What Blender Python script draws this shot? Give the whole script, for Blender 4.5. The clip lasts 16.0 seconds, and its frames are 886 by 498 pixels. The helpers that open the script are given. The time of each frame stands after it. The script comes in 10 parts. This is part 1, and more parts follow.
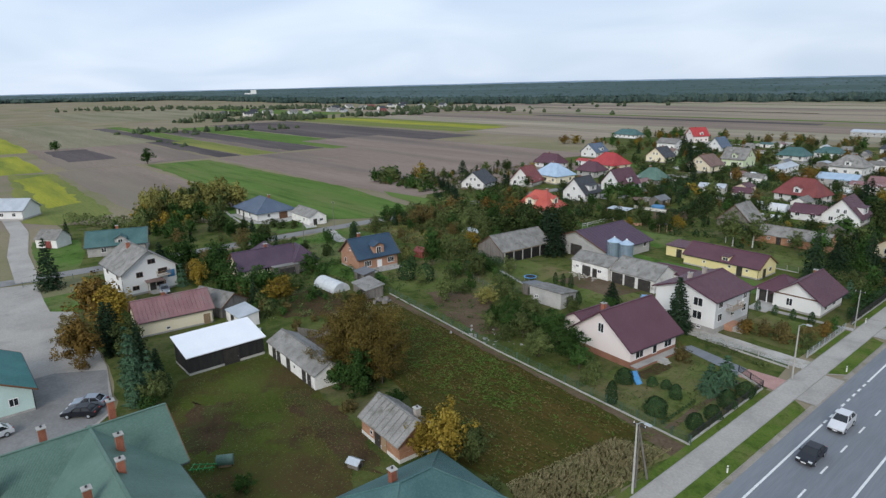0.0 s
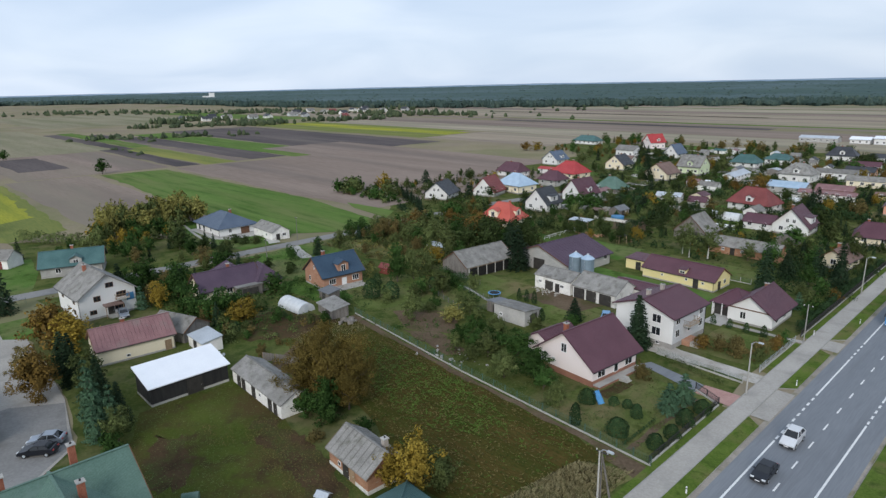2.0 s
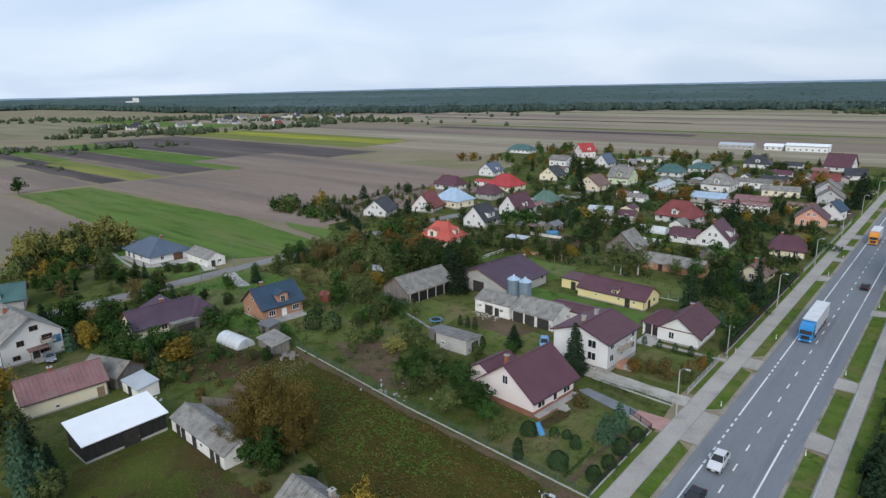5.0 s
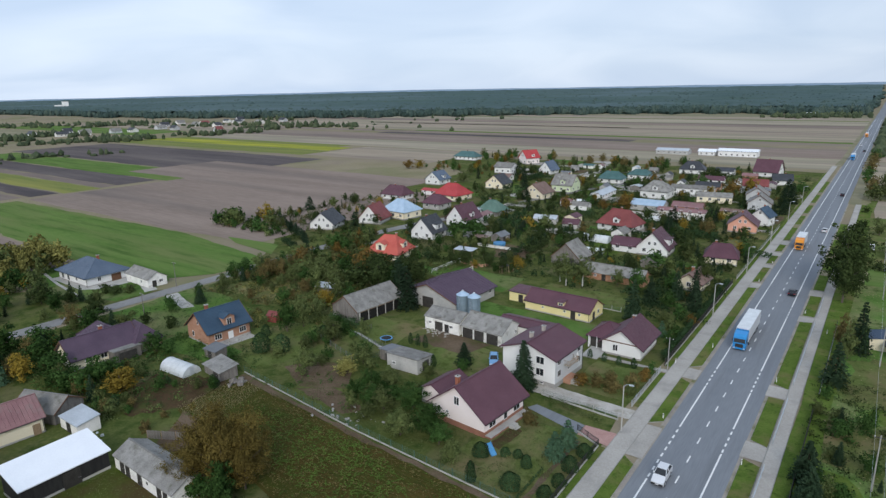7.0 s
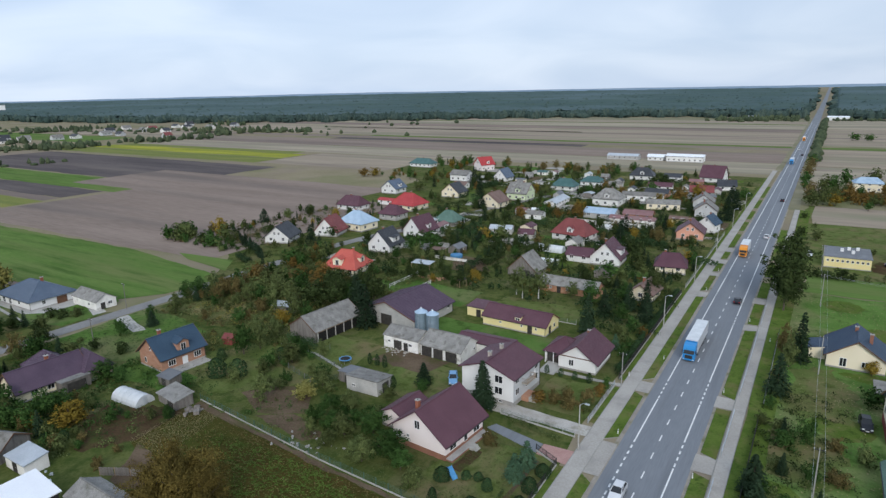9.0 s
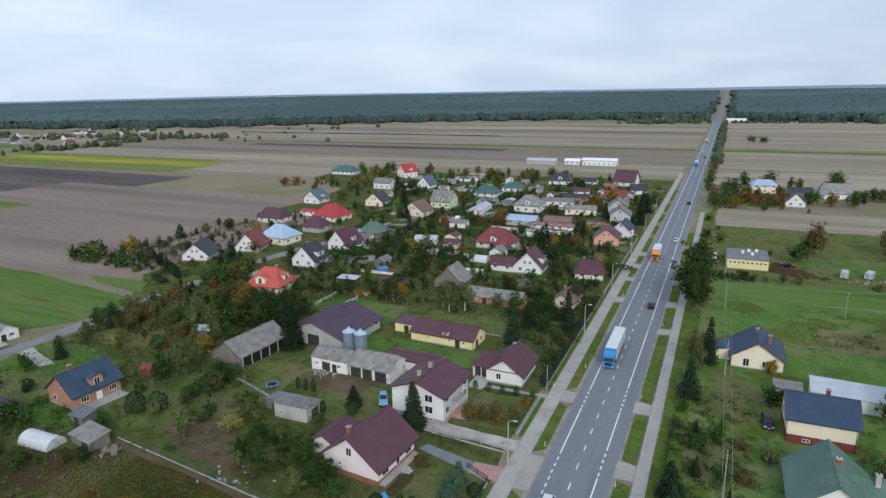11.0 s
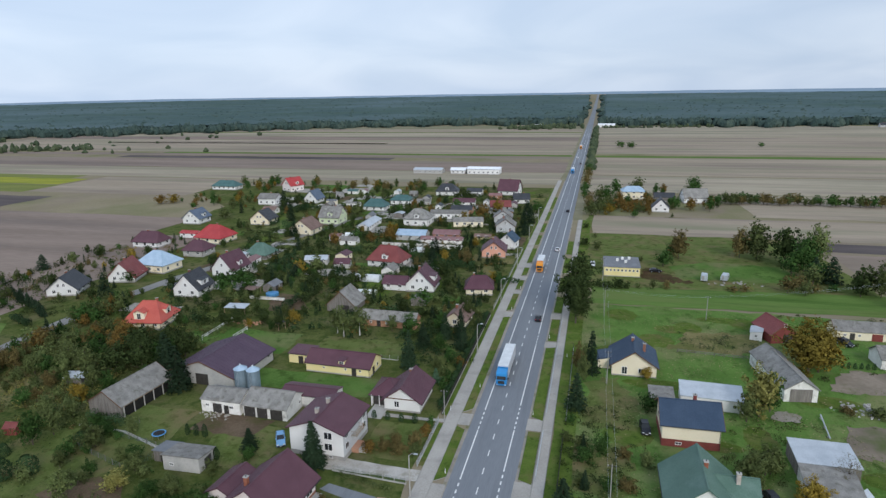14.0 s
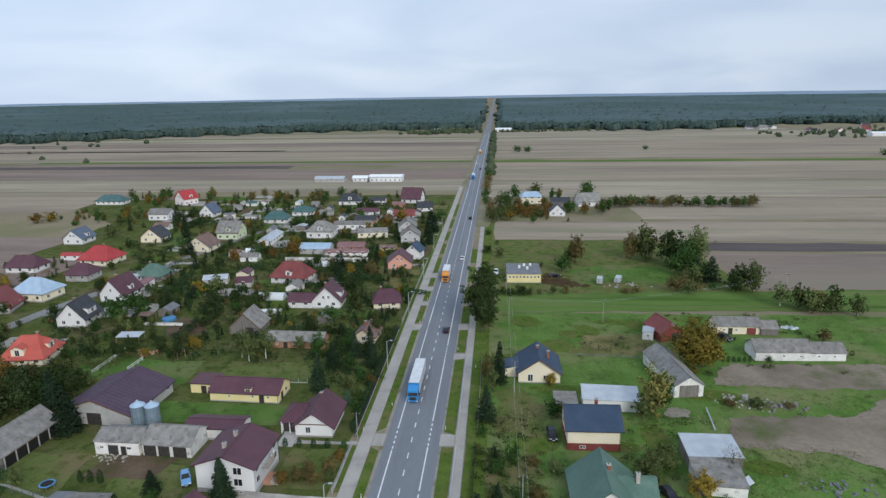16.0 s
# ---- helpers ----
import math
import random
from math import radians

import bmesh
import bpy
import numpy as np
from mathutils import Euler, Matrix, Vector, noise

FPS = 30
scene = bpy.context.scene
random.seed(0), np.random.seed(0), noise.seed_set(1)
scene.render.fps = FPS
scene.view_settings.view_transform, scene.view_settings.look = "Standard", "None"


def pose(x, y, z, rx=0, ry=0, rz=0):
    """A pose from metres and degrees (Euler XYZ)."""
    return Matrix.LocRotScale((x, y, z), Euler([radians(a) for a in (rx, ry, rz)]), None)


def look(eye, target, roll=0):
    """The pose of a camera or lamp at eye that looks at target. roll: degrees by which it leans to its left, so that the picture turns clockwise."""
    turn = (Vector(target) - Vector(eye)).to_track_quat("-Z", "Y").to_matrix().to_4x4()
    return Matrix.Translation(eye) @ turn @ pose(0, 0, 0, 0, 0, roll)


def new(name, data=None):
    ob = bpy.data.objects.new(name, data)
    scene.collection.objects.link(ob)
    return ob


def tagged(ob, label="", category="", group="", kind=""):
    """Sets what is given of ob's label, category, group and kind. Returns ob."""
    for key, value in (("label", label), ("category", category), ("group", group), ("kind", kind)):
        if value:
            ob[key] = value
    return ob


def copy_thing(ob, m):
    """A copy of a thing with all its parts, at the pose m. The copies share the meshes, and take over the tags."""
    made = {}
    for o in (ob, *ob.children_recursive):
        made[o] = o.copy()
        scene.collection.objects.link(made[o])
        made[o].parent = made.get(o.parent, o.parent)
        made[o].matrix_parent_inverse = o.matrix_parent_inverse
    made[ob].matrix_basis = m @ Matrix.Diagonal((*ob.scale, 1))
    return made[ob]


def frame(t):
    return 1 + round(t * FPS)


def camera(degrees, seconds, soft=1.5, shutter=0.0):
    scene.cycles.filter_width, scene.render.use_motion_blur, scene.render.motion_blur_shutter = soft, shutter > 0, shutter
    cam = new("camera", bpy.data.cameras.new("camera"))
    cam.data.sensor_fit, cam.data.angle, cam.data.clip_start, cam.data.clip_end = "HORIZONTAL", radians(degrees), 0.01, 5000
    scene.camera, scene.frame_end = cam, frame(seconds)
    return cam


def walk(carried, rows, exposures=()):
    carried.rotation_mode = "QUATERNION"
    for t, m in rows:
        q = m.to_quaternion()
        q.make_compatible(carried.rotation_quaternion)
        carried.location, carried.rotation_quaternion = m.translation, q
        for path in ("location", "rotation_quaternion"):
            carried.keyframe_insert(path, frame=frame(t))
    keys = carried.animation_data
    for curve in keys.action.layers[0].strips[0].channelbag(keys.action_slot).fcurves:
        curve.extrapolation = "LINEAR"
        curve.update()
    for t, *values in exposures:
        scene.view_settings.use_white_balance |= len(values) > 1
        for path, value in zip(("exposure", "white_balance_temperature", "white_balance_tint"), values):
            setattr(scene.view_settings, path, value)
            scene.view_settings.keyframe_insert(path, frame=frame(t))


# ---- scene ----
cam = camera(71.10, 16.0, 1.4)
PATH = [
    (0, (18.27, 0.00, 40.77), (3.481, 12.441, 35.622), -1.03),
    (0.5, (18.26, 0.08, 41.38), (3.705, 12.799, 36.254), -0.94),
    (1, (18.30, 0.11, 42.25), (3.954, 13.079, 37.146), -0.97),
    (1.5, (18.26, 0.06, 43.28), (4.105, 13.231, 38.168), -1.01),
    (2, (18.22, 0.01, 44.22), (4.193, 13.320, 39.115), -0.97),
    (2.5, (18.26, 0.04, 45.10), (4.374, 13.499, 40.006), -0.99),
    (3, (18.23, 0.00, 46.00), (4.638, 13.769, 40.919), -1.00),
    (3.5, (18.17, -0.07, 46.96), (4.826, 13.938, 41.880), -1.04),
    (4, (18.12, -0.05, 48.00), (5.035, 14.198, 42.927), -1.05),
    (6.5, (18.01, -0.04, 52.55), (6.291, 15.359, 47.524), -0.99),
    (7, (17.97, -0.08, 53.45), (6.669, 15.641, 48.437), -0.96),
    (7.5, (17.97, -0.08, 54.40), (7.008, 15.877, 49.388), -0.95),
    (8, (17.90, -0.07, 55.39), (7.172, 16.052, 50.387), -0.95),
    (10.5, (17.91, 0.06, 60.14), (9.221, 17.375, 55.183), -0.94),
    (11, (17.85, -0.01, 61.16), (9.816, 17.620, 56.198), -0.93),
    (11.5, (17.86, -0.08, 62.19), (10.394, 17.803, 57.230), -0.92),
    (12, (17.90, -0.06, 63.14), (11.032, 18.061, 58.190), -0.91),
    (12.5, (17.84, -0.02, 64.02), (11.476, 18.286, 59.090), -0.90),
    (13, (17.87, 0.02, 65.02), (12.040, 18.506, 60.095), -0.92),
    (13.5, (17.78, -0.01, 66.00), (12.445, 18.620, 61.073), -0.91),
    (14, (17.65, -0.08, 66.97), (12.930, 18.721, 62.059), -0.88),
    (14.5, (17.59, -0.12, 67.87), (13.471, 18.825, 62.972), -0.89),
    (15, (17.67, -0.16, 68.77), (14.388, 18.955, 63.896), -0.92),
    (15.5, (17.58, -0.17, 69.69), (15.007, 19.060, 64.817), -0.93),
    (16, (17.34, -0.12, 70.59), (15.639, 19.208, 65.728), -0.88),
]
walk(cam, [(t, look(eye, target, roll)) for t, eye, target, roll in PATH], [(0, 0.40, 6500, 10), (4, 0.39, 6450, 10), (8, 0.39, 6360, 10), (16, 0.36, 6330, 10)])

R = random.Random(7)
Z = Vector((0, 0, 1))

# ---------------------------------------------------------------- light
world = bpy.data.worlds.new("overcast")
scene.world = world
world.use_nodes = True


def overcast_sky(w):
    nt = w.node_tree
    nt.nodes.clear()
    n = nt.nodes.new
    link = nt.links.new
    out = n("ShaderNodeOutputWorld")
    sky = n("ShaderNodeTexSky")
    sky.sky_type, sky.sun_disc = "NISHITA", False
    sky.sun_elevation, sky.sun_rotation = radians(29), radians(150)
    clear = n("ShaderNodeBackground")
    clear.inputs["Strength"].default_value = 0.08
    link(sky.outputs[0], clear.inputs["Color"])
    tc = n("ShaderNodeTexCoord")
    sep = n("ShaderNodeSeparateXYZ")
    link(tc.outputs["Generated"], sep.inputs[0])
    up = n("ShaderNodeMath")
    up.operation = "MAXIMUM"
    up.inputs[1].default_value = 0.0
    link(sep.outputs["Z"], up.inputs[0])
    lift = n("ShaderNodeMath")
    lift.operation = "ADD"
    lift.inputs[1].default_value = 0.22
    link(up.outputs[0], lift.inputs[0])
    comb = n("ShaderNodeCombineXYZ")
    for axis, k in (("X", 0), ("Y", 1)):
        d = n("ShaderNodeMath")
        d.operation = "DIVIDE"
        link(sep.outputs[axis], d.inputs[0])
        link(lift.outputs[0], d.inputs[1])
        link(d.outputs[0], comb.inputs[k])
    tex = n("ShaderNodeTexNoise")
    tex.inputs["Scale"].default_value = 1.0
    tex.inputs["Detail"].default_value = 5
    tex.inputs["Roughness"].default_value = 0.45
    tex.inputs["Distortion"].default_value = 0.6
    link(comb.outputs[0], tex.inputs["Vector"])
    ramp = n("ShaderNodeValToRGB")
    ramp.color_ramp.elements[0].position, ramp.color_ramp.elements[0].color = 0.32, (0.425, 0.520, 0.662, 1)
    ramp.color_ramp.elements[1].position, ramp.color_ramp.elements[1].color = 0.66, (0.552, 0.630, 0.745, 1)
    link(tex.outputs["Fac"], ramp.inputs["Fac"])
    cloud = n("ShaderNodeBackground")
    west = n("ShaderNodeMapRange")
    west.inputs["From Min"].default_value, west.inputs["From Max"].default_value = -1.0, 1.0
    west.inputs["To Min"].default_value, west.inputs["To Max"].default_value = 1.12, 0.83
    link(sep.outputs["X"], west.inputs["Value"])
    link(west.outputs[0], cloud.inputs["Strength"])
    link(ramp.outputs["Color"], cloud.inputs["Color"])
    mix = n("ShaderNodeMixShader")
    mix.inputs[0].default_value = 0.9
    link(clear.outputs[0], mix.inputs[1])
    link(cloud.outputs[0], mix.inputs[2])
    link(mix.outputs[0], out.inputs["Surface"])


overcast_sky(world)
sun = new("sun", bpy.data.lights.new("sun", "SUN"))
sun.data.energy, sun.data.angle, sun.data.color = 1.55, radians(28), (1.0, 0.955, 0.89)
sun.matrix_world = look((110, -130, 120), (0, 60, 0))


# ---------------------------------------------------------------- materials
def material(name, a, b, rough=0.8, scale=1.0, fine=14.0, stretch=(1, 1, 1), bump=0.25, depth=0.03, metal=0.0, vary=0.12, ribs=0.0, axis="X", rib_depth=0.05,
             third=None, third_at=0.62, patch=0.12, fourth=None, fourth_at=0.62, fpatch=0.12, island=False, spec=0.35):
    """Two colours mixed by broad and fine noise in object space, with an optional third in patches, ribs and bump."""
    m = bpy.data.materials.new(name)
    m.use_nodes = True
    nt = m.node_tree
    n, link = nt.nodes.new, nt.links.new
    bsdf = nt.nodes["Principled BSDF"]
    bsdf.inputs["Roughness"].default_value = rough
    bsdf.inputs["Metallic"].default_value = metal
    bsdf.inputs["Specular IOR Level"].default_value = spec
    tc = n("ShaderNodeTexCoord")
    mp = n("ShaderNodeMapping")
    mp.inputs["Scale"].default_value = stretch
    link(tc.outputs["Object"], mp.inputs["Vector"])
    broad, grain = n("ShaderNodeTexNoise"), n("ShaderNodeTexNoise")
    for t, s, d in ((broad, scale, 6), (grain, fine, 3)):
        t.inputs["Scale"].default_value, t.inputs["Detail"].default_value = s, d
        link(mp.outputs[0], t.inputs["Vector"])
    add = n("ShaderNodeMath")
    add.operation = "MULTIPLY_ADD"
    add.inputs[1].default_value = 0.45
    link(grain.outputs["Fac"], add.inputs[0])
    half = n("ShaderNodeMath")
    half.operation = "MULTIPLY"
    half.inputs[1].default_value = 0.55
    link(broad.outputs["Fac"], half.inputs[0])
    link(half.outputs[0], add.inputs[2])
    ramp = n("ShaderNodeValToRGB")
    ramp.color_ramp.elements[0].position, ramp.color_ramp.elements[1].position = 0.38, 0.62
    ramp.color_ramp.elements[0].color, ramp.color_ramp.elements[1].color = (*a, 1), (*b, 1)
    link(add.outputs[0], ramp.inputs["Fac"])
    colour = ramp.outputs["Color"]
    for tint, at, size, shift in ((third, third_at, patch, 0.0), (fourth, fourth_at, fpatch, 57.0)):
        if not tint:
            continue
        pt = n("ShaderNodeTexNoise")
        pt.noise_dimensions = "4D"
        pt.inputs["W"].default_value = shift
        pt.inputs["Scale"].default_value, pt.inputs["Detail"].default_value = size, 8
        pt.inputs["Roughness"].default_value = 0.62
        link(mp.outputs[0], pt.inputs["Vector"])
        pr = n("ShaderNodeValToRGB")
        pr.color_ramp.elements[0].position, pr.color_ramp.elements[1].position = at - 0.08, at + 0.08
        link(pt.outputs["Fac"], pr.inputs["Fac"])
        mx = n("ShaderNodeMixRGB")
        mx.inputs["Color2"].default_value = (*tint, 1)
        link(pr.outputs["Color"], mx.inputs["Fac"])
        link(colour, mx.inputs["Color1"])
        colour = mx.outputs["Color"]
    if vary:
        if island:
            src = n("ShaderNodeNewGeometry").outputs["Random Per Island"]
        else:
            src = n("ShaderNodeObjectInfo").outputs["Random"]
        mr = n("ShaderNodeMapRange")
        mr.inputs["To Min"].default_value, mr.inputs["To Max"].default_value = 1 - vary, 1 + vary
        link(src, mr.inputs["Value"])
        hsv = n("ShaderNodeHueSaturation")
        link(mr.outputs[0], hsv.inputs["Value"])
        link(colour, hsv.inputs["Color"])
        colour = hsv.outputs["Color"]
    link(colour, bsdf.inputs["Base Color"])
    bp = n("ShaderNodeBump")
    bp.inputs["Strength"].default_value, bp.inputs["Distance"].default_value = bump, depth
    height = grain.outputs["Fac"]
    if ribs:
        wv = n("ShaderNodeTexWave")
        wv.wave_type, wv.bands_direction, wv.wave_profile = "BANDS", axis, "SIN"
        wv.inputs["Scale"].default_value = ribs
        link(tc.outputs["Object"], wv.inputs["Vector"])
        ad = n("ShaderNodeMath")
        ad.operation = "MULTIPLY_ADD"
        ad.inputs[1].default_value = rib_depth / max(depth, 1e-3)
        link(wv.outputs["Fac"], ad.inputs[0])
        link(height, ad.inputs[2])
        height = ad.outputs[0]
    link(height, bp.inputs["Height"])
    link(bp.outputs[0], bsdf.inputs["Normal"])
    return m


def leaf_material(name, a, b, c, vary=0.35):
    """Foliage: colour changes from clump to clump and from plant to plant."""
    a, c = tuple(0.70 * q for q in a), tuple(1.15 * q for q in c)
    m = bpy.data.materials.new(name)
    m.use_nodes = True
    nt = m.node_tree
    n, link = nt.nodes.new, nt.links.new
    bsdf = nt.nodes["Principled BSDF"]
    bsdf.inputs["Roughness"].default_value = 0.75
    bsdf.inputs["Specular IOR Level"].default_value = 0.04
    geo, info, tc = n("ShaderNodeNewGeometry"), n("ShaderNodeObjectInfo"), n("ShaderNodeTexCoord")
    noi = n("ShaderNodeTexNoise")
    noi.inputs["Scale"].default_value, noi.inputs["Detail"].default_value = 0.42, 4
    link(tc.outputs["Object"], noi.inputs["Vector"])
    ad = n("ShaderNodeMath")
    ad.operation = "MULTIPLY_ADD"
    ad.inputs[1].default_value = 0.30
    link(geo.outputs["Random Per Island"], ad.inputs[0])
    hf = n("ShaderNodeMath")
    hf.operation = "MULTIPLY"
    hf.inputs[1].default_value = 0.70
    link(noi.outputs["Fac"], hf.inputs[0])
    link(hf.outputs[0], ad.inputs[2])
    ramp = n("ShaderNodeValToRGB")
    ramp.color_ramp.elements[0].position, ramp.color_ramp.elements[0].color = 0.15, (*a, 1)
    ramp.color_ramp.elements[1].position, ramp.color_ramp.elements[1].color = 0.85, (*c, 1)
    e = ramp.color_ramp.elements.new(0.5)
    e.color = (*b, 1)
    link(ad.outputs[0], ramp.inputs["Fac"])
    mr = n("ShaderNodeMapRange")
    mr.inputs["To Min"].default_value, mr.inputs["To Max"].default_value = 1 - vary, 1 + vary
    link(info.outputs["Random"], mr.inputs["Value"])
    hsv = n("ShaderNodeHueSaturation")
    link(mr.outputs[0], hsv.inputs["Value"])
    link(ramp.outputs["Color"], hsv.inputs["Color"])
    link(hsv.outputs["Color"], bsdf.inputs["Base Color"])
    thin, mix = n("ShaderNodeBsdfTranslucent"), n("ShaderNodeMixShader")
    mix.inputs[0].default_value = 0.13
    link(hsv.outputs["Color"], thin.inputs["Color"])
    link(bsdf.outputs[0], mix.inputs[1])
    link(thin.outputs[0], mix.inputs[2])
    link(mix.outputs[0], nt.nodes["Material Output"].inputs["Surface"])
    return m


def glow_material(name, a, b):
    """An emitted blue, put in for the haze over the farthest land."""
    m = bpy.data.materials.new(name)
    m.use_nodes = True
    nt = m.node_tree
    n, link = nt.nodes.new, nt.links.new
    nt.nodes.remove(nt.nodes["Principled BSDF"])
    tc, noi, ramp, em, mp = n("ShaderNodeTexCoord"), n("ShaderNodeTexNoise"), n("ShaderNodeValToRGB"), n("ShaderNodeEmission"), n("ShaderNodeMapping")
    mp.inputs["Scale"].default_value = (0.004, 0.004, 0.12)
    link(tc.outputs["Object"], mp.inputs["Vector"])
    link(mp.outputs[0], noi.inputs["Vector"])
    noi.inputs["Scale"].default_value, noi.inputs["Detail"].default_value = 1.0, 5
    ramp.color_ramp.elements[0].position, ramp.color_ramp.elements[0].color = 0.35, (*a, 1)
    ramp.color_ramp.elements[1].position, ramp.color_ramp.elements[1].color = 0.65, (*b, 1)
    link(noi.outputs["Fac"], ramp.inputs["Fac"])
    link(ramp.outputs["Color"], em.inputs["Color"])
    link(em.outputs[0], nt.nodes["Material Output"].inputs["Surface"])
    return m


def glass_material():
    m = bpy.data.materials.new("window_glass")
    m.use_nodes = True
    b = m.node_tree.nodes["Principled BSDF"]
    b.inputs["Base Color"].default_value = (0.02, 0.023, 0.027, 1)
    b.inputs["Roughness"].default_value = 0.06
    b.inputs["Specular IOR Level"].default_value = 0.5
    return m


GLASS = glass_material()
M = {}
# walls
M["white"] = material("white_render", (0.68, 0.68, 0.67), (0.785, 0.785, 0.775), 0.85, 0.25, 6, third=(0.60, 0.59, 0.57), third_at=0.7, patch=0.3, vary=0.05)
M["dirty_white"] = material("limewash_wall", (0.62, 0.61, 0.58), (0.80, 0.79, 0.76), 0.9, 0.5, 7, third=(0.33, 0.31, 0.28), third_at=0.63, patch=0.5, vary=0.08)
M["pinkish"] = material("pale_pink_render", (0.78, 0.70, 0.68), (0.85, 0.77, 0.75), 0.85, 0.25, 6, vary=0.03)
M["cream"] = material("cream_render", (0.78, 0.70, 0.52), (0.85, 0.77, 0.60), 0.85, 0.25, 6, vary=0.06)
M["yellow"] = material("yellow_render", (0.74, 0.63, 0.30), (0.80, 0.70, 0.38), 0.85, 0.25, 6, vary=0.05)
M["salmon"] = material("salmon_render", (0.66, 0.33, 0.24), (0.72, 0.40, 0.30), 0.85, 0.25, 6, vary=0.04)
M["grey_wall"] = material("grey_render", (0.34, 0.34, 0.33), (0.47, 0.46, 0.44), 0.9, 0.4, 7, third=(0.24, 0.23, 0.22), third_at=0.66, patch=0.4, vary=0.1)
M["pale_grey"] = material("pale_grey_cement", (0.44, 0.45, 0.46), (0.54, 0.55, 0.56), 0.9, 0.4, 7, vary=0.03)
M["mint"] = material("mint_render", (0.46, 0.60, 0.56), (0.56, 0.70, 0.66), 0.85, 0.3, 6, vary=0.03)
M["lime"] = material("pale_green_render", (0.58, 0.66, 0.44), (0.66, 0.73, 0.52), 0.85, 0.3, 6, vary=0.03)
M["brick"] = material("orange_brick", (0.35, 0.18, 0.115), (0.44, 0.255, 0.175), 0.9, 0.6, 16, stretch=(1, 1, 3), vary=0.05)
M["old_brick"] = material("old_red_brick", (0.30, 0.15, 0.09), (0.46, 0.26, 0.16), 0.9, 0.6, 14, stretch=(1, 1, 3), third=(0.5, 0.45, 0.38), third_at=0.66, patch=0.5, vary=0.1)
M["dark_wood"] = material("tarred_boards", (0.018, 0.018, 0.019), (0.045, 0.044, 0.042), 0.8, 0.7, 8, stretch=(3, 3, 0.4), vary=0.2)
M["grey_wood"] = material("weathered_boards", (0.12, 0.11, 0.10), (0.24, 0.22, 0.20), 0.9, 0.7, 9, stretch=(3, 3, 0.4), vary=0.15)
M["plinth"] = material("concrete_plinth", (0.28, 0.27, 0.26), (0.40, 0.39, 0.37), 0.9, 0.6, 9)
M["red_plinth"] = material("dark_red_plinth", (0.17, 0.04, 0.035), (0.23, 0.06, 0.05), 0.8, 0.6, 9)
M["brown_plinth"] = material("brown_tile_plinth", (0.22, 0.10, 0.07), (0.30, 0.15, 0.10), 0.8, 0.6, 9)
# roofs
TILE = dict(ribs=2.9, axis="X", rib_depth=0.03, metal=0.0, bump=0.5, vary=0.05, spec=0.25)
M["plum"] = material("plum_metal_tile", (0.088, 0.038, 0.052), (0.118, 0.054, 0.070), 0.5, 0.3, 5, third=(0.108, 0.060, 0.074), third_at=0.68, patch=0.25, **TILE)
M["purple"] = material("purple_metal_tile", (0.070, 0.045, 0.072), (0.100, 0.067, 0.098), 0.5, 0.3, 5, third=(0.095, 0.070, 0.095), third_at=0.68, patch=0.25, **TILE)
M["navy"] = material("navy_metal_tile", (0.030, 0.052, 0.090), (0.048, 0.076, 0.122), 0.5, 0.3, 5, **TILE)
M["blue_tile"] = material("blue_metal_tile", (0.028, 0.056, 0.094), (0.044, 0.082, 0.128), 0.5, 0.3, 5, **TILE)
M["slate_blue"] = material("slate_blue_tile", (0.075, 0.105, 0.155), (0.11, 0.145, 0.20), 0.5, 0.3, 5, **TILE)
M["graphite"] = material("graphite_tile", (0.035, 0.038, 0.045), (0.06, 0.064, 0.073), 0.5, 0.3, 5, **TILE)
M["red"] = material("bright_red_tile", (0.34, 0.035, 0.04), (0.43, 0.062, 0.062), 0.5, 0.3, 5, **TILE)
M["orange_red"] = material("orange_red_tile", (0.42, 0.082, 0.062), (0.50, 0.118, 0.09), 0.55, 0.3, 5, **TILE)
M["maroon"] = material("maroon_tile", (0.17, 0.045, 0.045), (0.24, 0.07, 0.065), 0.55, 0.3, 5, **TILE)
M["green_roof"] = material("green_sheet_roof", (0.078, 0.142, 0.112), (0.115, 0.195, 0.158), 0.5, 0.25, 5, third=(0.14, 0.215, 0.185), third_at=0.62, patch=0.3, **TILE)
M["teal_roof"] = material("teal_sheet_roof", (0.02, 0.13, 0.125), (0.035, 0.19, 0.18), 0.5, 0.3, 5, **TILE)
M["teal_dark"] = material("teal_grey_roof", (0.045, 0.105, 0.105), (0.08, 0.16, 0.155), 0.55, 0.3, 5, **TILE)
M["pale_blue"] = material("pale_blue_sheet", (0.30, 0.42, 0.55), (0.42, 0.54, 0.66), 0.5, 0.4, 6, **TILE)
M["rose"] = material("faded_red_sheet", (0.19, 0.095, 0.10), (0.27, 0.15, 0.15), 0.55, 0.4, 6, third=(0.22, 0.16, 0.15), third_at=0.6, patch=0.4, vary=0.04)
M["white_sheet"] = material("white_sheet_roof", (0.76, 0.79, 0.84), (0.82, 0.85, 0.89), 0.4, 0.3, 5, ribs=4, axis="X", rib_depth=0.02, vary=0.02)
M["asbestos"] = material("fibre_cement_sheet", (0.165, 0.160, 0.150), (0.285, 0.278, 0.262), 0.95, 0.5, 7, ribs=5.5, axis="X", rib_depth=0.05, third=(0.115, 0.112, 0.092), third_at=0.60, patch=0.7, vary=0.14)
M["zinc"] = material("zinc_sheet", (0.42, 0.46, 0.50), (0.56, 0.60, 0.64), 0.4, 0.4, 6, ribs=5, axis="X", rib_depth=0.03, metal=0.3, vary=0.06, third=(0.30, 0.27, 0.25), third_at=0.7, patch=0.5)
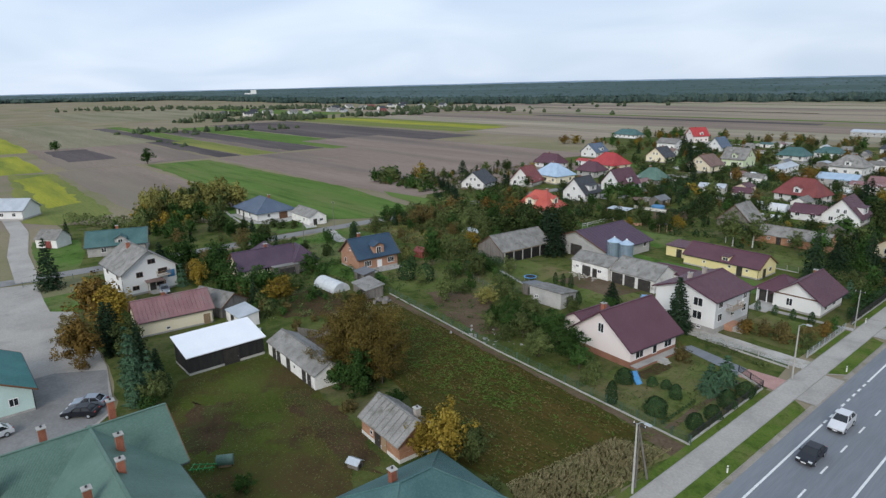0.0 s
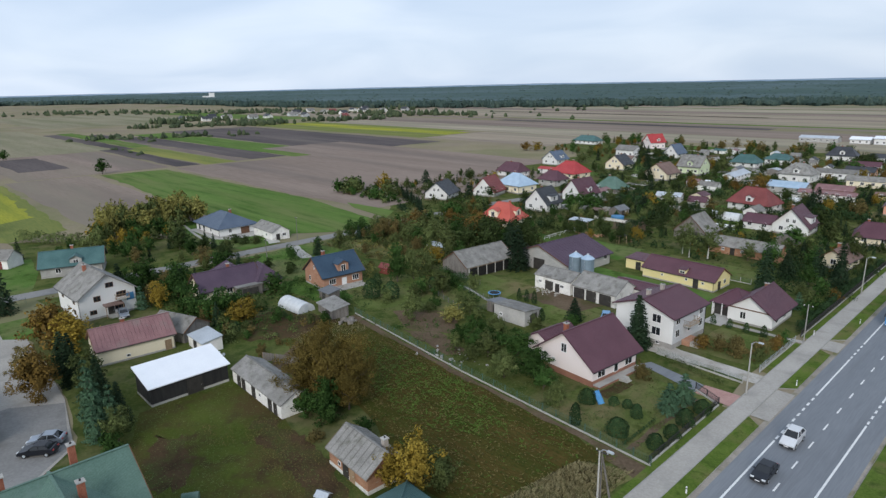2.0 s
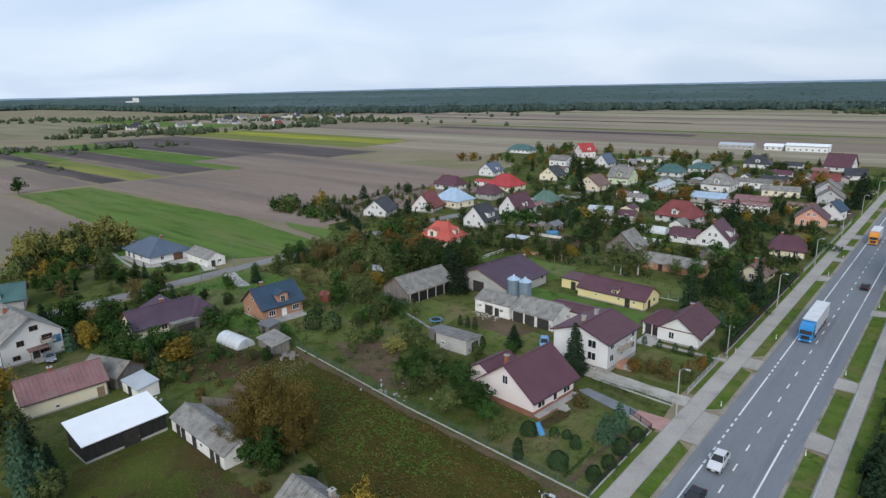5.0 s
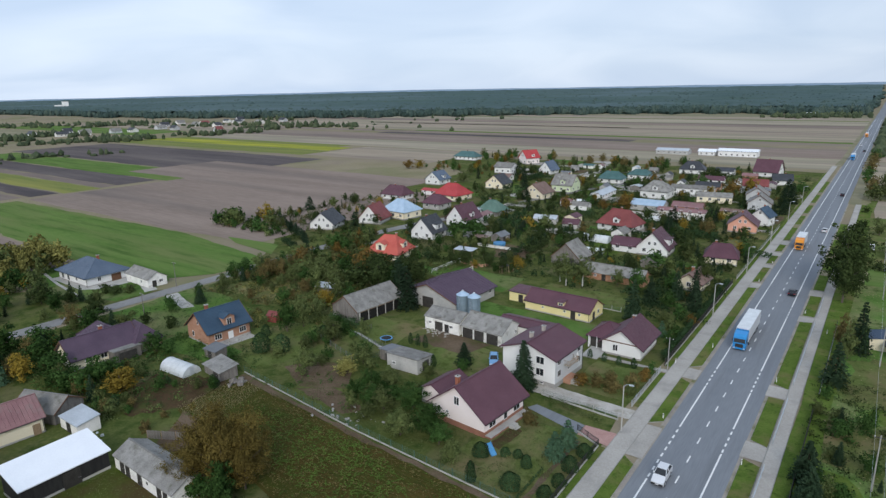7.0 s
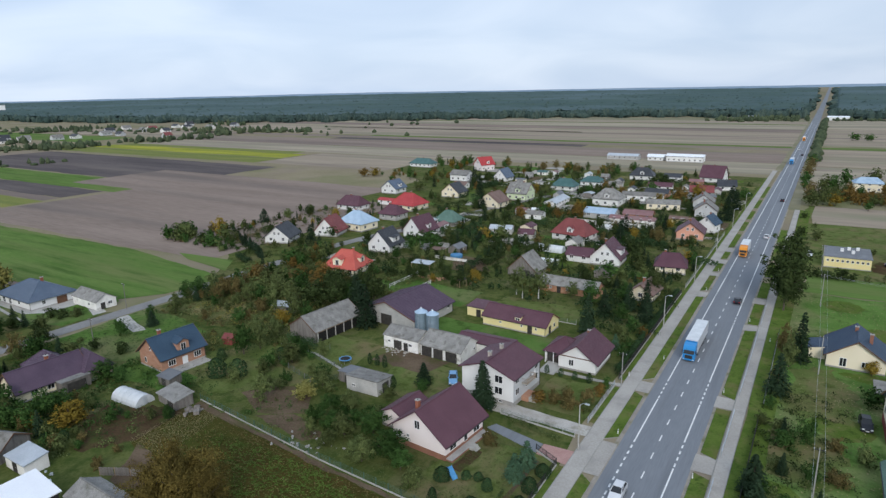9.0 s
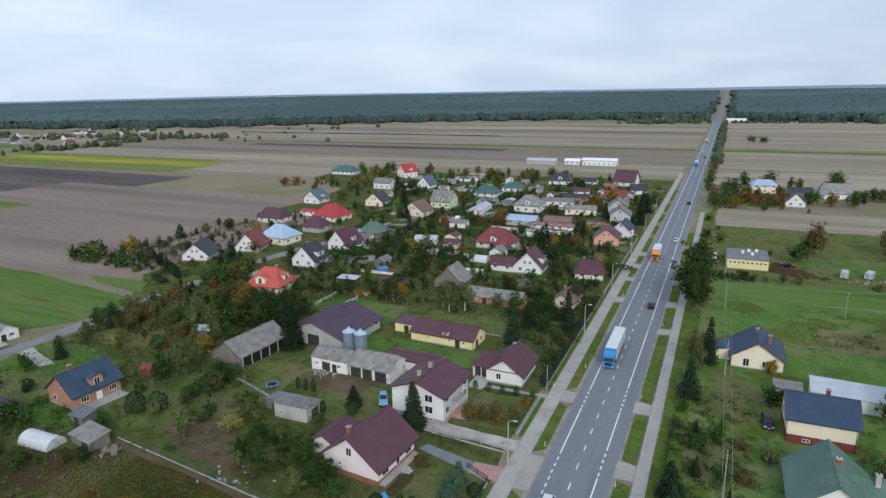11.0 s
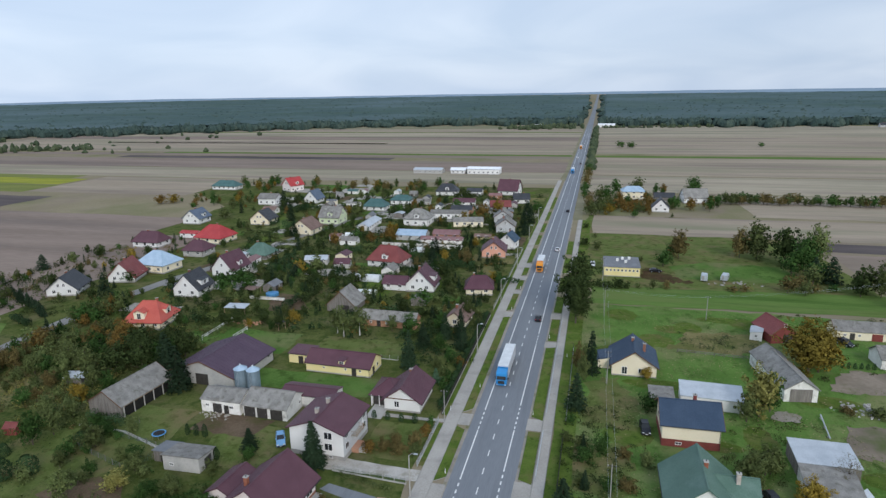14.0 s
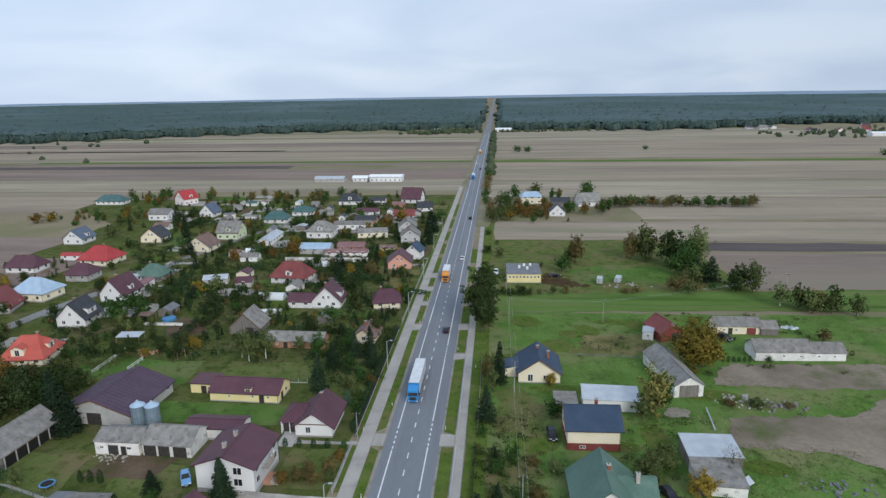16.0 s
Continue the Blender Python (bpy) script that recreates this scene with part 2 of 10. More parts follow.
M["bitumen"] = material("bitumen_felt", (0.13, 0.14, 0.155), (0.19, 0.20, 0.215), 0.9, 0.4, 6)
M["brown_roof"] = material("brown_tile_roof", (0.15, 0.10, 0.085), (0.22, 0.15, 0.13), 0.8, 0.5, 6, **TILE)
# details
M["frame_white"] = material("white_plastic", (0.76, 0.76, 0.76), (0.82, 0.82, 0.82), 0.4, 1, 9, vary=0.02)
M["frame_brown"] = material("brown_frame", (0.12, 0.06, 0.035), (0.17, 0.09, 0.05), 0.6, 1, 9)
M["chimney"] = material("chimney_brick", (0.24, 0.080, 0.048), (0.33, 0.13, 0.08), 0.9, 1.5, 12, vary=0.15)
M["chimney_pale"] = material("rendered_chimney", (0.36, 0.32, 0.28), (0.48, 0.43, 0.39), 0.9, 1.5, 12, vary=0.15)
M["steel"] = material("galvanised_steel", (0.42, 0.46, 0.50), (0.56, 0.60, 0.64), 0.35, 0.8, 8, metal=0.55, vary=0.08)
M["silo_steel"] = material("silo_steel", (0.15, 0.21, 0.25), (0.22, 0.29, 0.34), 0.55, 0.8, 8, metal=0.2, vary=0.05)
M["dark_metal"] = material("dark_painted_metal", (0.02, 0.02, 0.022), (0.04, 0.04, 0.042), 0.5, 1, 8)
M["green_metal"] = material("green_mesh_wire", (0.05, 0.10, 0.075), (0.08, 0.15, 0.11), 0.6, 1, 8)
# near-black that paints the shade inside the barn's bays
M["bay_shade"] = material("painted_bay_shade", (0.008, 0.008, 0.008), (0.016, 0.015, 0.014), 0.95, 1, 8)
# dark doors, and the shade painted in open bays, porches and the kennel
M["door_and_shade_dark"] = material("dark_door_and_shade", (0.03, 0.028, 0.026), (0.06, 0.055, 0.05), 0.6, 1, 8)
M["timber"] = material("plain_timber", (0.26, 0.18, 0.11), (0.36, 0.26, 0.17), 0.85, 1, 9, stretch=(1, 1, 0.3), vary=0.2)
M["concrete"] = material("concrete", (0.33, 0.32, 0.30), (0.45, 0.44, 0.41), 0.9, 0.5, 9, third=(0.25, 0.24, 0.22), third_at=0.65, patch=0.6, vary=0.08)
M["bark"] = material("bark", (0.06, 0.048, 0.038), (0.13, 0.105, 0.085), 0.95, 2, 12, stretch=(1, 1, 0.3), vary=0.25)
M["birch_bark"] = material("birch_bark", (0.30, 0.29, 0.27), (0.62, 0.61, 0.58), 0.9, 2, 6, vary=0.1)
M["rubber"] = material("tyre_rubber", (0.012, 0.012, 0.012), (0.022, 0.022, 0.022), 0.85, 2, 12)
M["tarp_blue"] = material("blue_plastic", (0.05, 0.19, 0.40), (0.09, 0.28, 0.50), 0.45, 1, 7)
M["plastic_white"] = material("milky_plastic_film", (0.55, 0.58, 0.60), (0.70, 0.73, 0.75), 0.4, 0.6, 7)
# ground
M["asphalt"] = material("asphalt", (0.158, 0.174, 0.196), (0.200, 0.216, 0.236), 0.9, 0.08, 3.0, stretch=(2.2, 0.12, 1), bump=0.15, third=(0.148, 0.160, 0.178), third_at=0.6, patch=0.25, vary=0)
M["lane_asphalt"] = material("worn_lane_asphalt", (0.185, 0.182, 0.178), (0.245, 0.242, 0.236), 0.9, 0.1, 3, third=(0.150, 0.148, 0.143), third_at=0.58, patch=0.2, vary=0)
M["lane_paint"] = material("road_paint", (0.62, 0.63, 0.63), (0.74, 0.75, 0.75), 0.7, 0.8, 9, third=(0.42, 0.43, 0.44), third_at=0.66, patch=1.2, vary=0.04)
M["paver"] = material("concrete_pavers", (0.300, 0.284, 0.258), (0.395, 0.374, 0.342), 0.9, 0.12, 4, third=(0.26, 0.25, 0.23), third_at=0.6, patch=0.2, vary=0.05)
M["red_paver"] = material("red_pavers", (0.33, 0.19, 0.17), (0.42, 0.26, 0.23), 0.9, 0.4, 5)
M["gravel"] = material("gravel_yard", (0.30, 0.28, 0.25), (0.44, 0.42, 0.39), 0.95, 0.3, 5, third=(0.20, 0.19, 0.14), third_at=0.58, patch=0.3)
M["kerb"] = material("kerb_concrete", (0.24, 0.24, 0.22), (0.34, 0.335, 0.31), 0.9, 0.6, 8)

G = dict(rough=1.0, bump=0.6, depth=0.15, vary=0, spec=0.02)
M["meadow"] = material("meadow_ground", (0.210, 0.182, 0.116), (0.272, 0.236, 0.160), scale=0.02, fine=0.8, third=(0.160, 0.168, 0.082), third_at=0.56, patch=0.012, fourth=(0.230, 0.188, 0.148), fourth_at=0.56, fpatch=0.02, **G)
M["garden"] = material("garden_ground", (0.06272, 0.08502, 0.022), (0.1098, 0.1243, 0.042), scale=0.09, fine=1.8, third=(0.1421, 0.1264, 0.068), third_at=0.58, patch=0.06, fourth=(0.03724, 0.06322, 0.015), fourth_at=0.57, fpatch=0.30, **G)
M["lawn"] = material("mown_lawn", (0.062, 0.122, 0.026), (0.104, 0.178, 0.045), scale=0.11, fine=2.5, third=(0.155, 0.160, 0.074), third_at=0.56, patch=0.045, fourth=(0.042, 0.078, 0.017), fourth_at=0.61, fpatch=0.34, **G)
M["farm_grass"] = material("paler_farm_grass", (0.07564, 0.1488, 0.03172), (0.1269, 0.2172, 0.0549), scale=0.11, fine=2.5, third=(0.1891, 0.1952, 0.09028), third_at=0.56, patch=0.045, fourth=(0.05124, 0.09516, 0.02074), fourth_at=0.61, fpatch=0.34, **G)
M["dry_lawn"] = material("faded_lawn", (0.080, 0.112, 0.030), (0.132, 0.162, 0.054), scale=0.2, fine=2.6, third=(0.158, 0.136, 0.068), third_at=0.55, patch=0.10, fourth=(0.056, 0.076, 0.018), fourth_at=0.60, fpatch=0.4, **G)
M["verge"] = material("verge_grass", (0.066, 0.110, 0.020), (0.110, 0.156, 0.034), scale=0.3, fine=4, third=(0.142, 0.134, 0.054), third_at=0.58, patch=0.18, fourth=(0.044, 0.076, 0.016), fourth_at=0.62, fpatch=0.8, **G)
M["worn_lawn"] = material("worn_yard_grass", (0.050, 0.070, 0.013), (0.082, 0.102, 0.024), scale=0.14, fine=2.4, third=(0.074, 0.056, 0.024), third_at=0.52, patch=0.09, fourth=(0.052, 0.034, 0.020), fourth_at=0.60, fpatch=0.22, **G)
M["crop"] = material("crop_soil", (0.056, 0.043, 0.013), (0.088, 0.066, 0.021), scale=0.15, fine=1.6, stretch=(0.35, 1.6, 1), third=(0.050, 0.056, 0.013), third_at=0.52, patch=0.14, fourth=(0.060, 0.070, 0.016), fourth_at=0.60, fpatch=0.05, **G)
M["dry_grass"] = material("dry_grass_ground", (0.135, 0.126, 0.052), (0.215, 0.190, 0.090), scale=0.15, fine=2.2, third=(0.096, 0.116, 0.036), third_at=0.52, patch=0.10, **G)
M["soil"] = material("dug_garden_soil", (0.0935, 0.0672, 0.0456), (0.1485, 0.1103, 0.076), scale=0.2, fine=2.5, third=(0.077, 0.07875, 0.0285), third_at=0.6, patch=0.15, **G)
M["sand"] = material("sandy_gravel", (0.25, 0.225, 0.195), (0.34, 0.31, 0.27), scale=0.3, fine=3.5, third=(0.15, 0.15, 0.07), third_at=0.6, patch=0.2, **G)
M["dead_weeds"] = material("dead_weed_ground", (0.050, 0.034, 0.020), (0.090, 0.060, 0.034), scale=0.3, fine=2.5, third=(0.062, 0.072, 0.024), third_at=0.56, patch=0.25, **G)
F = dict(G, stretch=(0.25, 2.2, 1))
M["plough"] = material("ploughed_field", (0.204, 0.160, 0.134), (0.272, 0.218, 0.184), scale=0.03, fine=0.45, third=(0.160, 0.134, 0.120), third_at=0.55, patch=0.012, fourth=(0.226, 0.200, 0.154), fourth_at=0.58, fpatch=0.006, **F)
M["dark_plough"] = material("dark_ploughed_field", (0.0931, 0.08, 0.07904), (0.1349, 0.116, 0.1123), scale=0.03, fine=0.45, third=(0.1615, 0.138, 0.1248), third_at=0.58, patch=0.012, fourth=(0.0741, 0.066, 0.06864), fourth_at=0.56, fpatch=0.02, **F)
M["stubble"] = material("stubble_field", (0.302, 0.266, 0.198), (0.378, 0.334, 0.256), scale=0.02, fine=0.35, third=(0.220, 0.208, 0.150), third_at=0.53, patch=0.012, fourth=(0.245, 0.204, 0.168), fourth_at=0.58, fpatch=0.02, **F)
M["pale_soil"] = material("pale_soil_field", (0.276, 0.230, 0.176), (0.352, 0.298, 0.232), scale=0.02, fine=0.35, third=(0.214, 0.178, 0.146), third_at=0.55, patch=0.014, fourth=(0.226, 0.218, 0.150), fourth_at=0.58, fpatch=0.02, **F)
M["green_field"] = material("green_field", (0.078, 0.142, 0.032), (0.122, 0.194, 0.052), scale=0.05, fine=0.9, third=(0.140, 0.172, 0.062), third_at=0.55, patch=0.03, fourth=(0.060, 0.112, 0.026), fourth_at=0.58, fpatch=0.09, **F)
M["mustard"] = material("flowering_field", (0.23, 0.245, 0.040), (0.35, 0.345, 0.055), scale=0.04, fine=0.8, third=(0.160, 0.195, 0.045), third_at=0.55, patch=0.03, **F)
M["olive_field"] = material("fading_flower_field", (0.13, 0.16, 0.052), (0.19, 0.205, 0.066), scale=0.04, fine=0.8, third=(0.235, 0.235, 0.072), third_at=0.57, patch=0.025, **F)
# leaves
M["leaf_green"] = leaf_material("green_leaves", (0.01968, 0.04592, 0.01148), (0.041, 0.08692, 0.02214), (0.0738, 0.1296, 0.03772))
M["leaf_olive"] = leaf_material("olive_leaves", (0.05452, 0.0752, 0.02538), (0.09588, 0.1241, 0.04324), (0.1551, 0.1786, 0.06768))
M["leaf_bronze"] = leaf_material("bronze_leaves", (0.072, 0.054, 0.016), (0.128, 0.098, 0.028), (0.200, 0.155, 0.044), 0.15)
M["leaf_willow"] = leaf_material("willow_leaves", (0.140, 0.140, 0.040), (0.225, 0.215, 0.066), (0.290, 0.272, 0.090), 0.2)
M["leaf_autumn"] = leaf_material("rust_leaves", (0.095, 0.064, 0.020), (0.160, 0.104, 0.030), (0.235, 0.155, 0.044), 0.2)
M["leaf_yellow"] = leaf_material("yellow_leaves", (0.135, 0.098, 0.020), (0.240, 0.172, 0.030), (0.34, 0.262, 0.055), 0.25)
M["leaf_brown"] = leaf_material("brown_leaves", (0.078, 0.066, 0.027), (0.136, 0.110, 0.042), (0.190, 0.152, 0.060), 0.2)
M["needle"] = leaf_material("spruce_needles", (0.0128, 0.0272, 0.0144), (0.0264, 0.048, 0.0248), (0.0464, 0.0752, 0.04), 0.3)
M["needle_blue"] = leaf_material("blue_spruce_needles", (0.03968, 0.08415, 0.04766), (0.07439, 0.1408, 0.081), (0.1177, 0.2065, 0.1191), 0.15)
M["thuja"] = leaf_material("thuja_foliage", (0.016, 0.0384, 0.016), (0.0336, 0.0656, 0.0264), (0.056, 0.0976, 0.04), 0.3)
M["leaf_crop"] = leaf_material("crop_leaves", (0.038, 0.050, 0.012), (0.060, 0.074, 0.018), (0.095, 0.106, 0.028), 0)
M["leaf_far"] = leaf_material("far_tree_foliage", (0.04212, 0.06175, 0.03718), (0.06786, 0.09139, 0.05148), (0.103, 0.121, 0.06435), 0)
M["fallow"] = material("fallow_field", (0.200, 0.185, 0.125), (0.275, 0.250, 0.175), scale=0.02, fine=0.35, third=(0.165, 0.170, 0.100), third_at=0.54, patch=0.012, **F)
M["weedy_soil"] = material("weedy_harrowed_soil", (0.205, 0.170, 0.132), (0.275, 0.232, 0.185), scale=0.05, fine=0.9, third=(0.165, 0.140, 0.108), third_at=0.55, patch=0.05, fourth=(0.088, 0.115, 0.040), fourth_at=0.60, fpatch=0.07, **G)
M["leaf_ochre"] = leaf_material("ochre_leaves", (0.085, 0.068, 0.014), (0.150, 0.118, 0.024), (0.225, 0.178, 0.040), 0.15)
M["leaf_dark"] = leaf_material("dark_green_leaves", (0.0246, 0.03936, 0.01312), (0.041, 0.06232, 0.0205), (0.06724, 0.0902, 0.0328), 0.2)
M["leaf_bright"] = leaf_material("bright_weed_leaves", (0.056, 0.102, 0.02), (0.090, 0.146, 0.028), (0.130, 0.196, 0.042), 0)
M["leaf_straw"] = leaf_material("straw_grass", (0.200, 0.172, 0.082), (0.290, 0.250, 0.132), (0.370, 0.322, 0.186), 0)
# far woods: greens pushed towards blue, so distance haze sits in the colour
M["forest"] = leaf_material("far_forest_haze_foliage", (0.036, 0.062, 0.056), (0.056, 0.088, 0.078), (0.090, 0.116, 0.088), 0)
M["far_ridge"] = glow_material("distant_haze_glow", (0.150, 0.220, 0.315), (0.175, 0.250, 0.345))
# bluish canopy, with paler blue patches, coloured for the haze over distant forest
M["hazy_canopy"] = material("hazy_forest_canopy", (0.050, 0.086, 0.086), (0.078, 0.118, 0.118), 1.0, 0.006, 0.05, bump=0.0, vary=0, spec=0.05, third=(0.060, 0.098, 0.082), third_at=0.54, patch=0.004, fourth=(0.094, 0.136, 0.145), fourth_at=0.56, fpatch=0.0015)


# ---------------------------------------------------------------- mesh building
class Build:
    """Collects vertices and faces for one mesh."""

    def __init__(self):
        self.v, self.f = [], []

    def poly(self, *pts):
        k = len(self.v)
        self.v += [tuple(p) for p in pts]
        self.f.append(tuple(range(k, k + len(pts))))
        return self

    def box(self, x, y, z, sx, sy, sz, turn=0.0, taper=1.0):
        """A box that stands on z, centred on x, y."""
        c, s, k = math.cos(radians(turn)), math.sin(radians(turn)), len(self.v)
        for h, w in ((0, 1.0), (sz, taper)):
            for i, j in ((-1, -1), (1, -1), (1, 1), (-1, 1)):
                a, b = i * sx / 2 * w, j * sy / 2 * w
                self.v.append((x + a * c - b * s, y + a * s + b * c, z + h))
        for q in ((3, 2, 1, 0), (4, 5, 6, 7), (0, 1, 5, 4), (1, 2, 6, 5), (2, 3, 7, 6), (3, 0, 4, 7)):
            self.f.append(tuple(k + i for i in q))
        return self

    def slab(self, pts, down):
        """A plate under a polygon, with thickness down (a vector)."""
        n, k = len(pts), len(self.v)
        self.v += [tuple(p) for p in pts] + [tuple(Vector(p) + Vector(down)) for p in pts]
        self.f += [tuple(range(k, k + n)), tuple(range(k + 2 * n - 1, k + n - 1, -1))]
        for i in range(n):
            j = (i + 1) % n
            self.f.append((k + i, k + n + i, k + n + j, k + j))
        return self

    def prism(self, profile, x0, x1):
        """A closed outline in y, z drawn out along x."""
        n, k = len(profile), len(self.v)
        self.v += [(x0, y, z) for y, z in profile] + [(x1, y, z) for y, z in profile]
        self.f += [tuple(range(k + n - 1, k - 1, -1)), tuple(range(k + n, k + 2 * n))]
        for i in range(n):
            j = (i + 1) % n
            self.f.append((k + i, k + j, k + n + j, k + n + i))
        return self

    def tube(self, a, b, r0, r1=None, n=8):
        """A tapered round bar from a to b."""
        r1 = r0 if r1 is None else r1
        a, b = Vector(a), Vector(b)
        d = (b - a).normalized()
        u = d.orthogonal().normalized()
        w, k = d.cross(u), len(self.v)
        for p, r in ((a, r0), (b, r1)):
            self.v += [tuple(p + r * (math.cos(2 * math.pi * i / n) * u + math.sin(2 * math.pi * i / n) * w)) for i in range(n)]
        for i in range(n):
            j = (i + 1) % n
            self.f.append((k + i, k + j, k + n + j, k + n + i))
        self.f += [tuple(range(k + n - 1, k - 1, -1)), tuple(range(k + n, k + 2 * n))]
        return self

    def mesh(self, name, mat, smooth=False):
        me = bpy.data.meshes.new(name)
        me.from_pydata(self.v, [], self.f)
        me.materials.append(mat)
        if smooth:
            me.shade_smooth()
        me.update()
        return me


def part(name, what, mat, parent, label="", at=None, smooth=False):
    """One mesh object under a thing or a part; what: a Build or a mesh to share."""
    me = what.mesh(name, mat, smooth) if isinstance(what, Build) else what
    ob = new(name, me)
    ob.parent = parent
    if at is not None:
        ob.matrix_basis = at
    return tagged(ob, label)


def thing(name, m, label, category, group="", kind=""):
    ob = new(name)
    ob.empty_display_size = 0.5
    ob.matrix_basis = m
    return tagged(ob, label, category, group, kind)


def structure(name, what, mat, label="", at=None):
    ob = new(name, what.mesh(name, mat) if isinstance(what, Build) else what)
    if at is not None:
        ob.matrix_basis = at
    return tagged(ob, label, kind="structure")


def terrain(x, y):
    r = min(4850.0, math.hypot(x - 18, y))
    turn = math.degrees(math.atan2(x - 18, y))
    k = 0.25 + 0.75 * min(1.0, max(0.0, (turn + 80) / 45))
    return 34 * k * max(0.0, (r - 1350) / 3500) ** 1.3


# ---------------------------------------------------------------- ground
def ground_sheet():
    steps = [0, 40, 90, 150, 230, 330, 450, 600, 780, 1000, 1250, 1500, 1800, 2150, 2550, 3000, 3500, 4100, 4850]
    axis = sorted({-s for s in steps} | set(steps))
    n, b = len(axis), Build()
    b.v = [(x, y, terrain(x, y)) for y in axis for x in axis]
    b.f = [(j * n + i, j * n + i + 1, j * n + n + i + 1, j * n + n + i) for j in range(n - 1) for i in range(n - 1)]
    structure("ground", b, M["meadow"], "flat meadow and farm land with dry grass")


def patch(name, pts, mat, z, label, wobble=0.35, step=6.0):
    """A flat piece of ground with a slightly uneven edge."""
    rnd, out = random.Random(name + str(pts[0])), []
    for a, c in zip(pts, pts[1:] + pts[:1]):
        d = math.dist(a, c)
        k = max(1, min(40, int(d / step)))
        for i in range(k):
            t = i / k
            w = wobble if i else 0
            out.append((a[0] + (c[0] - a[0]) * t + rnd.uniform(-w, w), a[1] + (c[1] - a[1]) * t + rnd.uniform(-w, w), z))
    area = sum(a[0] * c[1] - c[0] * a[1] for a, c in zip(out, out[1:] + out[:1]))
    if area < 0:
        out.reverse()
    return structure(name, Build().poly(*out), M[mat], label)


def rect(x0, x1, y0, y1):
    return [(x0, y0), (x1, y0), (x1, y1), (x0, y1)]


def ribbon(name, line, width, mat, z, label):
    left, right = [], []
    for i, p in enumerate(line):
        a, c = Vector(line[max(0, i - 1)]), Vector(line[min(len(line) - 1, i + 1)])
        d = (c - a).normalized()
        nrm = Vector((-d.y, d.x)) * width / 2
        left.append((p[0] + nrm.x, p[1] + nrm.y, z))
        right.append((p[0] - nrm.x, p[1] - nrm.y, z))
    b, n = Build(), len(line)
    b.v = right + left
    b.f = [(i, i + 1, n + i + 1, n + i) for i in range(n - 1)]
    return structure(name, b, M[mat], label)


ground_sheet()
FIELDS = [
    ("mustard", -800, -492, 43, 62), ("mustard", -470, -362, 28, 50), ("plough", -357, -186, 54, 92), ("plough", -505, -359, 60, 137), ("dark_plough", -488, -402, 68, 94),
    ("plough", -350, -165, 136, 258), ("dark_plough", -512, -358, 140, 155), ("olive_field", -540, -355, 156, 177), ("plough", -560, -358, 178, 187), ("dark_plough", -634, -359, 188, 214),
    ("green_field", -670, -350, 215, 252), ("dark_plough", -690, -352, 255, 352), ("olive_field", -720, -395, 366, 402), ("mustard", -711, -400, 404, 436), ("olive_field", -700, -420, 437, 460), ("fallow", -860, -507, 76, 150), ("dark_plough", -745, -500, 151, 164), ("green_field", -760, -516, 166, 182), ("dark_plough", -706, -545, 184, 196),
    ("plough", -340, -205, 262, 300), ("plough", -420, -201, 228, 300), ("pale_soil", -394, -260, 370, 452), ("stubble", -700, -9, 456, 522), ("plough", -760, -9, 525, 600),
    ("dark_plough", -520, -190, 604, 628), ("plough", -820, -9, 632, 655), ("green_field", -500, -9, 658, 672), ("pale_soil", -900, -9, 676, 868), ("plough", -950, -9, 873, 930),
    ("stubble", -1000, -9, 936, 1030), ("green_field", -820, -9, 1034, 1046), ("pale_soil", -900, -9, 1050, 1130), ("fallow", -1000, -9, 1134, 1225), ("olive_field", -620, -120, 700, 716), ("green_field", -700, -260, 800, 812), ("stubble", 11, 1000, 952, 1210), ("pale_soil", 11, 900, 690, 946), ("green_field", 11, 700, 655, 672), ("pale_soil", 11, 800, 518, 650),
    ("stubble", 11, 800, 430, 512), ("pale_soil", 100, 700, 352, 426), ("pale_soil", 17, 500, 300, 345), ("dark_plough", 100, 420, 280, 296), ("plough", 112, 420, 222, 276),
    ("fallow", -1300, -880, 180, 420), ("green_field", -1250, -800, 440, 520), ("pale_soil", -1300, -760, 540, 660),
]
NAMES = {"fallow": "tan and green fallow field", "mustard": "yellow flowering mustard field strip", "plough": "brown ploughed field strip", "dark_plough": "dark freshly ploughed field strip", "olive_field": "fading yellow-green crop field strip",
         "green_field": "bright green winter crop field", "stubble": "pale tan stubble field", "pale_soil": "light brown harrowed field"}
for i, (m, x0, x1, y0, y1) in enumerate(FIELDS):
    near = 60 < x0 < 80
    patch("field", rect(x0, x1, y0, y1), m, 0.04 + 0.006 * (i % 7), NAMES[m], 1.6 if near else 1.2, 3 if near else 14)
patch("field", [(-361, 34), (-349, 52), (-212, 48), (-205, 30), (-217, 22)], "olive_field", 0.05, NAMES["olive_field"], 1)
patch("field", [(-338, 34), (-345, 49), (-246, 45), (-240, 33)], "mustard", 0.075, NAMES["mustard"], 1.5, 5)
patch("field", [(-353, 97), (-350, 131), (-203, 134), (-142, 126), (-144, 106), (-154, 93), (-200, 90), (-292, 95)], "green_field", 0.08, NAMES["green_field"], 0.8)
patch("field", [(-183, 139), (-156, 141), (-148, 131), (-172, 134.5)], "green_field", 0.09, NAMES["green_field"], 0.5)
patch("field", [(17, 196), (17, 214), (180, 226), (420, 226), (420, 200), (150, 201)], "green_field", 0.09, NAMES["green_field"], 0.8)
patch("field", [(71, 145), (74, 151), (79, 157.5), (150, 160), (240, 162), (240, 146), (150, 145), (104, 144), (88, 144)], "weedy_soil", 0.085, NAMES["pale_soil"], 0.8, 1.6)
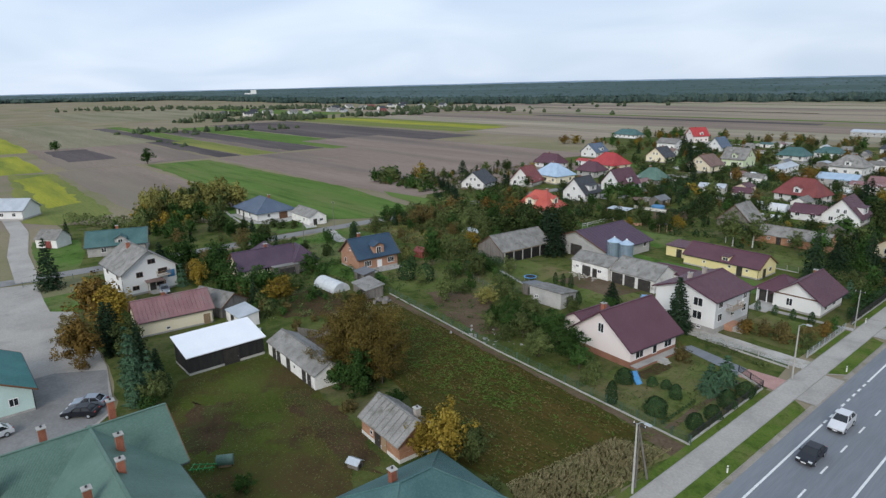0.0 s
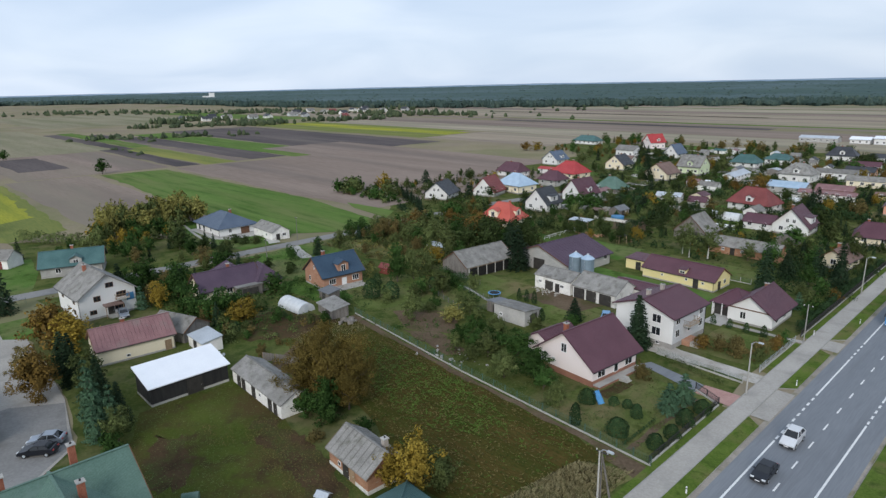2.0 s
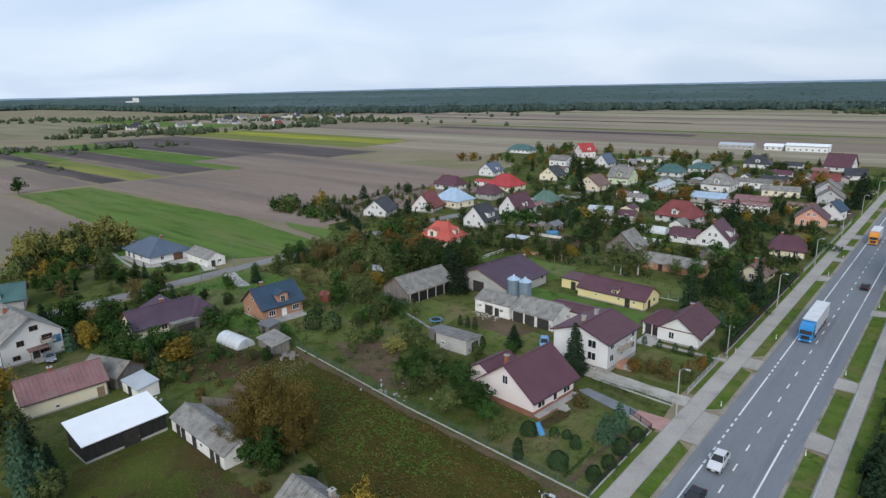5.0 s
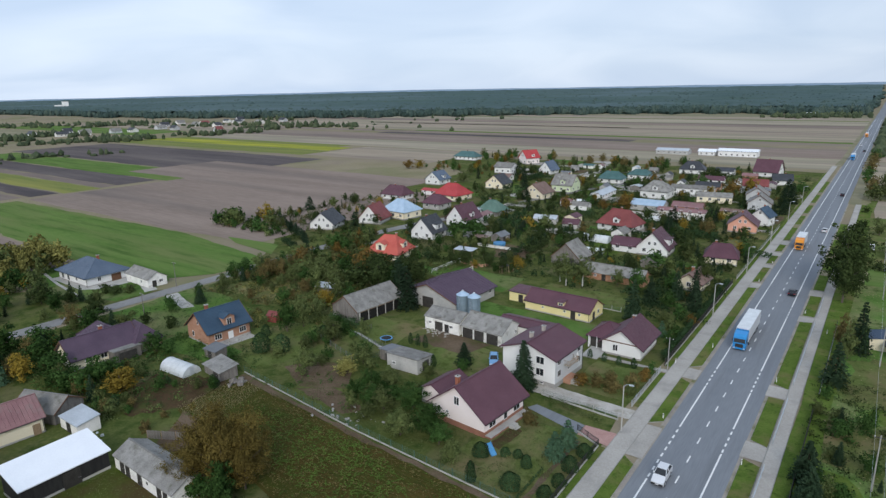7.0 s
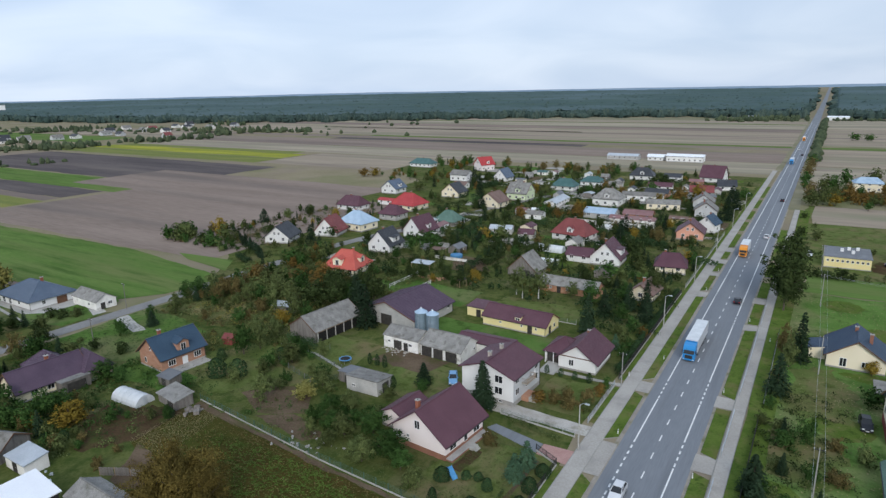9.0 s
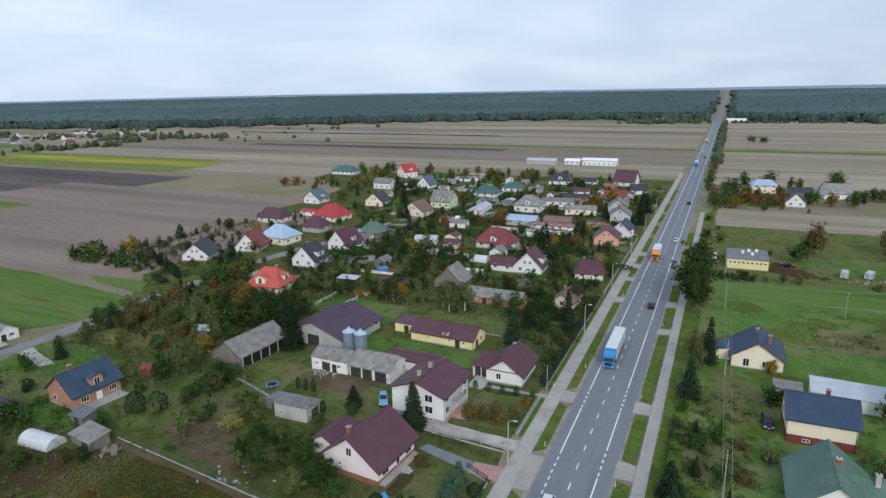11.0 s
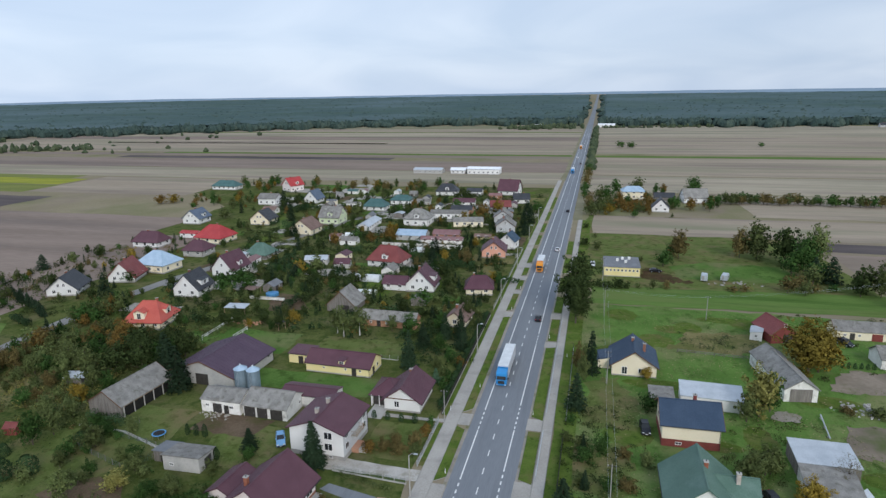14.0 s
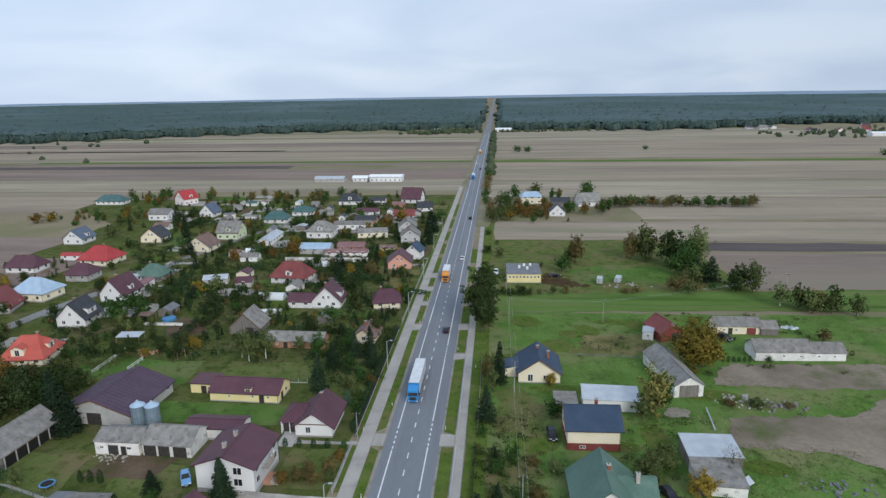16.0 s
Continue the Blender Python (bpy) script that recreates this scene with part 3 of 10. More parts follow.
patch("field", [(66.5, 117), (67, 123), (69, 129), (97, 131), (104, 136), (112, 143.5), (240, 144.5), (240, 104), (150, 106), (92, 109), (86, 115)], "weedy_soil", 0.091, NAMES["pale_soil"], 0.8, 1.6)
# village gardens and yards
patch("garden_ground", [(-205, 30), (-141, 24), (-139, 92), (-180, 62)], "garden", 0.03, "overgrown green garden plots", 1)
patch("garden_ground", [(-137, 24), (-12.3, 20), (-12.3, 440), (-60, 440), (-262, 415), (-262, 385), (-205, 335), (-205, 262), (-195, 180), (-150, 130), (-136, 110)], "garden", 0.035, "village garden plots with grass", 1)
patch("garden_ground", [(12, 60), (75, 60), (140, 132), (150, 196), (14, 196)], "farm_grass", 0.03, "grassy farm plots", 1)
patch("garden_ground", [(14, 226), (110, 226), (100, 345), (14, 345)], "dry_lawn", 0.03, "rough grass plots beside the road", 1)
patch("lawn", [(48, 229), (92, 230), (88, 252), (60, 254), (46, 246)], "lawn", 0.06, "green grass round two caravans", 0.9, 2)
patch("grass_verge", [(14, 212), (60, 215), (110, 219), (110, 232), (14, 229)], "dry_lawn", 0.052, "rough grass strip beside a field", 0.9, 3)
patch("sand_yard", [(35, 227), (40, 224.5), (50, 222.6), (53, 226), (46, 231), (42, 240), (36, 242)], "dead_weeds", 0.068, "bare brown yard beside a yellow building", 1.6, 1.2)
patch("crop_field", [(-78, 66.5), (-45, 63.2), (-14, 60.6), (-19, 56), (-20, 41.5), (-27, 40), (-42, 44.5), (-56, 48), (-77, 52)], "crop", 0.06, "weedy dark green crop field", 0.5, 3)
patch("dry_grass_patch", [(-12.6, 60), (-18.6, 56.5), (-20, 41), (-12.6, 36)], "dry_grass", 0.075, "tall dry yellow grass", 0.6, 2)
patch("soil_patch", [(-76, 52.5), (-58, 50), (-54, 45), (-70, 44)], "soil", 0.07, "bare brown garden soil", 0.5, 2)
patch("yard_lawn", [(-69, 23), (-69, 40), (-55, 37.5), (-38, 34), (-30, 28), (-36, 14), (-52, 15)], "worn_lawn", 0.065, "worn green and brown yard lawn", 0.5, 3)
patch("trodden_soil", [(-61.4, 22.6), (-57.6, 25.2), (-51, 23.5), (-47.9, 21.2), (-48.2, 18.0), (-55, 18.5)], "dead_weeds", 0.072, "grey-brown trodden soil in the yard", 1.0, 0.9)
patch("dead_weed_patch", [(-55.6, 33.2), (-54.6, 35.5), (-46.2, 35.9), (-38, 35.2), (-33.7, 34.0), (-31, 32.5), (-34, 30.4), (-40.3, 30.8), (-48.7, 31.6)], "dead_weeds", 0.072, "dead red-brown weeds in the yard", 0.9, 0.9)
patch("dead_weed_patch", [(-78, 66), (-76.5, 53), (-82, 46), (-92, 52), (-94, 58), (-84, 62)], "dead_weeds", 0.058, "rough brown weeds behind the sheds", 0.9, 1.2)
patch("soil_patch", [(-75, 74), (-66, 70), (-58, 74), (-62, 80), (-72, 82)], "soil", 0.06, "dug brown vegetable bed", 0.4, 2)
patch("soil_patch", [(-66, 69), (-52, 67), (-49, 70), (-60, 73)], "soil", 0.066, "dug brown vegetable bed", 0.4, 2)
patch("soil_patch", [(-92, 186), (-80, 184), (-70, 172), (-82, 168)], "soil", 0.06, "bare fallow garden plot", 0.4, 2)
for x0, x1, y0, y1 in ((-80, -64, 92, 106), (-55, -40, 88, 104), (-70, -30, 120, 129), (-55, -30, 140, 152), (-95, -62, 138, 152), (-29, -13, 63.6, 83), (-24, -13, 98, 111), (-108, -88, 66, 74), (-126, -112, 12.5, 21)):
    patch("lawn", rect(x0, x1, y0, y1), "dry_lawn" if x0 in (-80, -55, -29, -24) else "lawn", 0.07, "mown green lawn between buildings", 0.6, 3)
patch("soil_patch", [(-62, 99), (-48, 99), (-46, 106), (-60, 107)], "soil", 0.075, "trodden brown farmyard", 0.6, 2)
patch("lawn", [(-184, 20.6), (-178, 31), (-160, 29), (-143.6, 24.5), (-144.2, 17.2), (-170, 18.6)], "lawn", 0.06, "mown green lawn beside a lane", 0.4, 3)
patch("lawn", [(-196, 74), (-176, 69), (-158, 70), (-144.4, 76), (-144.2, 86), (-150, 95), (-166, 97), (-194, 95)], "lawn", 0.066, "mown green lawn round a bungalow", 0.6, 2)
patch("lawn", [(-136.6, 70), (-120, 68), (-107, 72), (-108, 92), (-122, 95), (-136.4, 94)], "lawn", 0.064, "mown green lawn with young conifers", 0.7, 2)
patch("concrete_apron", [(-182, 76.2), (-163, 75.6), (-158.6, 79), (-157.6, 89), (-145, 84.5), (-144.6, 88), (-157.6, 93), (-182, 92)], "concrete", 0.075, "pale concrete apron round a bungalow", 0.15, 2)
patch("concrete_drive", [(-137.2, 85.6), (-124, 82.6), (-122.6, 85.2), (-137, 89.4)], "concrete", 0.072, "pale concrete drive on a lawn", 0.2, 2)
ribbon("garden_path", [(-190, 77.5), (-174, 74.6), (-157, 72.6)], 0.9, "concrete", 0.078, "narrow concrete garden path")
patch("grass_patch", [(-98, 82), (-92, 92), (-78, 96.5), (-64, 91), (-66, 84), (-80, 70), (-92, 73)], "dry_lawn", 0.062, "olive grass in an old garden", 0.8, 2)
patch("grass_patch", [(38, 162), (44, 176), (60, 177), (63, 168), (56, 161.5)], "dry_grass", 0.064, "faded brown grass in a meadow", 1.2, 1.5)
patch("grass_patch", [(16, 96), (15, 112), (24, 113), (27, 104), (24, 95)], "dry_lawn", 0.064, "faded grass in a garden", 1.2, 1.5)
patch("grass_patch", [(17, 118), (17, 138), (25, 142), (29, 130), (27, 118)], "dry_lawn", 0.066, "faded grass in a garden", 1.4, 1.5)
patch("grass_patch", [(-132, 100), (-108, 96), (-100, 104), (-104, 116), (-124, 120)], "dry_grass", 0.066, "faded grass among scrub", 1.5, 2)
# side roads and yards
ribbon("lane", [(-154, -80), (-147, -20), (-143, 10), (-141, 40), (-140.5, 76), (-139.5, 105), (-140, 140), (-139, 171), (-136, 192), (-127, 222)], 5.0, "lane_asphalt", 0.085, "grey asphalt village lane")
ribbon("lane", [(-141, 14), (-170, 15.5), (-200, 19.5), (-230, 20)], 4.6, "paver", 0.095, "grey paved farm lane")
ribbon("lane", [(-137, 186), (-126, 188), (-110, 188), (-100, 190)], 4.0, "lane_asphalt", 0.09, "grey paved village lane")
ribbon("lane", [(-127, 222), (-122, 262), (-108, 318), (-98, 345)], 4.0, "lane_asphalt", 0.092, "grey paved village lane")
patch("paved_yard", [(-140, 8.6), (-138, 15), (-115.4, 14.3), (-112.4, 17.6), (-81.2, 16.5), (-66, 14), (-56, 4), (-56, -40), (-140, -40)], "paver", 0.10, "grey concrete block paved yard", 0.1)
patch("garden_ground", [(-114, 17.9), (-81.4, 16.8), (-66.4, 14.3), (-56, 4.5), (-50, 6), (-52, 15.4), (-69, 23.4), (-69, 30), (-80, 25), (-112, 24.4)], "garden", 0.058, "dark leaf-strewn soil under trees", 0.4, 2)
patch("asphalt_yard", [(-84, 10), (-80, 16.2), (-66, 13.5), (-56, 3), (-56, -40), (-84, -40)], "lane_asphalt", 0.112, "dark asphalt parking area", 0.1)
patch("driveway", [(-30, 92.2), (-29, 97), (-24, 96), (-11, 95.6), (-11, 92.2)], "gravel", 0.08, "pale gravel driveway", 0.25, 2)
patch("driveway", [(-27, 86.4), (-26, 88.3), (-16.4, 86.4), (-16.4, 83.4)], "asphalt", 0.08, "short grey asphalt driveway", 0.1)
patch("driveway", [(-16.3, 83.2), (-16.3, 86.5), (-11, 86.8), (-11, 82.6)], "red_paver", 0.083, "red and grey block paved entrance", 0.05)
patch("garden_path", [(-28, 112.6), (-28, 114.2), (-14, 113.9), (-11, 114.5), (-11, 113)], "paver", 0.083, "grey paved path to a bungalow", 0.1)


# ---------------------------------------------------------------- main road
def main_road():
    b, ys = Build(), [-160, 0, 200, 450, 800, 1100, 1350, 1600, 1900, 2300, 2800, 3400, 4100, 4800]
    for y in ys:
        b.v += [(x, y, max(0.05, terrain(x, y) + (0.4 if y > 1100 else 0.05))) for x in (-5.55, 5.95)]
    b.f = [(2 * i, 2 * i + 1, 2 * i + 3, 2 * i + 2) for i in range(len(ys) - 1)]
    road = structure("road", b, M["asphalt"], "straight two-lane asphalt road with wide shoulders")
    dash = Build().box(0, 0, 0, 0.2, 2.0, 0.012).mesh("lane_dash", M["lane_paint"])
    for i in range(90):
        part("lane_dash", dash, None, road, at=pose(-0.05, 3.0 + 5.93 * i, 0.058))
    far = Build()
    for i in range(150):
        far.box(-0.05, 537 + 6 * i, 0.056, 0.2, 2.0, 0.03)
    tagged(part("lane_dashes_far", far, M["lane_paint"], road), kind="stuff")
    short = Build().box(0, 0, 0, 0.26, 1.0, 0.012).mesh("edge_dash", M["lane_paint"])
    for x, gaps in ((-3.62, ((78, 95.5), (111.5, 121), (178, 184), (200, 206))), (3.6, ((90, 99.5), (113, 123.5), (157, 166), (200, 206)))):
        y = -120.0
        for g0, g1 in (*gaps, (700.0, 700.0)):
            line = Build().box(0, (g0 - y) / 2, 0, 0.24, g0 - y, 0.012)
            part("edge_line", line, M["lane_paint"], road, at=pose(x, y, 0.058))
            k = 0
            while g0 + 0.5 + 2 * k < g1 - 0.5:
                part("edge_dash", short, None, road, at=pose(x, g0 + 1.0 + 2 * k, 0.058))
                k += 1
            y = g1
        part("edge_line", Build().box(0, 250, 0, 0.24, 500, 0.02), M["lane_paint"], road, at=pose(x, 700, 0.07))
    return road


main_road()


def island(x0, x1, y0, y1, slant0=0.0, slant1=0.0):
    """A grass island with a kerb; the slants shift its outer ends along the road."""
    ring = [(x0, y0), (x1, y0 + slant0), (x1, y1 + slant1), (x0, y1)]
    b = Build()
    b.slab([(x, y, 0.14) for x, y in ring], (0, 0, -0.14))
    ob = structure("verge_island", b, M["kerb"], "grass island with a concrete kerb beside the road")
    inner = [(x + (0.03 if x == x0 else -0.03), y + (0.03 if i < 2 else -0.03), 0.15) for i, (x, y) in enumerate(ring)]
    part("grass_top", Build().poly(*inner), M["verge"], ob)


for y0, y1, a, c in ((-60, 81.7, 0, -1.6), (93, 112.2, 1.6, -1.2), (118, 177, 1.8, 0.8), (183, 200, 1.5, 0), (205, 216, 1.2, 0), (222, 233, 1, 0), (240, 264, 1, 0), (270, 290, 1, 0), (296, 318, 1, 0), (325, 350, 1, 0), (358, 400, 1, 0)):
    island(-8.2, -6.2, y0, y1, a, c)
for y0, y1, a, c in ((-60, 61, 0, 0), (66, 90.5, 1, -1), (96.5, 113, -1, 0), (119, 156, -1.2, 1), (161, 178, 0, 0), (184, 200, 0, 0), (206, 222, 0, 0), (228, 250, 0, 0), (256, 280, 0, 0)):
    island(6.4, 8.92, y0, y1, a, c)


def slabs_walk(name, x0, x1, y0, y1, label):
    b = Build().slab([(x, y, 0.14) for x, y in rect(x0, x1, y0, y1)], (0, 0, -0.14))
    ob = structure(name, b, M["paver"], label)
    for x in (x0 - 0.06, x1 + 0.06):
        part("kerb", Build().box(x, (y0 + y1) / 2, 0, 0.1, y1 - y0, 0.17), M["kerb"], ob)
    return ob


slabs_walk("pavement", -11.0, -8.32, -60, 480, "grey block paved footway along the road")
slabs_walk("pavement", 9.1, 11.1, -60, 330, "grey block paved footway along the road")
for y0, y1 in ((82.2, 92.4), (112.8, 117.6), (177.6, 182.6), (200.5, 204.5), (216.5, 221.5), (233.5, 239.5)):
    patch("road_apron", rect(-8.25, -5.75, y0, y1), "paver", 0.085, "paved entrance across the verge", 0.05)
for y0, y1 in ((61.5, 65.5), (91, 96), (113.5, 118.2), (156.5, 160.5), (178.5, 183.5)):
    patch("road_apron", rect(5.85, 9.02, y0, y1), "paver", 0.085, "paved entrance across the verge", 0.05)
patch("sandy_shoulder", rect(-6.25, -5.5, -60, 480), "sand", 0.046, "pale sandy strip along the asphalt edge", 0.08, 4)
patch("sandy_shoulder", rect(5.9, 6.45, -60, 330), "sand", 0.046, "pale sandy strip along the asphalt edge", 0.08, 4)
patch("soil_strip", [(-79, 66.2), (-45, 62.8), (-19, 60.9), (-16.7, 59.4), (-12.0, 58.4), (-11.3, 61.4), (-15.9, 61.9), (-45.6, 63.9), (-79, 67.6)], "soil", 0.079, "bare dug soil strip beside the fence", 0.35, 2)
patch("garden_path", [(-15.9, 63.2), (-15.0, 63.4), (-15.2, 71.2), (-15.0, 81.5), (-15.8, 81.7), (-16.1, 70.9)], "soil", 0.082, "trodden earth path through a garden", 0.15, 1.5)
patch("flower_bed", [(-26.2, 73.0), (-26.1, 80.2), (-24.0, 79.2), (-24.4, 72.6)], "dead_weeds", 0.084, "faded flower bed before a house", 0.25, 1.2)
patch("verge_strip", rect(-12.2, -11.15, 44, 82), "verge", 0.08, "green grass verge along a fence", 0.1)
patch("verge_strip", rect(-12.2, -11.15, 97, 112.5), "verge", 0.08, "green grass verge along a fence", 0.1)
patch("verge_strip", rect(-12.2, -11.15, 116, 440), "verge", 0.08, "green grass verge along a fence", 0.1)
patch("verge_strip", rect(11.2, 15.5, 20, 330), "verge", 0.08, "rough grass verge beside the footway", 0.3)
patch("road_bank", rect(-9.5, -6.3, 480, 1250), "fallow", 0.045, "grass bank along the road", 0.3, 20)
patch("road_bank", rect(6.5, 11, 330, 1210), "fallow", 0.045, "grass bank along the road", 0.3, 20)


# garden plots between the village houses
PLOT = random.Random(3)
for i in range(150):
    x, y = PLOT.uniform(-190, -14), PLOT.uniform(158, 430)
    if (y < 190 and x > -104) or x < -128 - (y - 150) * 0.25 or x > -14:
        continue
    w, d = PLOT.uniform(4, 11), PLOT.uniform(3, 9)
    kind, text = PLOT.choice((("lawn", "mown green lawn in a village garden"), ("soil", "dug brown vegetable plot"), ("dry_grass", "dry pale grass in a village garden"), ("paver", "grey paved yard beside a house"), ("gravel", "pale gravel yard beside a house"), ("verge", "green grass plot in a village garden")))
    patch("garden_plot", rect(x - w, x + w, y - d, min(y + d, 438)) if x + w < -13 else rect(x - w, -13.4, y - d, y + d), kind, 0.042 + 0.0004 * i, text, 0.5, 3)
for i in range(26):
    x, y = PLOT.uniform(15, 74), PLOT.uniform(64, 190)
    if x < 70 or y > 128:
        w, d = PLOT.uniform(2, 8), PLOT.uniform(2, 6)
        ring = [(x + w * math.cos(a * math.pi / 5), y + d * math.sin(a * math.pi / 5)) for a in range(10)]
        kind, text = PLOT.choice((("verge", "lush green grass patch in the meadow"), ("verge", "lush green grass patch in the meadow")))
        patch("grass_patch", ring, kind, 0.036 + 0.0006 * i, text, 0.8, 1.5)

# ---------------------------------------------------------------- buildings
CACHE = {}


def window_mesh(w, h, frame_mat, bars):
    """The frame of a window and one of its panes, to be shared by all alike."""
    key = ("window", round(w, 2), round(h, 2), frame_mat, bars)
    if key not in CACHE:
        t = 0.09
        pw = (w - t * (bars + 2)) / (bars + 1)
        f = Build().box(0, 0, -0.03, w, 0.1, h + 0.03)
        p = Build().box(0, -0.045, t, pw, 0.02, h - 2 * t)
        at = [-w / 2 + t + pw / 2 + i * (pw + t) for i in range(bars + 1)]
        CACHE[key] = f.mesh("window", M[frame_mat]), p.mesh("pane", GLASS), at
    return CACHE[key]


def side_matrix(side, u, z, L, W):
    """The place on a wall of a house: g0, g1 the ends along -x, +x; e0, e1 the sides along -y, +y. u runs to the right, seen from outside."""
    if side == "e0":
        return pose(u, -W / 2, z, 0, 0, 0)
    if side == "e1":
        return pose(-u, W / 2, z, 0, 0, 180)
    if side == "g0":
        return pose(-L / 2, -u, z, 0, 0, -90)
    return pose(L / 2, u, z, 0, 0, 90)


def far_window_mesh(w, h, frame_mat, bars):
    """A distant window, its frame and panes in one mesh of two materials."""
    key = ("far_window", round(w, 2), round(h, 2), frame_mat, bars)
    if key not in CACHE:
        t = 0.1
        pw = (w - t * (bars + 2)) / (bars + 1)
        b = Build().box(0, 0, -0.03, w, 0.1, h + 0.03)
        n = len(b.f)
        for i in range(bars + 1):
            b.box(-w / 2 + t + pw / 2 + i * (pw + t), -0.045, t, pw, 0.02, h - 2 * t)
        me = b.mesh("window", M[frame_mat])
        me.materials.append(GLASS)
        for p in me.polygons:
            p.material_index = int(p.index >= n)
        CACHE[key] = me
    return CACHE[key]


def add_window(ob, side, u, z, w, h, L, W, frame_mat="frame_white", bars=1):
    m = side_matrix(side, u, z, L, W)
    at = ob.matrix_basis.translation
    if math.hypot(at.x - 18, at.y) > 185:
        part("window", far_window_mesh(w, h, frame_mat, bars), None, ob, at=m)
        return
    f, p, at = window_mesh(w, h, frame_mat, bars)
    win = part("window", f, None, ob, at=m)
    for x in at:
        part("pane", p, None, win, at=pose(x, 0, 0))


def add_door(ob, side, u, w, h, L, W, mat="door_and_shade_dark", z=0.0):
    d = Build().box(0, 0, z, w, 0.14, h)
    for x in (-w / 2 - 0.05, w / 2 + 0.05):
        d.box(x, -0.01, z, 0.1, 0.18, h)
    door = part("door", d, M[mat], ob, at=side_matrix(side, u, 0, L, W))
    part("handle", Build().box(w / 2 - 0.15, -0.1, z + 1.0, 0.12, 0.06, 0.04), M["steel"], door)


def roof_gable(L, W, he, hr, oh, th=0.16):
    s = (hr - he) / (W / 2)
    b, x, y = Build(), L / 2 + oh, W / 2 + oh
    lo = he - s * oh
    for sg in (-1, 1):
        pts = [(-x, sg * y, lo), (x, sg * y, lo), (x, 0, hr), (-x, 0, hr)]
        b.slab(pts if sg < 0 else pts[::-1], (0, 0, -th))
    return b


def roof_hip(L, W, he, hr, oh, hip, th=0.16):
    s = (hr - he) / (W / 2)
    b, x, y = Build(), L / 2 + oh, W / 2 + oh
    lo, r = he - s * oh, max(0.05, L / 2 - hip)
    b.slab([(-x, -y, lo), (x, -y, lo), (r, 0, hr), (-r, 0, hr)], (0, 0, -th))
    b.slab([(x, y, lo), (-x, y, lo), (-r, 0, hr), (r, 0, hr)], (0, 0, -th))
    b.slab([(x, -y, lo), (x, y, lo), (r, 0, hr)], (0, 0, -th))
    b.slab([(-x, y, lo), (-x, -y, lo), (-r, 0, hr)], (0, 0, -th))
    return b


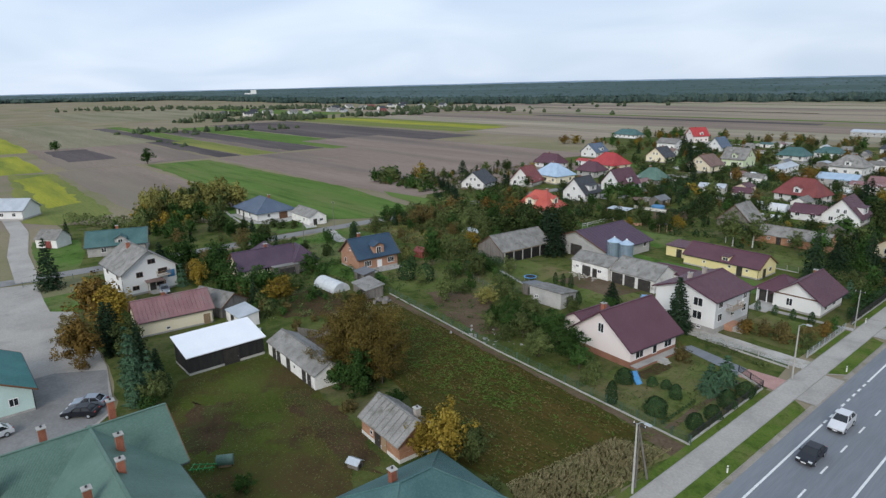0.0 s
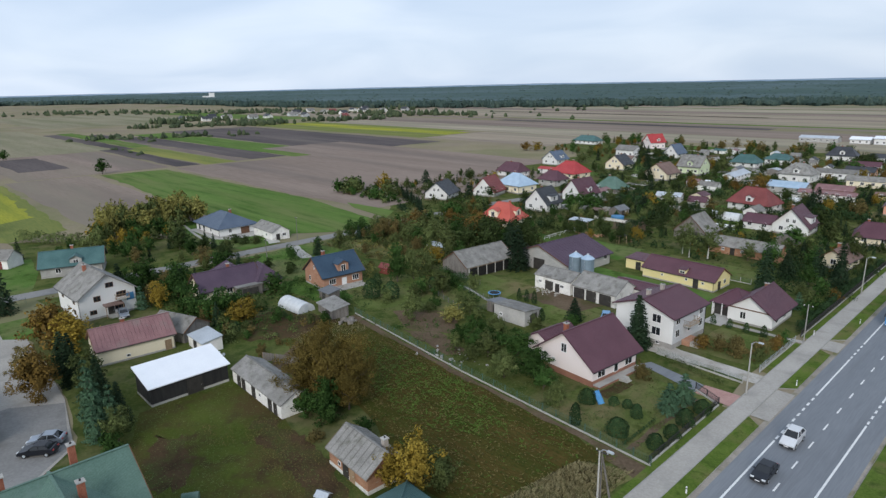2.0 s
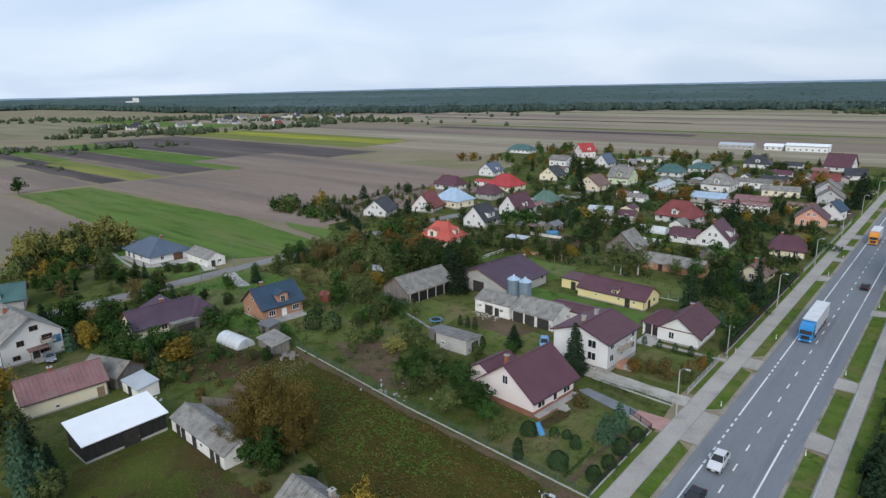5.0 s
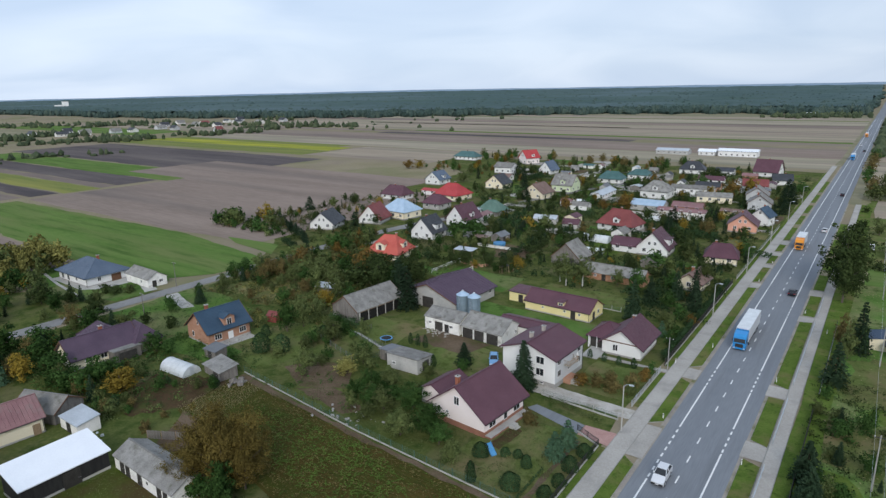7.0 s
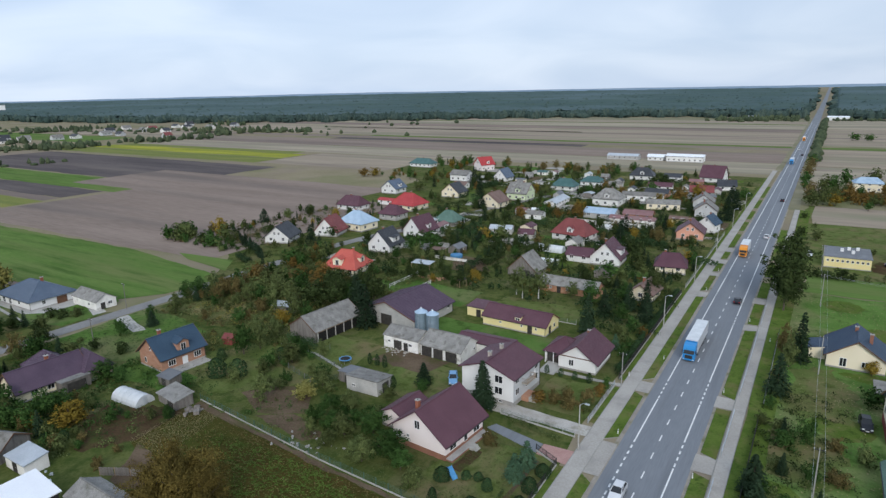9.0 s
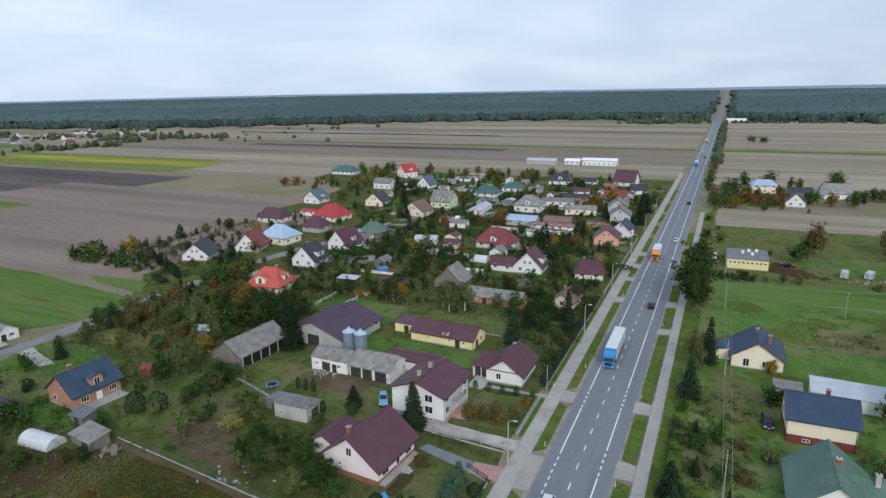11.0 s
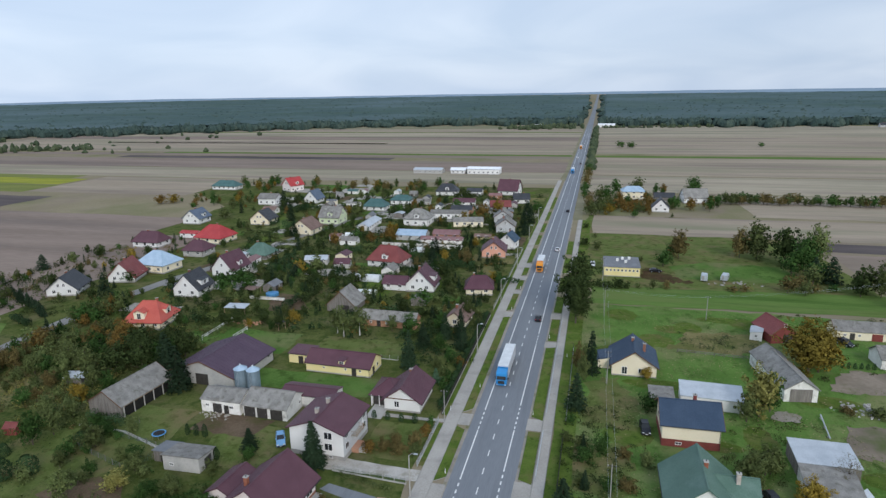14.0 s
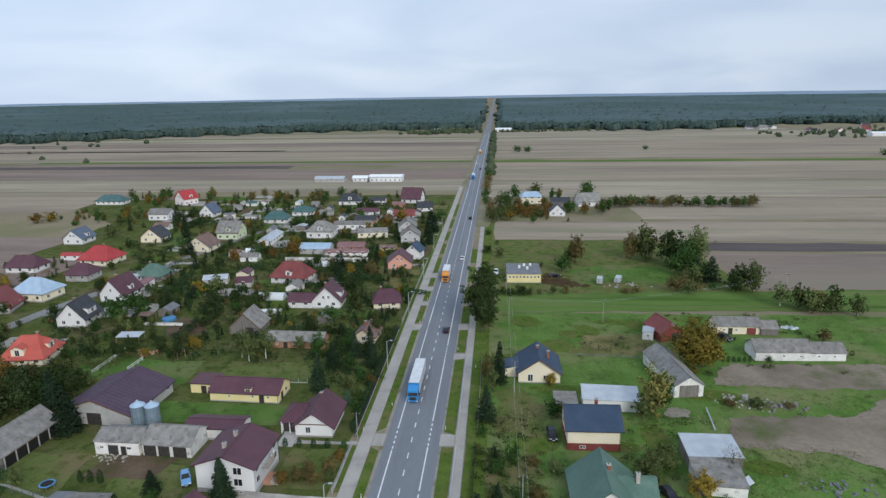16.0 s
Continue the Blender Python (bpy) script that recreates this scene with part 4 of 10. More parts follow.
def house(name, label, x, y, rot, L, W, he, hr, wall, roof, hip=0.0, mono=0, oh=0.5, windows=None, doors=(), chimneys=(), plinth="plinth", plinth_h=0.5, category="house", group="",
          auto=("e0", "g0"), frame_mat="frame_white", seams=0.0, dormers=(), gutters=True, upper=True, chimney_mat="chimney", trim=True):
    """A building with its ridge along its own x. mono: which way a single slope rises (+1: towards its own +y)."""
    ob = thing(name, pose(x, y, 0.02, 0, 0, rot), label, category, group)
    s = (hr - he) / (W / 2)
    th = 0.16
    if mono:
        lo, hi = (he, hr) if mono > 0 else (hr, he)
        prof = [(-W / 2, 0), (W / 2, 0), (W / 2, hi - th), (-W / 2, lo - th)]
        k = (hi - lo) / W
        rf = Build().slab([(-L / 2 - oh, -W / 2 - oh, lo - k * oh), (L / 2 + oh, -W / 2 - oh, lo - k * oh), (L / 2 + oh, W / 2 + oh, hi + k * oh), (-L / 2 - oh, W / 2 + oh, hi + k * oh)], (0, 0, -th))
        part("wall", Build().prism(prof, -L / 2, L / 2), M[wall], ob)
    elif hip:
        part("wall", Build().box(0, 0, 0, L, W, he - th), M[wall], ob)
        rf = roof_hip(L, W, he, hr, oh, hip)
    else:
        prof = [(-W / 2, 0), (W / 2, 0), (W / 2, he - th), (0, hr - th), (-W / 2, he - th)]
        part("wall", Build().prism(prof, -L / 2, L / 2), M[wall], ob)
        rf = roof_gable(L, W, he, hr, oh)
    roof_ob = part("roof", rf, M[roof], ob)
    if plinth:
        part("plinth", Build().box(0, 0, 0, L + 0.08, W + 0.08, plinth_h), M[plinth], ob)
    if not mono:
        r = L / 2 + oh if not hip else max(0.05, L / 2 - hip)
        part("ridge_cap", Build().box(0, 0, hr - 0.03, 2 * r, 0.28, 0.09), M[roof], roof_ob)
        if hip:
            for sx in (-1, 1):
                for sy in (-1, 1):
                    part("hip_cap", Build().tube((sx * r, 0, hr), (sx * (L / 2 + oh), sy * (W / 2 + oh), he - s * oh + 0.02), 0.1, 0.1, 6), M[roof], roof_ob)
        elif trim:
            for sx in (-1, 1):
                fb = Build()
                for sy in (-1, 1):
                    a, c = Vector((sx * (L / 2 + oh + 0.02), 0, hr + 0.03)), Vector((sx * (L / 2 + oh + 0.02), sy * (W / 2 + oh), he - s * oh + 0.03))
                    fb.slab([a - Vector((0.04, 0, 0)), a + Vector((0.04, 0, 0)), c + Vector((0.04, 0, 0)), c - Vector((0.04, 0, 0))], (0, 0, -0.24))
                part("bargeboard", fb, M["frame_brown" if wall not in ("white", "dirty_white", "pinkish") else roof], roof_ob)
    if gutters:
        for sy in (-1, 1):
            if mono and sy == mono:
                continue
            zz = (he - s * oh if not mono else he) - 0.14
            part("gutter", Build().tube((-L / 2 - oh * 0.9, sy * (W / 2 + oh + 0.05), zz), (L / 2 + oh * 0.9, sy * (W / 2 + oh + 0.05), zz), 0.07, 0.07, 6), M["dark_metal"], roof_ob)
            part("downpipe", Build().tube((L / 2 - 0.12, sy * (W / 2 + 0.08), 0), (L / 2 - 0.12, sy * (W / 2 + 0.08), he - 0.3), 0.05, 0.05, 6), M["dark_metal"], ob)
    if seams:
        for sy in (-1, 1):
            rb, n = Build(), int((L + 2 * oh) / seams)
            for i in range(n + 1):
                xx = -L / 2 - oh + 0.03 + i * (L + 2 * oh - 0.06) / n
                a, c = Vector((xx, sy * 0.05, hr + 0.01)), Vector((xx, sy * (W / 2 + oh), he - s * oh + 0.01))
                w = Vector((0.025, 0, 0))
                rb.slab([a - w + Z * 0.05, a + w + Z * 0.05, c + w + Z * 0.05, c - w + Z * 0.05], (0, 0, -0.06))
            part("roof_seams", rb, M[roof], roof_ob)
    if windows is None:
        windows = []
        for side in auto:
            if side[0] == "e":
                n = max(1, int(L / 3.6))
                for i in range(n):
                    windows.append((side, (i - (n - 1) / 2) * L / n, 1.15, 1.3, 1.25))
                    if he > 5:
                        windows.append((side, (i - (n - 1) / 2) * L / n, 3.9, 1.3, 1.25))
            else:
                n = max(1, int(W / 4.2))
                for i in range(n):
                    windows.append((side, (i - (n - 1) / 2) * W / n, 1.15, 1.2, 1.25))
                    if he > 5:
                        windows.append((side, (i - (n - 1) / 2) * W / n, 3.9, 1.2, 1.25))
                if hr - he > 2.6 and not hip and upper:
                    for u in ((-0.9, 0.9) if W > 9.5 else (0,)):
                        windows.append((side, u, he + 0.55, 0.9, 1.2))
    for w in windows:
        add_window(ob, *w[:5], L, W, frame_mat, w[5] if len(w) > 5 else 1)
    for d in doors:
        add_door(ob, *d[:4], L, W, *d[4:])
    for cx, cy, top in chimneys:
        base = (hr - abs(cy) * s) - 0.5 if not mono else he - 0.4
        c = Build().box(cx, cy, base, 0.62, 0.62, top - base)
        ch = part("chimney", c, M[chimney_mat], ob)
        part("chimney_cap", Build().box(cx, cy, top, 0.8, 0.8, 0.1), M["concrete"], ch)
        part("flue", Build().tube((cx, cy, top + 0.1), (cx, cy, top + 0.28), 0.1, 0.1, 6), M["dark_metal"], ch)
    for side, u, z, w, h, kind in dormers:
        m = side_matrix(side, u, 0, L, W)
        back = (z + h + 0.9 - he) / max(s, 0.2)
        wl = part("dormer", Build().box(0, back / 2 + 0.35, z - 0.25, w, back + 0.1, h + 0.35), M[wall], ob, at=m)
        rise, d0, d1 = (0.75, -0.1, back + 0.7) if kind == "gable" else (0.35, -0.1, back + 0.9)
        top, rb = z + h + 0.12, Build()
        if kind == "gable":
            for sg in (-1, 1):
                pts = [(sg * (w / 2 + 0.25), d0, top - 0.1), (0, d0, top + rise), (0, d1 + rise / s, top + rise), (sg * (w / 2 + 0.25), d1, top - 0.1)]
                rb.slab(pts if sg > 0 else pts[::-1], (0, 0, -0.1))
            wl2 = Build().poly((-w / 2, 0.3, top - 0.1), (w / 2, 0.3, top - 0.1), (0, 0.3, top + rise - 0.15))
            part("gable_panel", wl2, M[wall], wl)
        else:
            rb.slab([(-w / 2 - 0.2, d0, top), (w / 2 + 0.2, d0, top), (w / 2 + 0.2, d1, top + rise), (-w / 2 - 0.2, d1, top + rise)], (0, 0, -0.1))
        part("dormer_roof", rb, M[roof], wl)
        f, p, at = window_mesh(min(w - 0.4, 1.2), h - 0.2, frame_mat, 1)
        part("dormer_window", f, None, wl, at=pose(0, 0.3, z))
        for x in at:
            part("dormer_pane", p, None, wl, at=pose(x, 0.3, z))
    return ob


B = []  # footprints, for keeping plants off buildings


def place(*a, **k):
    B.append((a[2], a[3], a[4], a[5], a[6]))
    return house(*a, **k)


# main plot
pink_house = place("house", "pale pink house with a plum metal tile roof", -32.8, 80.0, 85, 11.0, 10.8, 3.5, 7.5, "pinkish", "plum", plinth="brown_plinth", plinth_h=1.0, oh=0.75, chimneys=[(-3.2, 1.8, 7.6)],
      windows=[("g0", -0.2, 3.9, 1.1, 1.5), ("g0", -2.2, 1.8, 0.6, 0.6), ("e0", -3.4, 1.15, 1.8, 1.5), ("e0", 3.4, 1.15, 1.8, 1.5), ("e0", 0.2, 0.9, 1.0, 1.9, 0)])
annex = place("house_annex", "low annex with a plum metal roof behind a house", -40.6, 81.5, 85, 7.0, 5.0, 2.9, 4.2, "pinkish", "plum", oh=0.4, windows=[], category="annex")
tall_house = place("house", "white two-storey house with a plum metal roof", -31.3, 101.0, 87, 11.0, 11.2, 5.9, 7.9, "white", "plum", oh=0.55, plinth_h=0.9, chimneys=[(-2.4, 1.2, 8.4), (1.5, 0.8, 8.6)], chimney_mat="chimney_pale",
      windows=[("g0", 2.5, 4.1, 1.7, 1.5), ("g0", 2.5, 1.8, 1.7, 1.5), ("g0", 2.9, 0.3, 0.8, 0.5, 0), ("e0", -4.0, 4.2, 1.3, 1.35), ("e0", -4.0, 1.9, 1.3, 1.35), ("e0", 3.8, 4.2, 1.3, 1.35), ("e0", 3.8, 1.9, 1.3, 1.35), ("e0", 0, 2.0, 1.2, 1.4)])
place("shed", "low shed with a faded plum sheet roof", -42.3, 115.8, 0, 12.5, 5.6, 2.8, 3.5, "dirty_white", "plum", oh=0.2, windows=[], category="shed", trim=False)
place("farm_building", "long pale yellow farm building with a plum roof", -42.0, 133.5, -2, 17.0, 7.6, 2.5, 4.7, "yellow", "plum", oh=0.3, plinth_h=0.3,
      windows=[("e0", -3.6, 1.2, 0.6, 0.5, 0), ("e0", 2.2, 1.3, 0.6, 0.6, 0), ("e0", 6.0, 1.2, 0.6, 0.6, 0), ("g1", 1.2, 1.0, 1.0, 1.0)], doors=[("e0", 4.4, 1.0, 2.0), ("g1", -1.4, 0.9, 2.0)], category="farm building",
      dormers=[("e0", 1.0, 2.6, 1.6, 0.9, "shed")])
place("shed", "small pale yellow shed with a flat plum roof", -54.2, 136.2, -2, 6.0, 5.0, 2.6, 3.0, "yellow", "plum", mono=1, oh=0.2, plinth=None, windows=[("e0", 1.8, 1.1, 0.7, 0.7)], doors=[("e0", 0.4, 1.1, 2.0)], category="shed")
bungalow = place("bungalow", "white bungalow with a plum roof and a broad pale gable", -21.0, 120.6, 90, 10.4, 8.0, 3.0, 5.9, "white", "plum", oh=0.7, plinth_h=0.4, windows=[("g0", -1.2, 1.0, 1.1, 1.4), ("e0", -3.0, 1.0, 1.3, 1.3), ("e0", 1.0, 1.0, 1.3, 1.3)], chimneys=[(3.4, 0.4, 6.1)], chimney_mat="brown_plinth", category="house")
part("gable_band", Build().box(0, -0.03, 2.86, 7.9, 0.06, 0.22), M["frame_brown"], bungalow, "dark board under the gable", at=side_matrix("g0", 0, 0, 10.4, 8.0))
# the wide dark door panel is painted shade for an open porch
place("porch_wing", "low hipped wing with a dark open porch", -25.6, 121.0, 0, 5.8, 7.6, 2.9, 4.9, "white", "plum", hip=3.0, oh=0.6, plinth_h=0.3, windows=[("e0", 2.2, 1.0, 0.9, 1.2)], doors=[("e0", -1.2, 2.6, 2.2)], category="house wing")
for px in (-28.4, -26.6, -25.2):
    post = thing("porch_post", pose(px, 116.6, 0.02), "slim white porch post on a paved terrace", "porch post", "porch posts")
    part("shaft", Build().box(0, 0, 0, 0.16, 0.16, 2.6), M["frame_white"], post)
    part("foot", Build().box(0, 0, 0, 0.26, 0.26, 0.12), M["concrete"], post)
place("shed", "small grey block shed with a flat cement roof", -54.1, 88.2, 2, 7.4, 5.0, 2.5, 3.2, "grey_wall", "asbestos", mono=-1, oh=0.25, plinth=None, windows=[("e0", -2.0, 1.0, 0.8, 0.6)], doors=[("g1", 0.2, 1.8, 2.0)], category="shed", trim=False)
place("shed", "low lean-to with a dark felt roof", -59.6, 89.6, 2, 3.6, 4.0, 1.9, 2.4, "grey_wood", "bitumen", mono=-1, oh=0.2, plinth=None, windows=[], doors=[("e0", 0.4, 1.2, 1.7)], category="shed", gutters=False, trim=False)
place("farm_shed", "whitewashed cowshed with a grey fibre-cement roof", -59.3, 109.6, 0, 9.4, 6.4, 3.1, 4.5, "dirty_white", "asbestos", oh=0.2, plinth=None, windows=[("e0", -3.2, 1.4, 0.8, 0.6), ("e0", 2.6, 1.3, 1.0, 0.7)], doors=[("e0", -0.8, 1.9, 2.2), ("e0", 1.4, 0.9, 2.0)],
      category="shed", trim=False, dormers=[("e0", -1.2, 2.4, 1.2, 0.9, "shed")], gutters=False)
# three dark door panels stand in for the shade of open bays
place("farm_shed", "whitewashed open-fronted shed with a grey roof", -48.6, 110.3, -2, 10.4, 7.8, 2.8, 5.0, "dirty_white", "asbestos", oh=0.25, plinth=None, windows=[("g1", 1.8, 1.4, 0.7, 0.7)], doors=[("e0", -3.6, 2.4, 2.3), ("e0", -0.6, 2.2, 2.3), ("e0", 2.8, 2.6, 2.3)], category="shed", trim=False, gutters=False)
place("farm_hall", "large farm hall with a plum sheet roof", -71.2, 126.2, 87, 17.0, 17.4, 3.0, 6.2, "grey_wall", "purple", oh=0.6, plinth=None, windows=[("e0", 6.5, 1.5, 1.2, 1.0)], doors=[("g0", 0, 3.2, 2.8)], category="barn", seams=1.1)
open_barn = place("barn", "weathered timber barn with open bays and a cement roof", -82.6, 107.6, 85, 15.3, 9.0, 3.0, 5.9, "grey_wood", "asbestos", oh=0.25, plinth=None, windows=[], doors=[], category="barn", gutters=False)
# left side
gable_house = place("house", "white house with a broad grey gable roof", -121.0, 32.2, 3, 13.0, 10.6, 5.2, 9.0, "white", "asbestos", oh=0.6, plinth_h=0.4, frame_mat="frame_brown", trim=True,
      windows=[("g1", 0.6, 6.0, 1.5, 1.0), ("g1", -2.0, 3.6, 1.3, 1.1), ("g1", 2.6, 3.6, 1.9, 1.1, 2), ("g1", -3.0, 1.1, 1.3, 0.9), ("g1", 2.0, 1.1, 1.9, 0.8, 2), ("e0", -3.5, 3.2, 1.2, 1.0), ("e0", 3.2, 3.2, 1.2, 1.0), ("e0", 3.2, 1.0, 1.2, 1.0)],
      doors=[("g1", 0.3, 1.0, 2.1)], chimneys=[(-2.0, -1.0, 9.4)])
place("garage_building", "cream outbuilding with a faded red seamed roof", -92.7, 29.9, 85, 12.2, 7.2, 3.0, 5.6, "cream", "rose", oh=0.35, plinth_h=0.3, windows=[("e0", -1.5, 0.6, 0.7, 0.5, 0)], doors=[("e0", 5.0, 0.9, 1.9, "timber")], chimneys=[(-1.0, 0.4, 6.2)], seams=0.65, category="outbuilding")
place("wooden_barn", "black tarred barn with a white sheet roof", -72.4, 30.7, 90, 11.6, 6.0, 3.1, 4.3, "dark_wood", "white_sheet", mono=1, oh=0.35, plinth="concrete", plinth_h=0.4, windows=[], doors=[("e0", 0.6, 2.2, 2.5)], category="barn", gutters=False)
place("shed", "low grey gabled timber shed", -94.5, 38.8, 20, 9.0, 6.0, 2.2, 4.0, "grey_wood", "asbestos", oh=0.25, plinth=None, windows=[], category="shed", gutters=False)
place("shed", "small shed with a pale zinc roof", -85.0, 39.6, 0, 6.0, 3.6, 2.1, 2.6, "dirty_white", "zinc", mono=1, oh=0.15, plinth=None, windows=[], doors=[("e0", 0, 1.0, 1.8)], category="shed", gutters=False, trim=False)
place("long_shed", "long whitewashed shed with a cement sheet roof", -60.8, 39.2, -2, 15.8, 5.0, 2.3, 3.6, "dirty_white", "asbestos", oh=0.2, plinth=None, windows=[("e0", 1.5, 1.0, 0.6, 0.6, 0)], doors=[("e0", -5.6, 0.9, 1.8), ("e0", -4.0, 0.9, 1.8), ("e0", -0.6, 0.9, 1.9), ("e0", 4.6, 0.9, 1.9), ("e0", 6.2, 0.8, 1.8)], category="shed", gutters=False, trim=False)
place("brick_shed", "crumbling brick shed with a striped cement roof", -35.3, 37.8, -3, 8.2, 5.4, 2.5, 4.4, "old_brick", "asbestos", oh=0.35, plinth="dirty_white", plinth_h=0.5, windows=[("e0", -1.8, 0.9, 0.6, 0.6, 0)], doors=[("e0", -0.4, 1.0, 1.9), ("e0", 1.0, 0.9, 1.9, "timber")], chimneys=[(2.4, 1.0, 4.9)], chimney_mat="chimney_pale", category="shed", seams=0.9, gutters=False)
brick_house = place("brick_house", "orange brick house with a blue tile roof", -100.3, 77.1, 85, 10.2, 8.8, 3.4, 6.9, "brick", "blue_tile", oh=0.55, plinth_h=0.4, windows=[("e0", -2.8, 1.0, 1.7, 1.3, 2), ("e0", 3.2, 1.0, 1.7, 1.3, 2), ("g0", -2.0, 1.0, 0.8, 1.2, 0), ("g0", 0.4, 4.2, 0.6, 0.8, 0)],
      doors=[("e0", 0.2, 1.0, 2.1, "frame_white")], chimneys=[(-2.0, 1.0, 7.6)], dormers=[("e0", 0.3, 3.2, 2.7, 2.1, "gable")])
place("house", "cream house with a purple gable roof", -111.9, 56.0, 86, 13.0, 7.6, 2.7, 5.6, "cream", "purple", oh=0.6, plinth_h=0.3, windows=[("e0", -3.6, 0.9, 1.3, 1.3), ("e0", -0.6, 0.9, 1.3, 1.3), ("g0", 0.6, 0.9, 1.2, 1.2)], chimneys=[(1.0, 0.5, 6.3)])
place("house_wing", "purple-roofed wing of a cream house", -117.0, 59.5, -4, 9.0, 6.4, 2.7, 5.2, "cream", "purple", hip=2.6, oh=0.5, windows=[], category="house wing")
place("house_wing", "purple-roofed end wing of a cream house", -110.2, 64.0, -4, 8.4, 5.4, 2.7, 5.4, "cream", "purple", hip=2.4, oh=0.5, windows=[("g1", 0.4, 0.9, 1.2, 1.2)], category="house wing")
# a dark panel across the front gives the porch its inner shade
place("porch", "open porch with a pale sheet roof", -106.6, 58.6, 86, 5.4, 3.2, 2.2, 2.5, "grey_wood", "asbestos", mono=-1, oh=0.2, plinth=None, windows=[], doors=[("e0", 0.0, 3.4, 1.9)], category="porch", gutters=False, trim=False)
place("bungalow", "white bungalow with a slate-blue hipped roof", -172.0, 84.0, 0, 17.0, 12.0, 3.1, 6.3, "white", "slate_blue", hip=5.8, oh=0.8, plinth_h=0.3, windows=[("e0", -6.0, 0.4, 1.4, 2.0), ("e0", -2.6, 0.4, 1.4, 2.0), ("e0", 2.4, 1.0, 1.0, 1.3), ("g1", -2.5, 1.0, 1.0, 1.2)], doors=[("g1", 2.4, 2.6, 2.2, "frame_brown")], chimneys=[(1.5, 1.2, 6.9)], category="house")
place("shed", "white shed with a weathered gable roof", -153.7, 90.2, -2, 12.5, 5.6, 2.6, 4.3, "dirty_white", "asbestos", oh=0.25, plinth=None, windows=[("e0", 2.5, 1.0, 0.9, 0.8), ("g1", 1.0, 1.0, 1.2, 0.9)], doors=[("g1", -1.0, 1.0, 1.9)], category="shed", gutters=False, trim=False)
B.append((-91.0, 61.4, 0, 8.4, 4.4))
place("wood_shed", "tumbledown grey timber garden shed", -82.8, 65.0, -8, 6.4, 3.6, 1.9, 2.5, "grey_wood", "asbestos", mono=1, oh=0.3, plinth=None, windows=[], doors=[("e0", 1.4, 1.6, 1.6)], category="shed", gutters=False, trim=False)
place("wood_shed", "low shed with a grey-blue sheet roof", -91.0, 69.6, 0, 3.8, 2.8, 1.9, 2.3, "grey_wood", "bitumen", mono=1, oh=0.2, plinth=None, windows=[], doors=[("e0", 0, 0.9, 1.7)], category="shed", gutters=False, trim=False)
place("house", "low house with a dark teal roof behind trees", -156.5, 36.5, 70, 13.5, 9.0, 3.0, 5.8, "grey_wall", "teal_dark", oh=0.6, windows=[("e0", -3, 1.0, 1.2, 1.2), ("e0", 2, 1.0, 1.2, 1.2)], dormers=[("e0", 1.0, 3.0, 2.6, 1.2, "gable")], chimneys=[(0, 0.5, 6.6)])
place("shed", "small white shed with a red door", -175.0, 24.5, 40, 6.4, 5.2, 2.6, 4.6, "dirty_white", "asbestos", oh=0.25, plinth=None, windows=[], doors=[("e0", 0.6, 1.6, 2.0, "red_plinth")], category="shed", gutters=False, trim=False)
place("house", "white house with a pale sheet roof beside a lane", -229.0, 22.5, 50, 10.0, 9.0, 3.5, 6.5, "white", "zinc", oh=0.5, windows=[("e0", -2, 1.2, 1.2, 1.2), ("e0", 2, 1.2, 1.2, 1.2)])
place("shop_building", "mint building with a teal sheet roof", -80.2, 0.4, 0, 14.0, 11.5, 3.5, 6.4, "mint", "teal_roof", oh=0.6, plinth_h=0.4, windows=[("g1", 3.6, 1.4, 1.1, 1.1), ("g1", 0.4, 1.4, 1.1, 1.1), ("g1", -3, 1.4, 1.1, 1.1)], category="building")
main = place("office_building", "large mint building with a green sheet roof", -45.4, 0.2, 90, 29.0, 11.0, 5.6, 9.0, "mint", "green_roof", oh=0.6, plinth_h=0.5, category="building",
             windows=[("e0", 12.6, 3.3, 1.1, 1.5), ("e0", 12.6, 0.9, 1.1, 1.5)], chimneys=[(10.4, 1.8, 10.3), (4.2, 0.6, 10.2), (-0.2, -3.0, 9.0)])
place("office_wing", "front wing of a mint building with a green roof", -37.0, 8.2, 0, 17.0, 11.2, 5.6, 8.95, "mint", "green_roof", oh=0.55, plinth_h=0.5, category="building wing", windows=[("e1", -4, 3.3, 1.1, 1.5), ("e1", 0, 3.3, 1.1, 1.5)], chimneys=[(-4.0, 1.6, 9.6), (0.8, 0.6, 9.8), (2.4, -2.4, 9.2)])
place("house", "low house with a green tile roof beside the yard", -22.3, 30.3, 88, 12.5, 9.5, 3.0, 5.5, "cream", "teal_dark", hip=4.4, oh=0.6, windows=[("e0", -3, 1.0, 1.2, 1.2), ("e0", 2, 1.0, 1.2, 1.2)], chimneys=[(-1.6, 1.5, 6.0)], seams=0.0)
# village: far houses in rows
place("house", "orange-red hipped house with cream walls and dormers", -111.5, 150.5, 10, 11.0, 10.5, 3.0, 7.4, "cream", "orange_red", hip=3.4, oh=0.7, auto=("e0", "g1"), dormers=[("e0", -1.0, 3.2, 3.2, 2.0, "gable"), ("g1", 0.5, 3.2, 3.0, 2.0, "gable")], chimneys=[(2.0, 0.6, 8.0)])
place("wooden_barn", "old grey timber barn with a steep roof", -59.0, 176.0, 90, 8.5, 9.5, 2.4, 6.8, "grey_wood", "asbestos", oh=0.4, plinth=None, windows=[], doors=[("g0", 1.5, 2.4, 2.3)], category="barn", gutters=False)
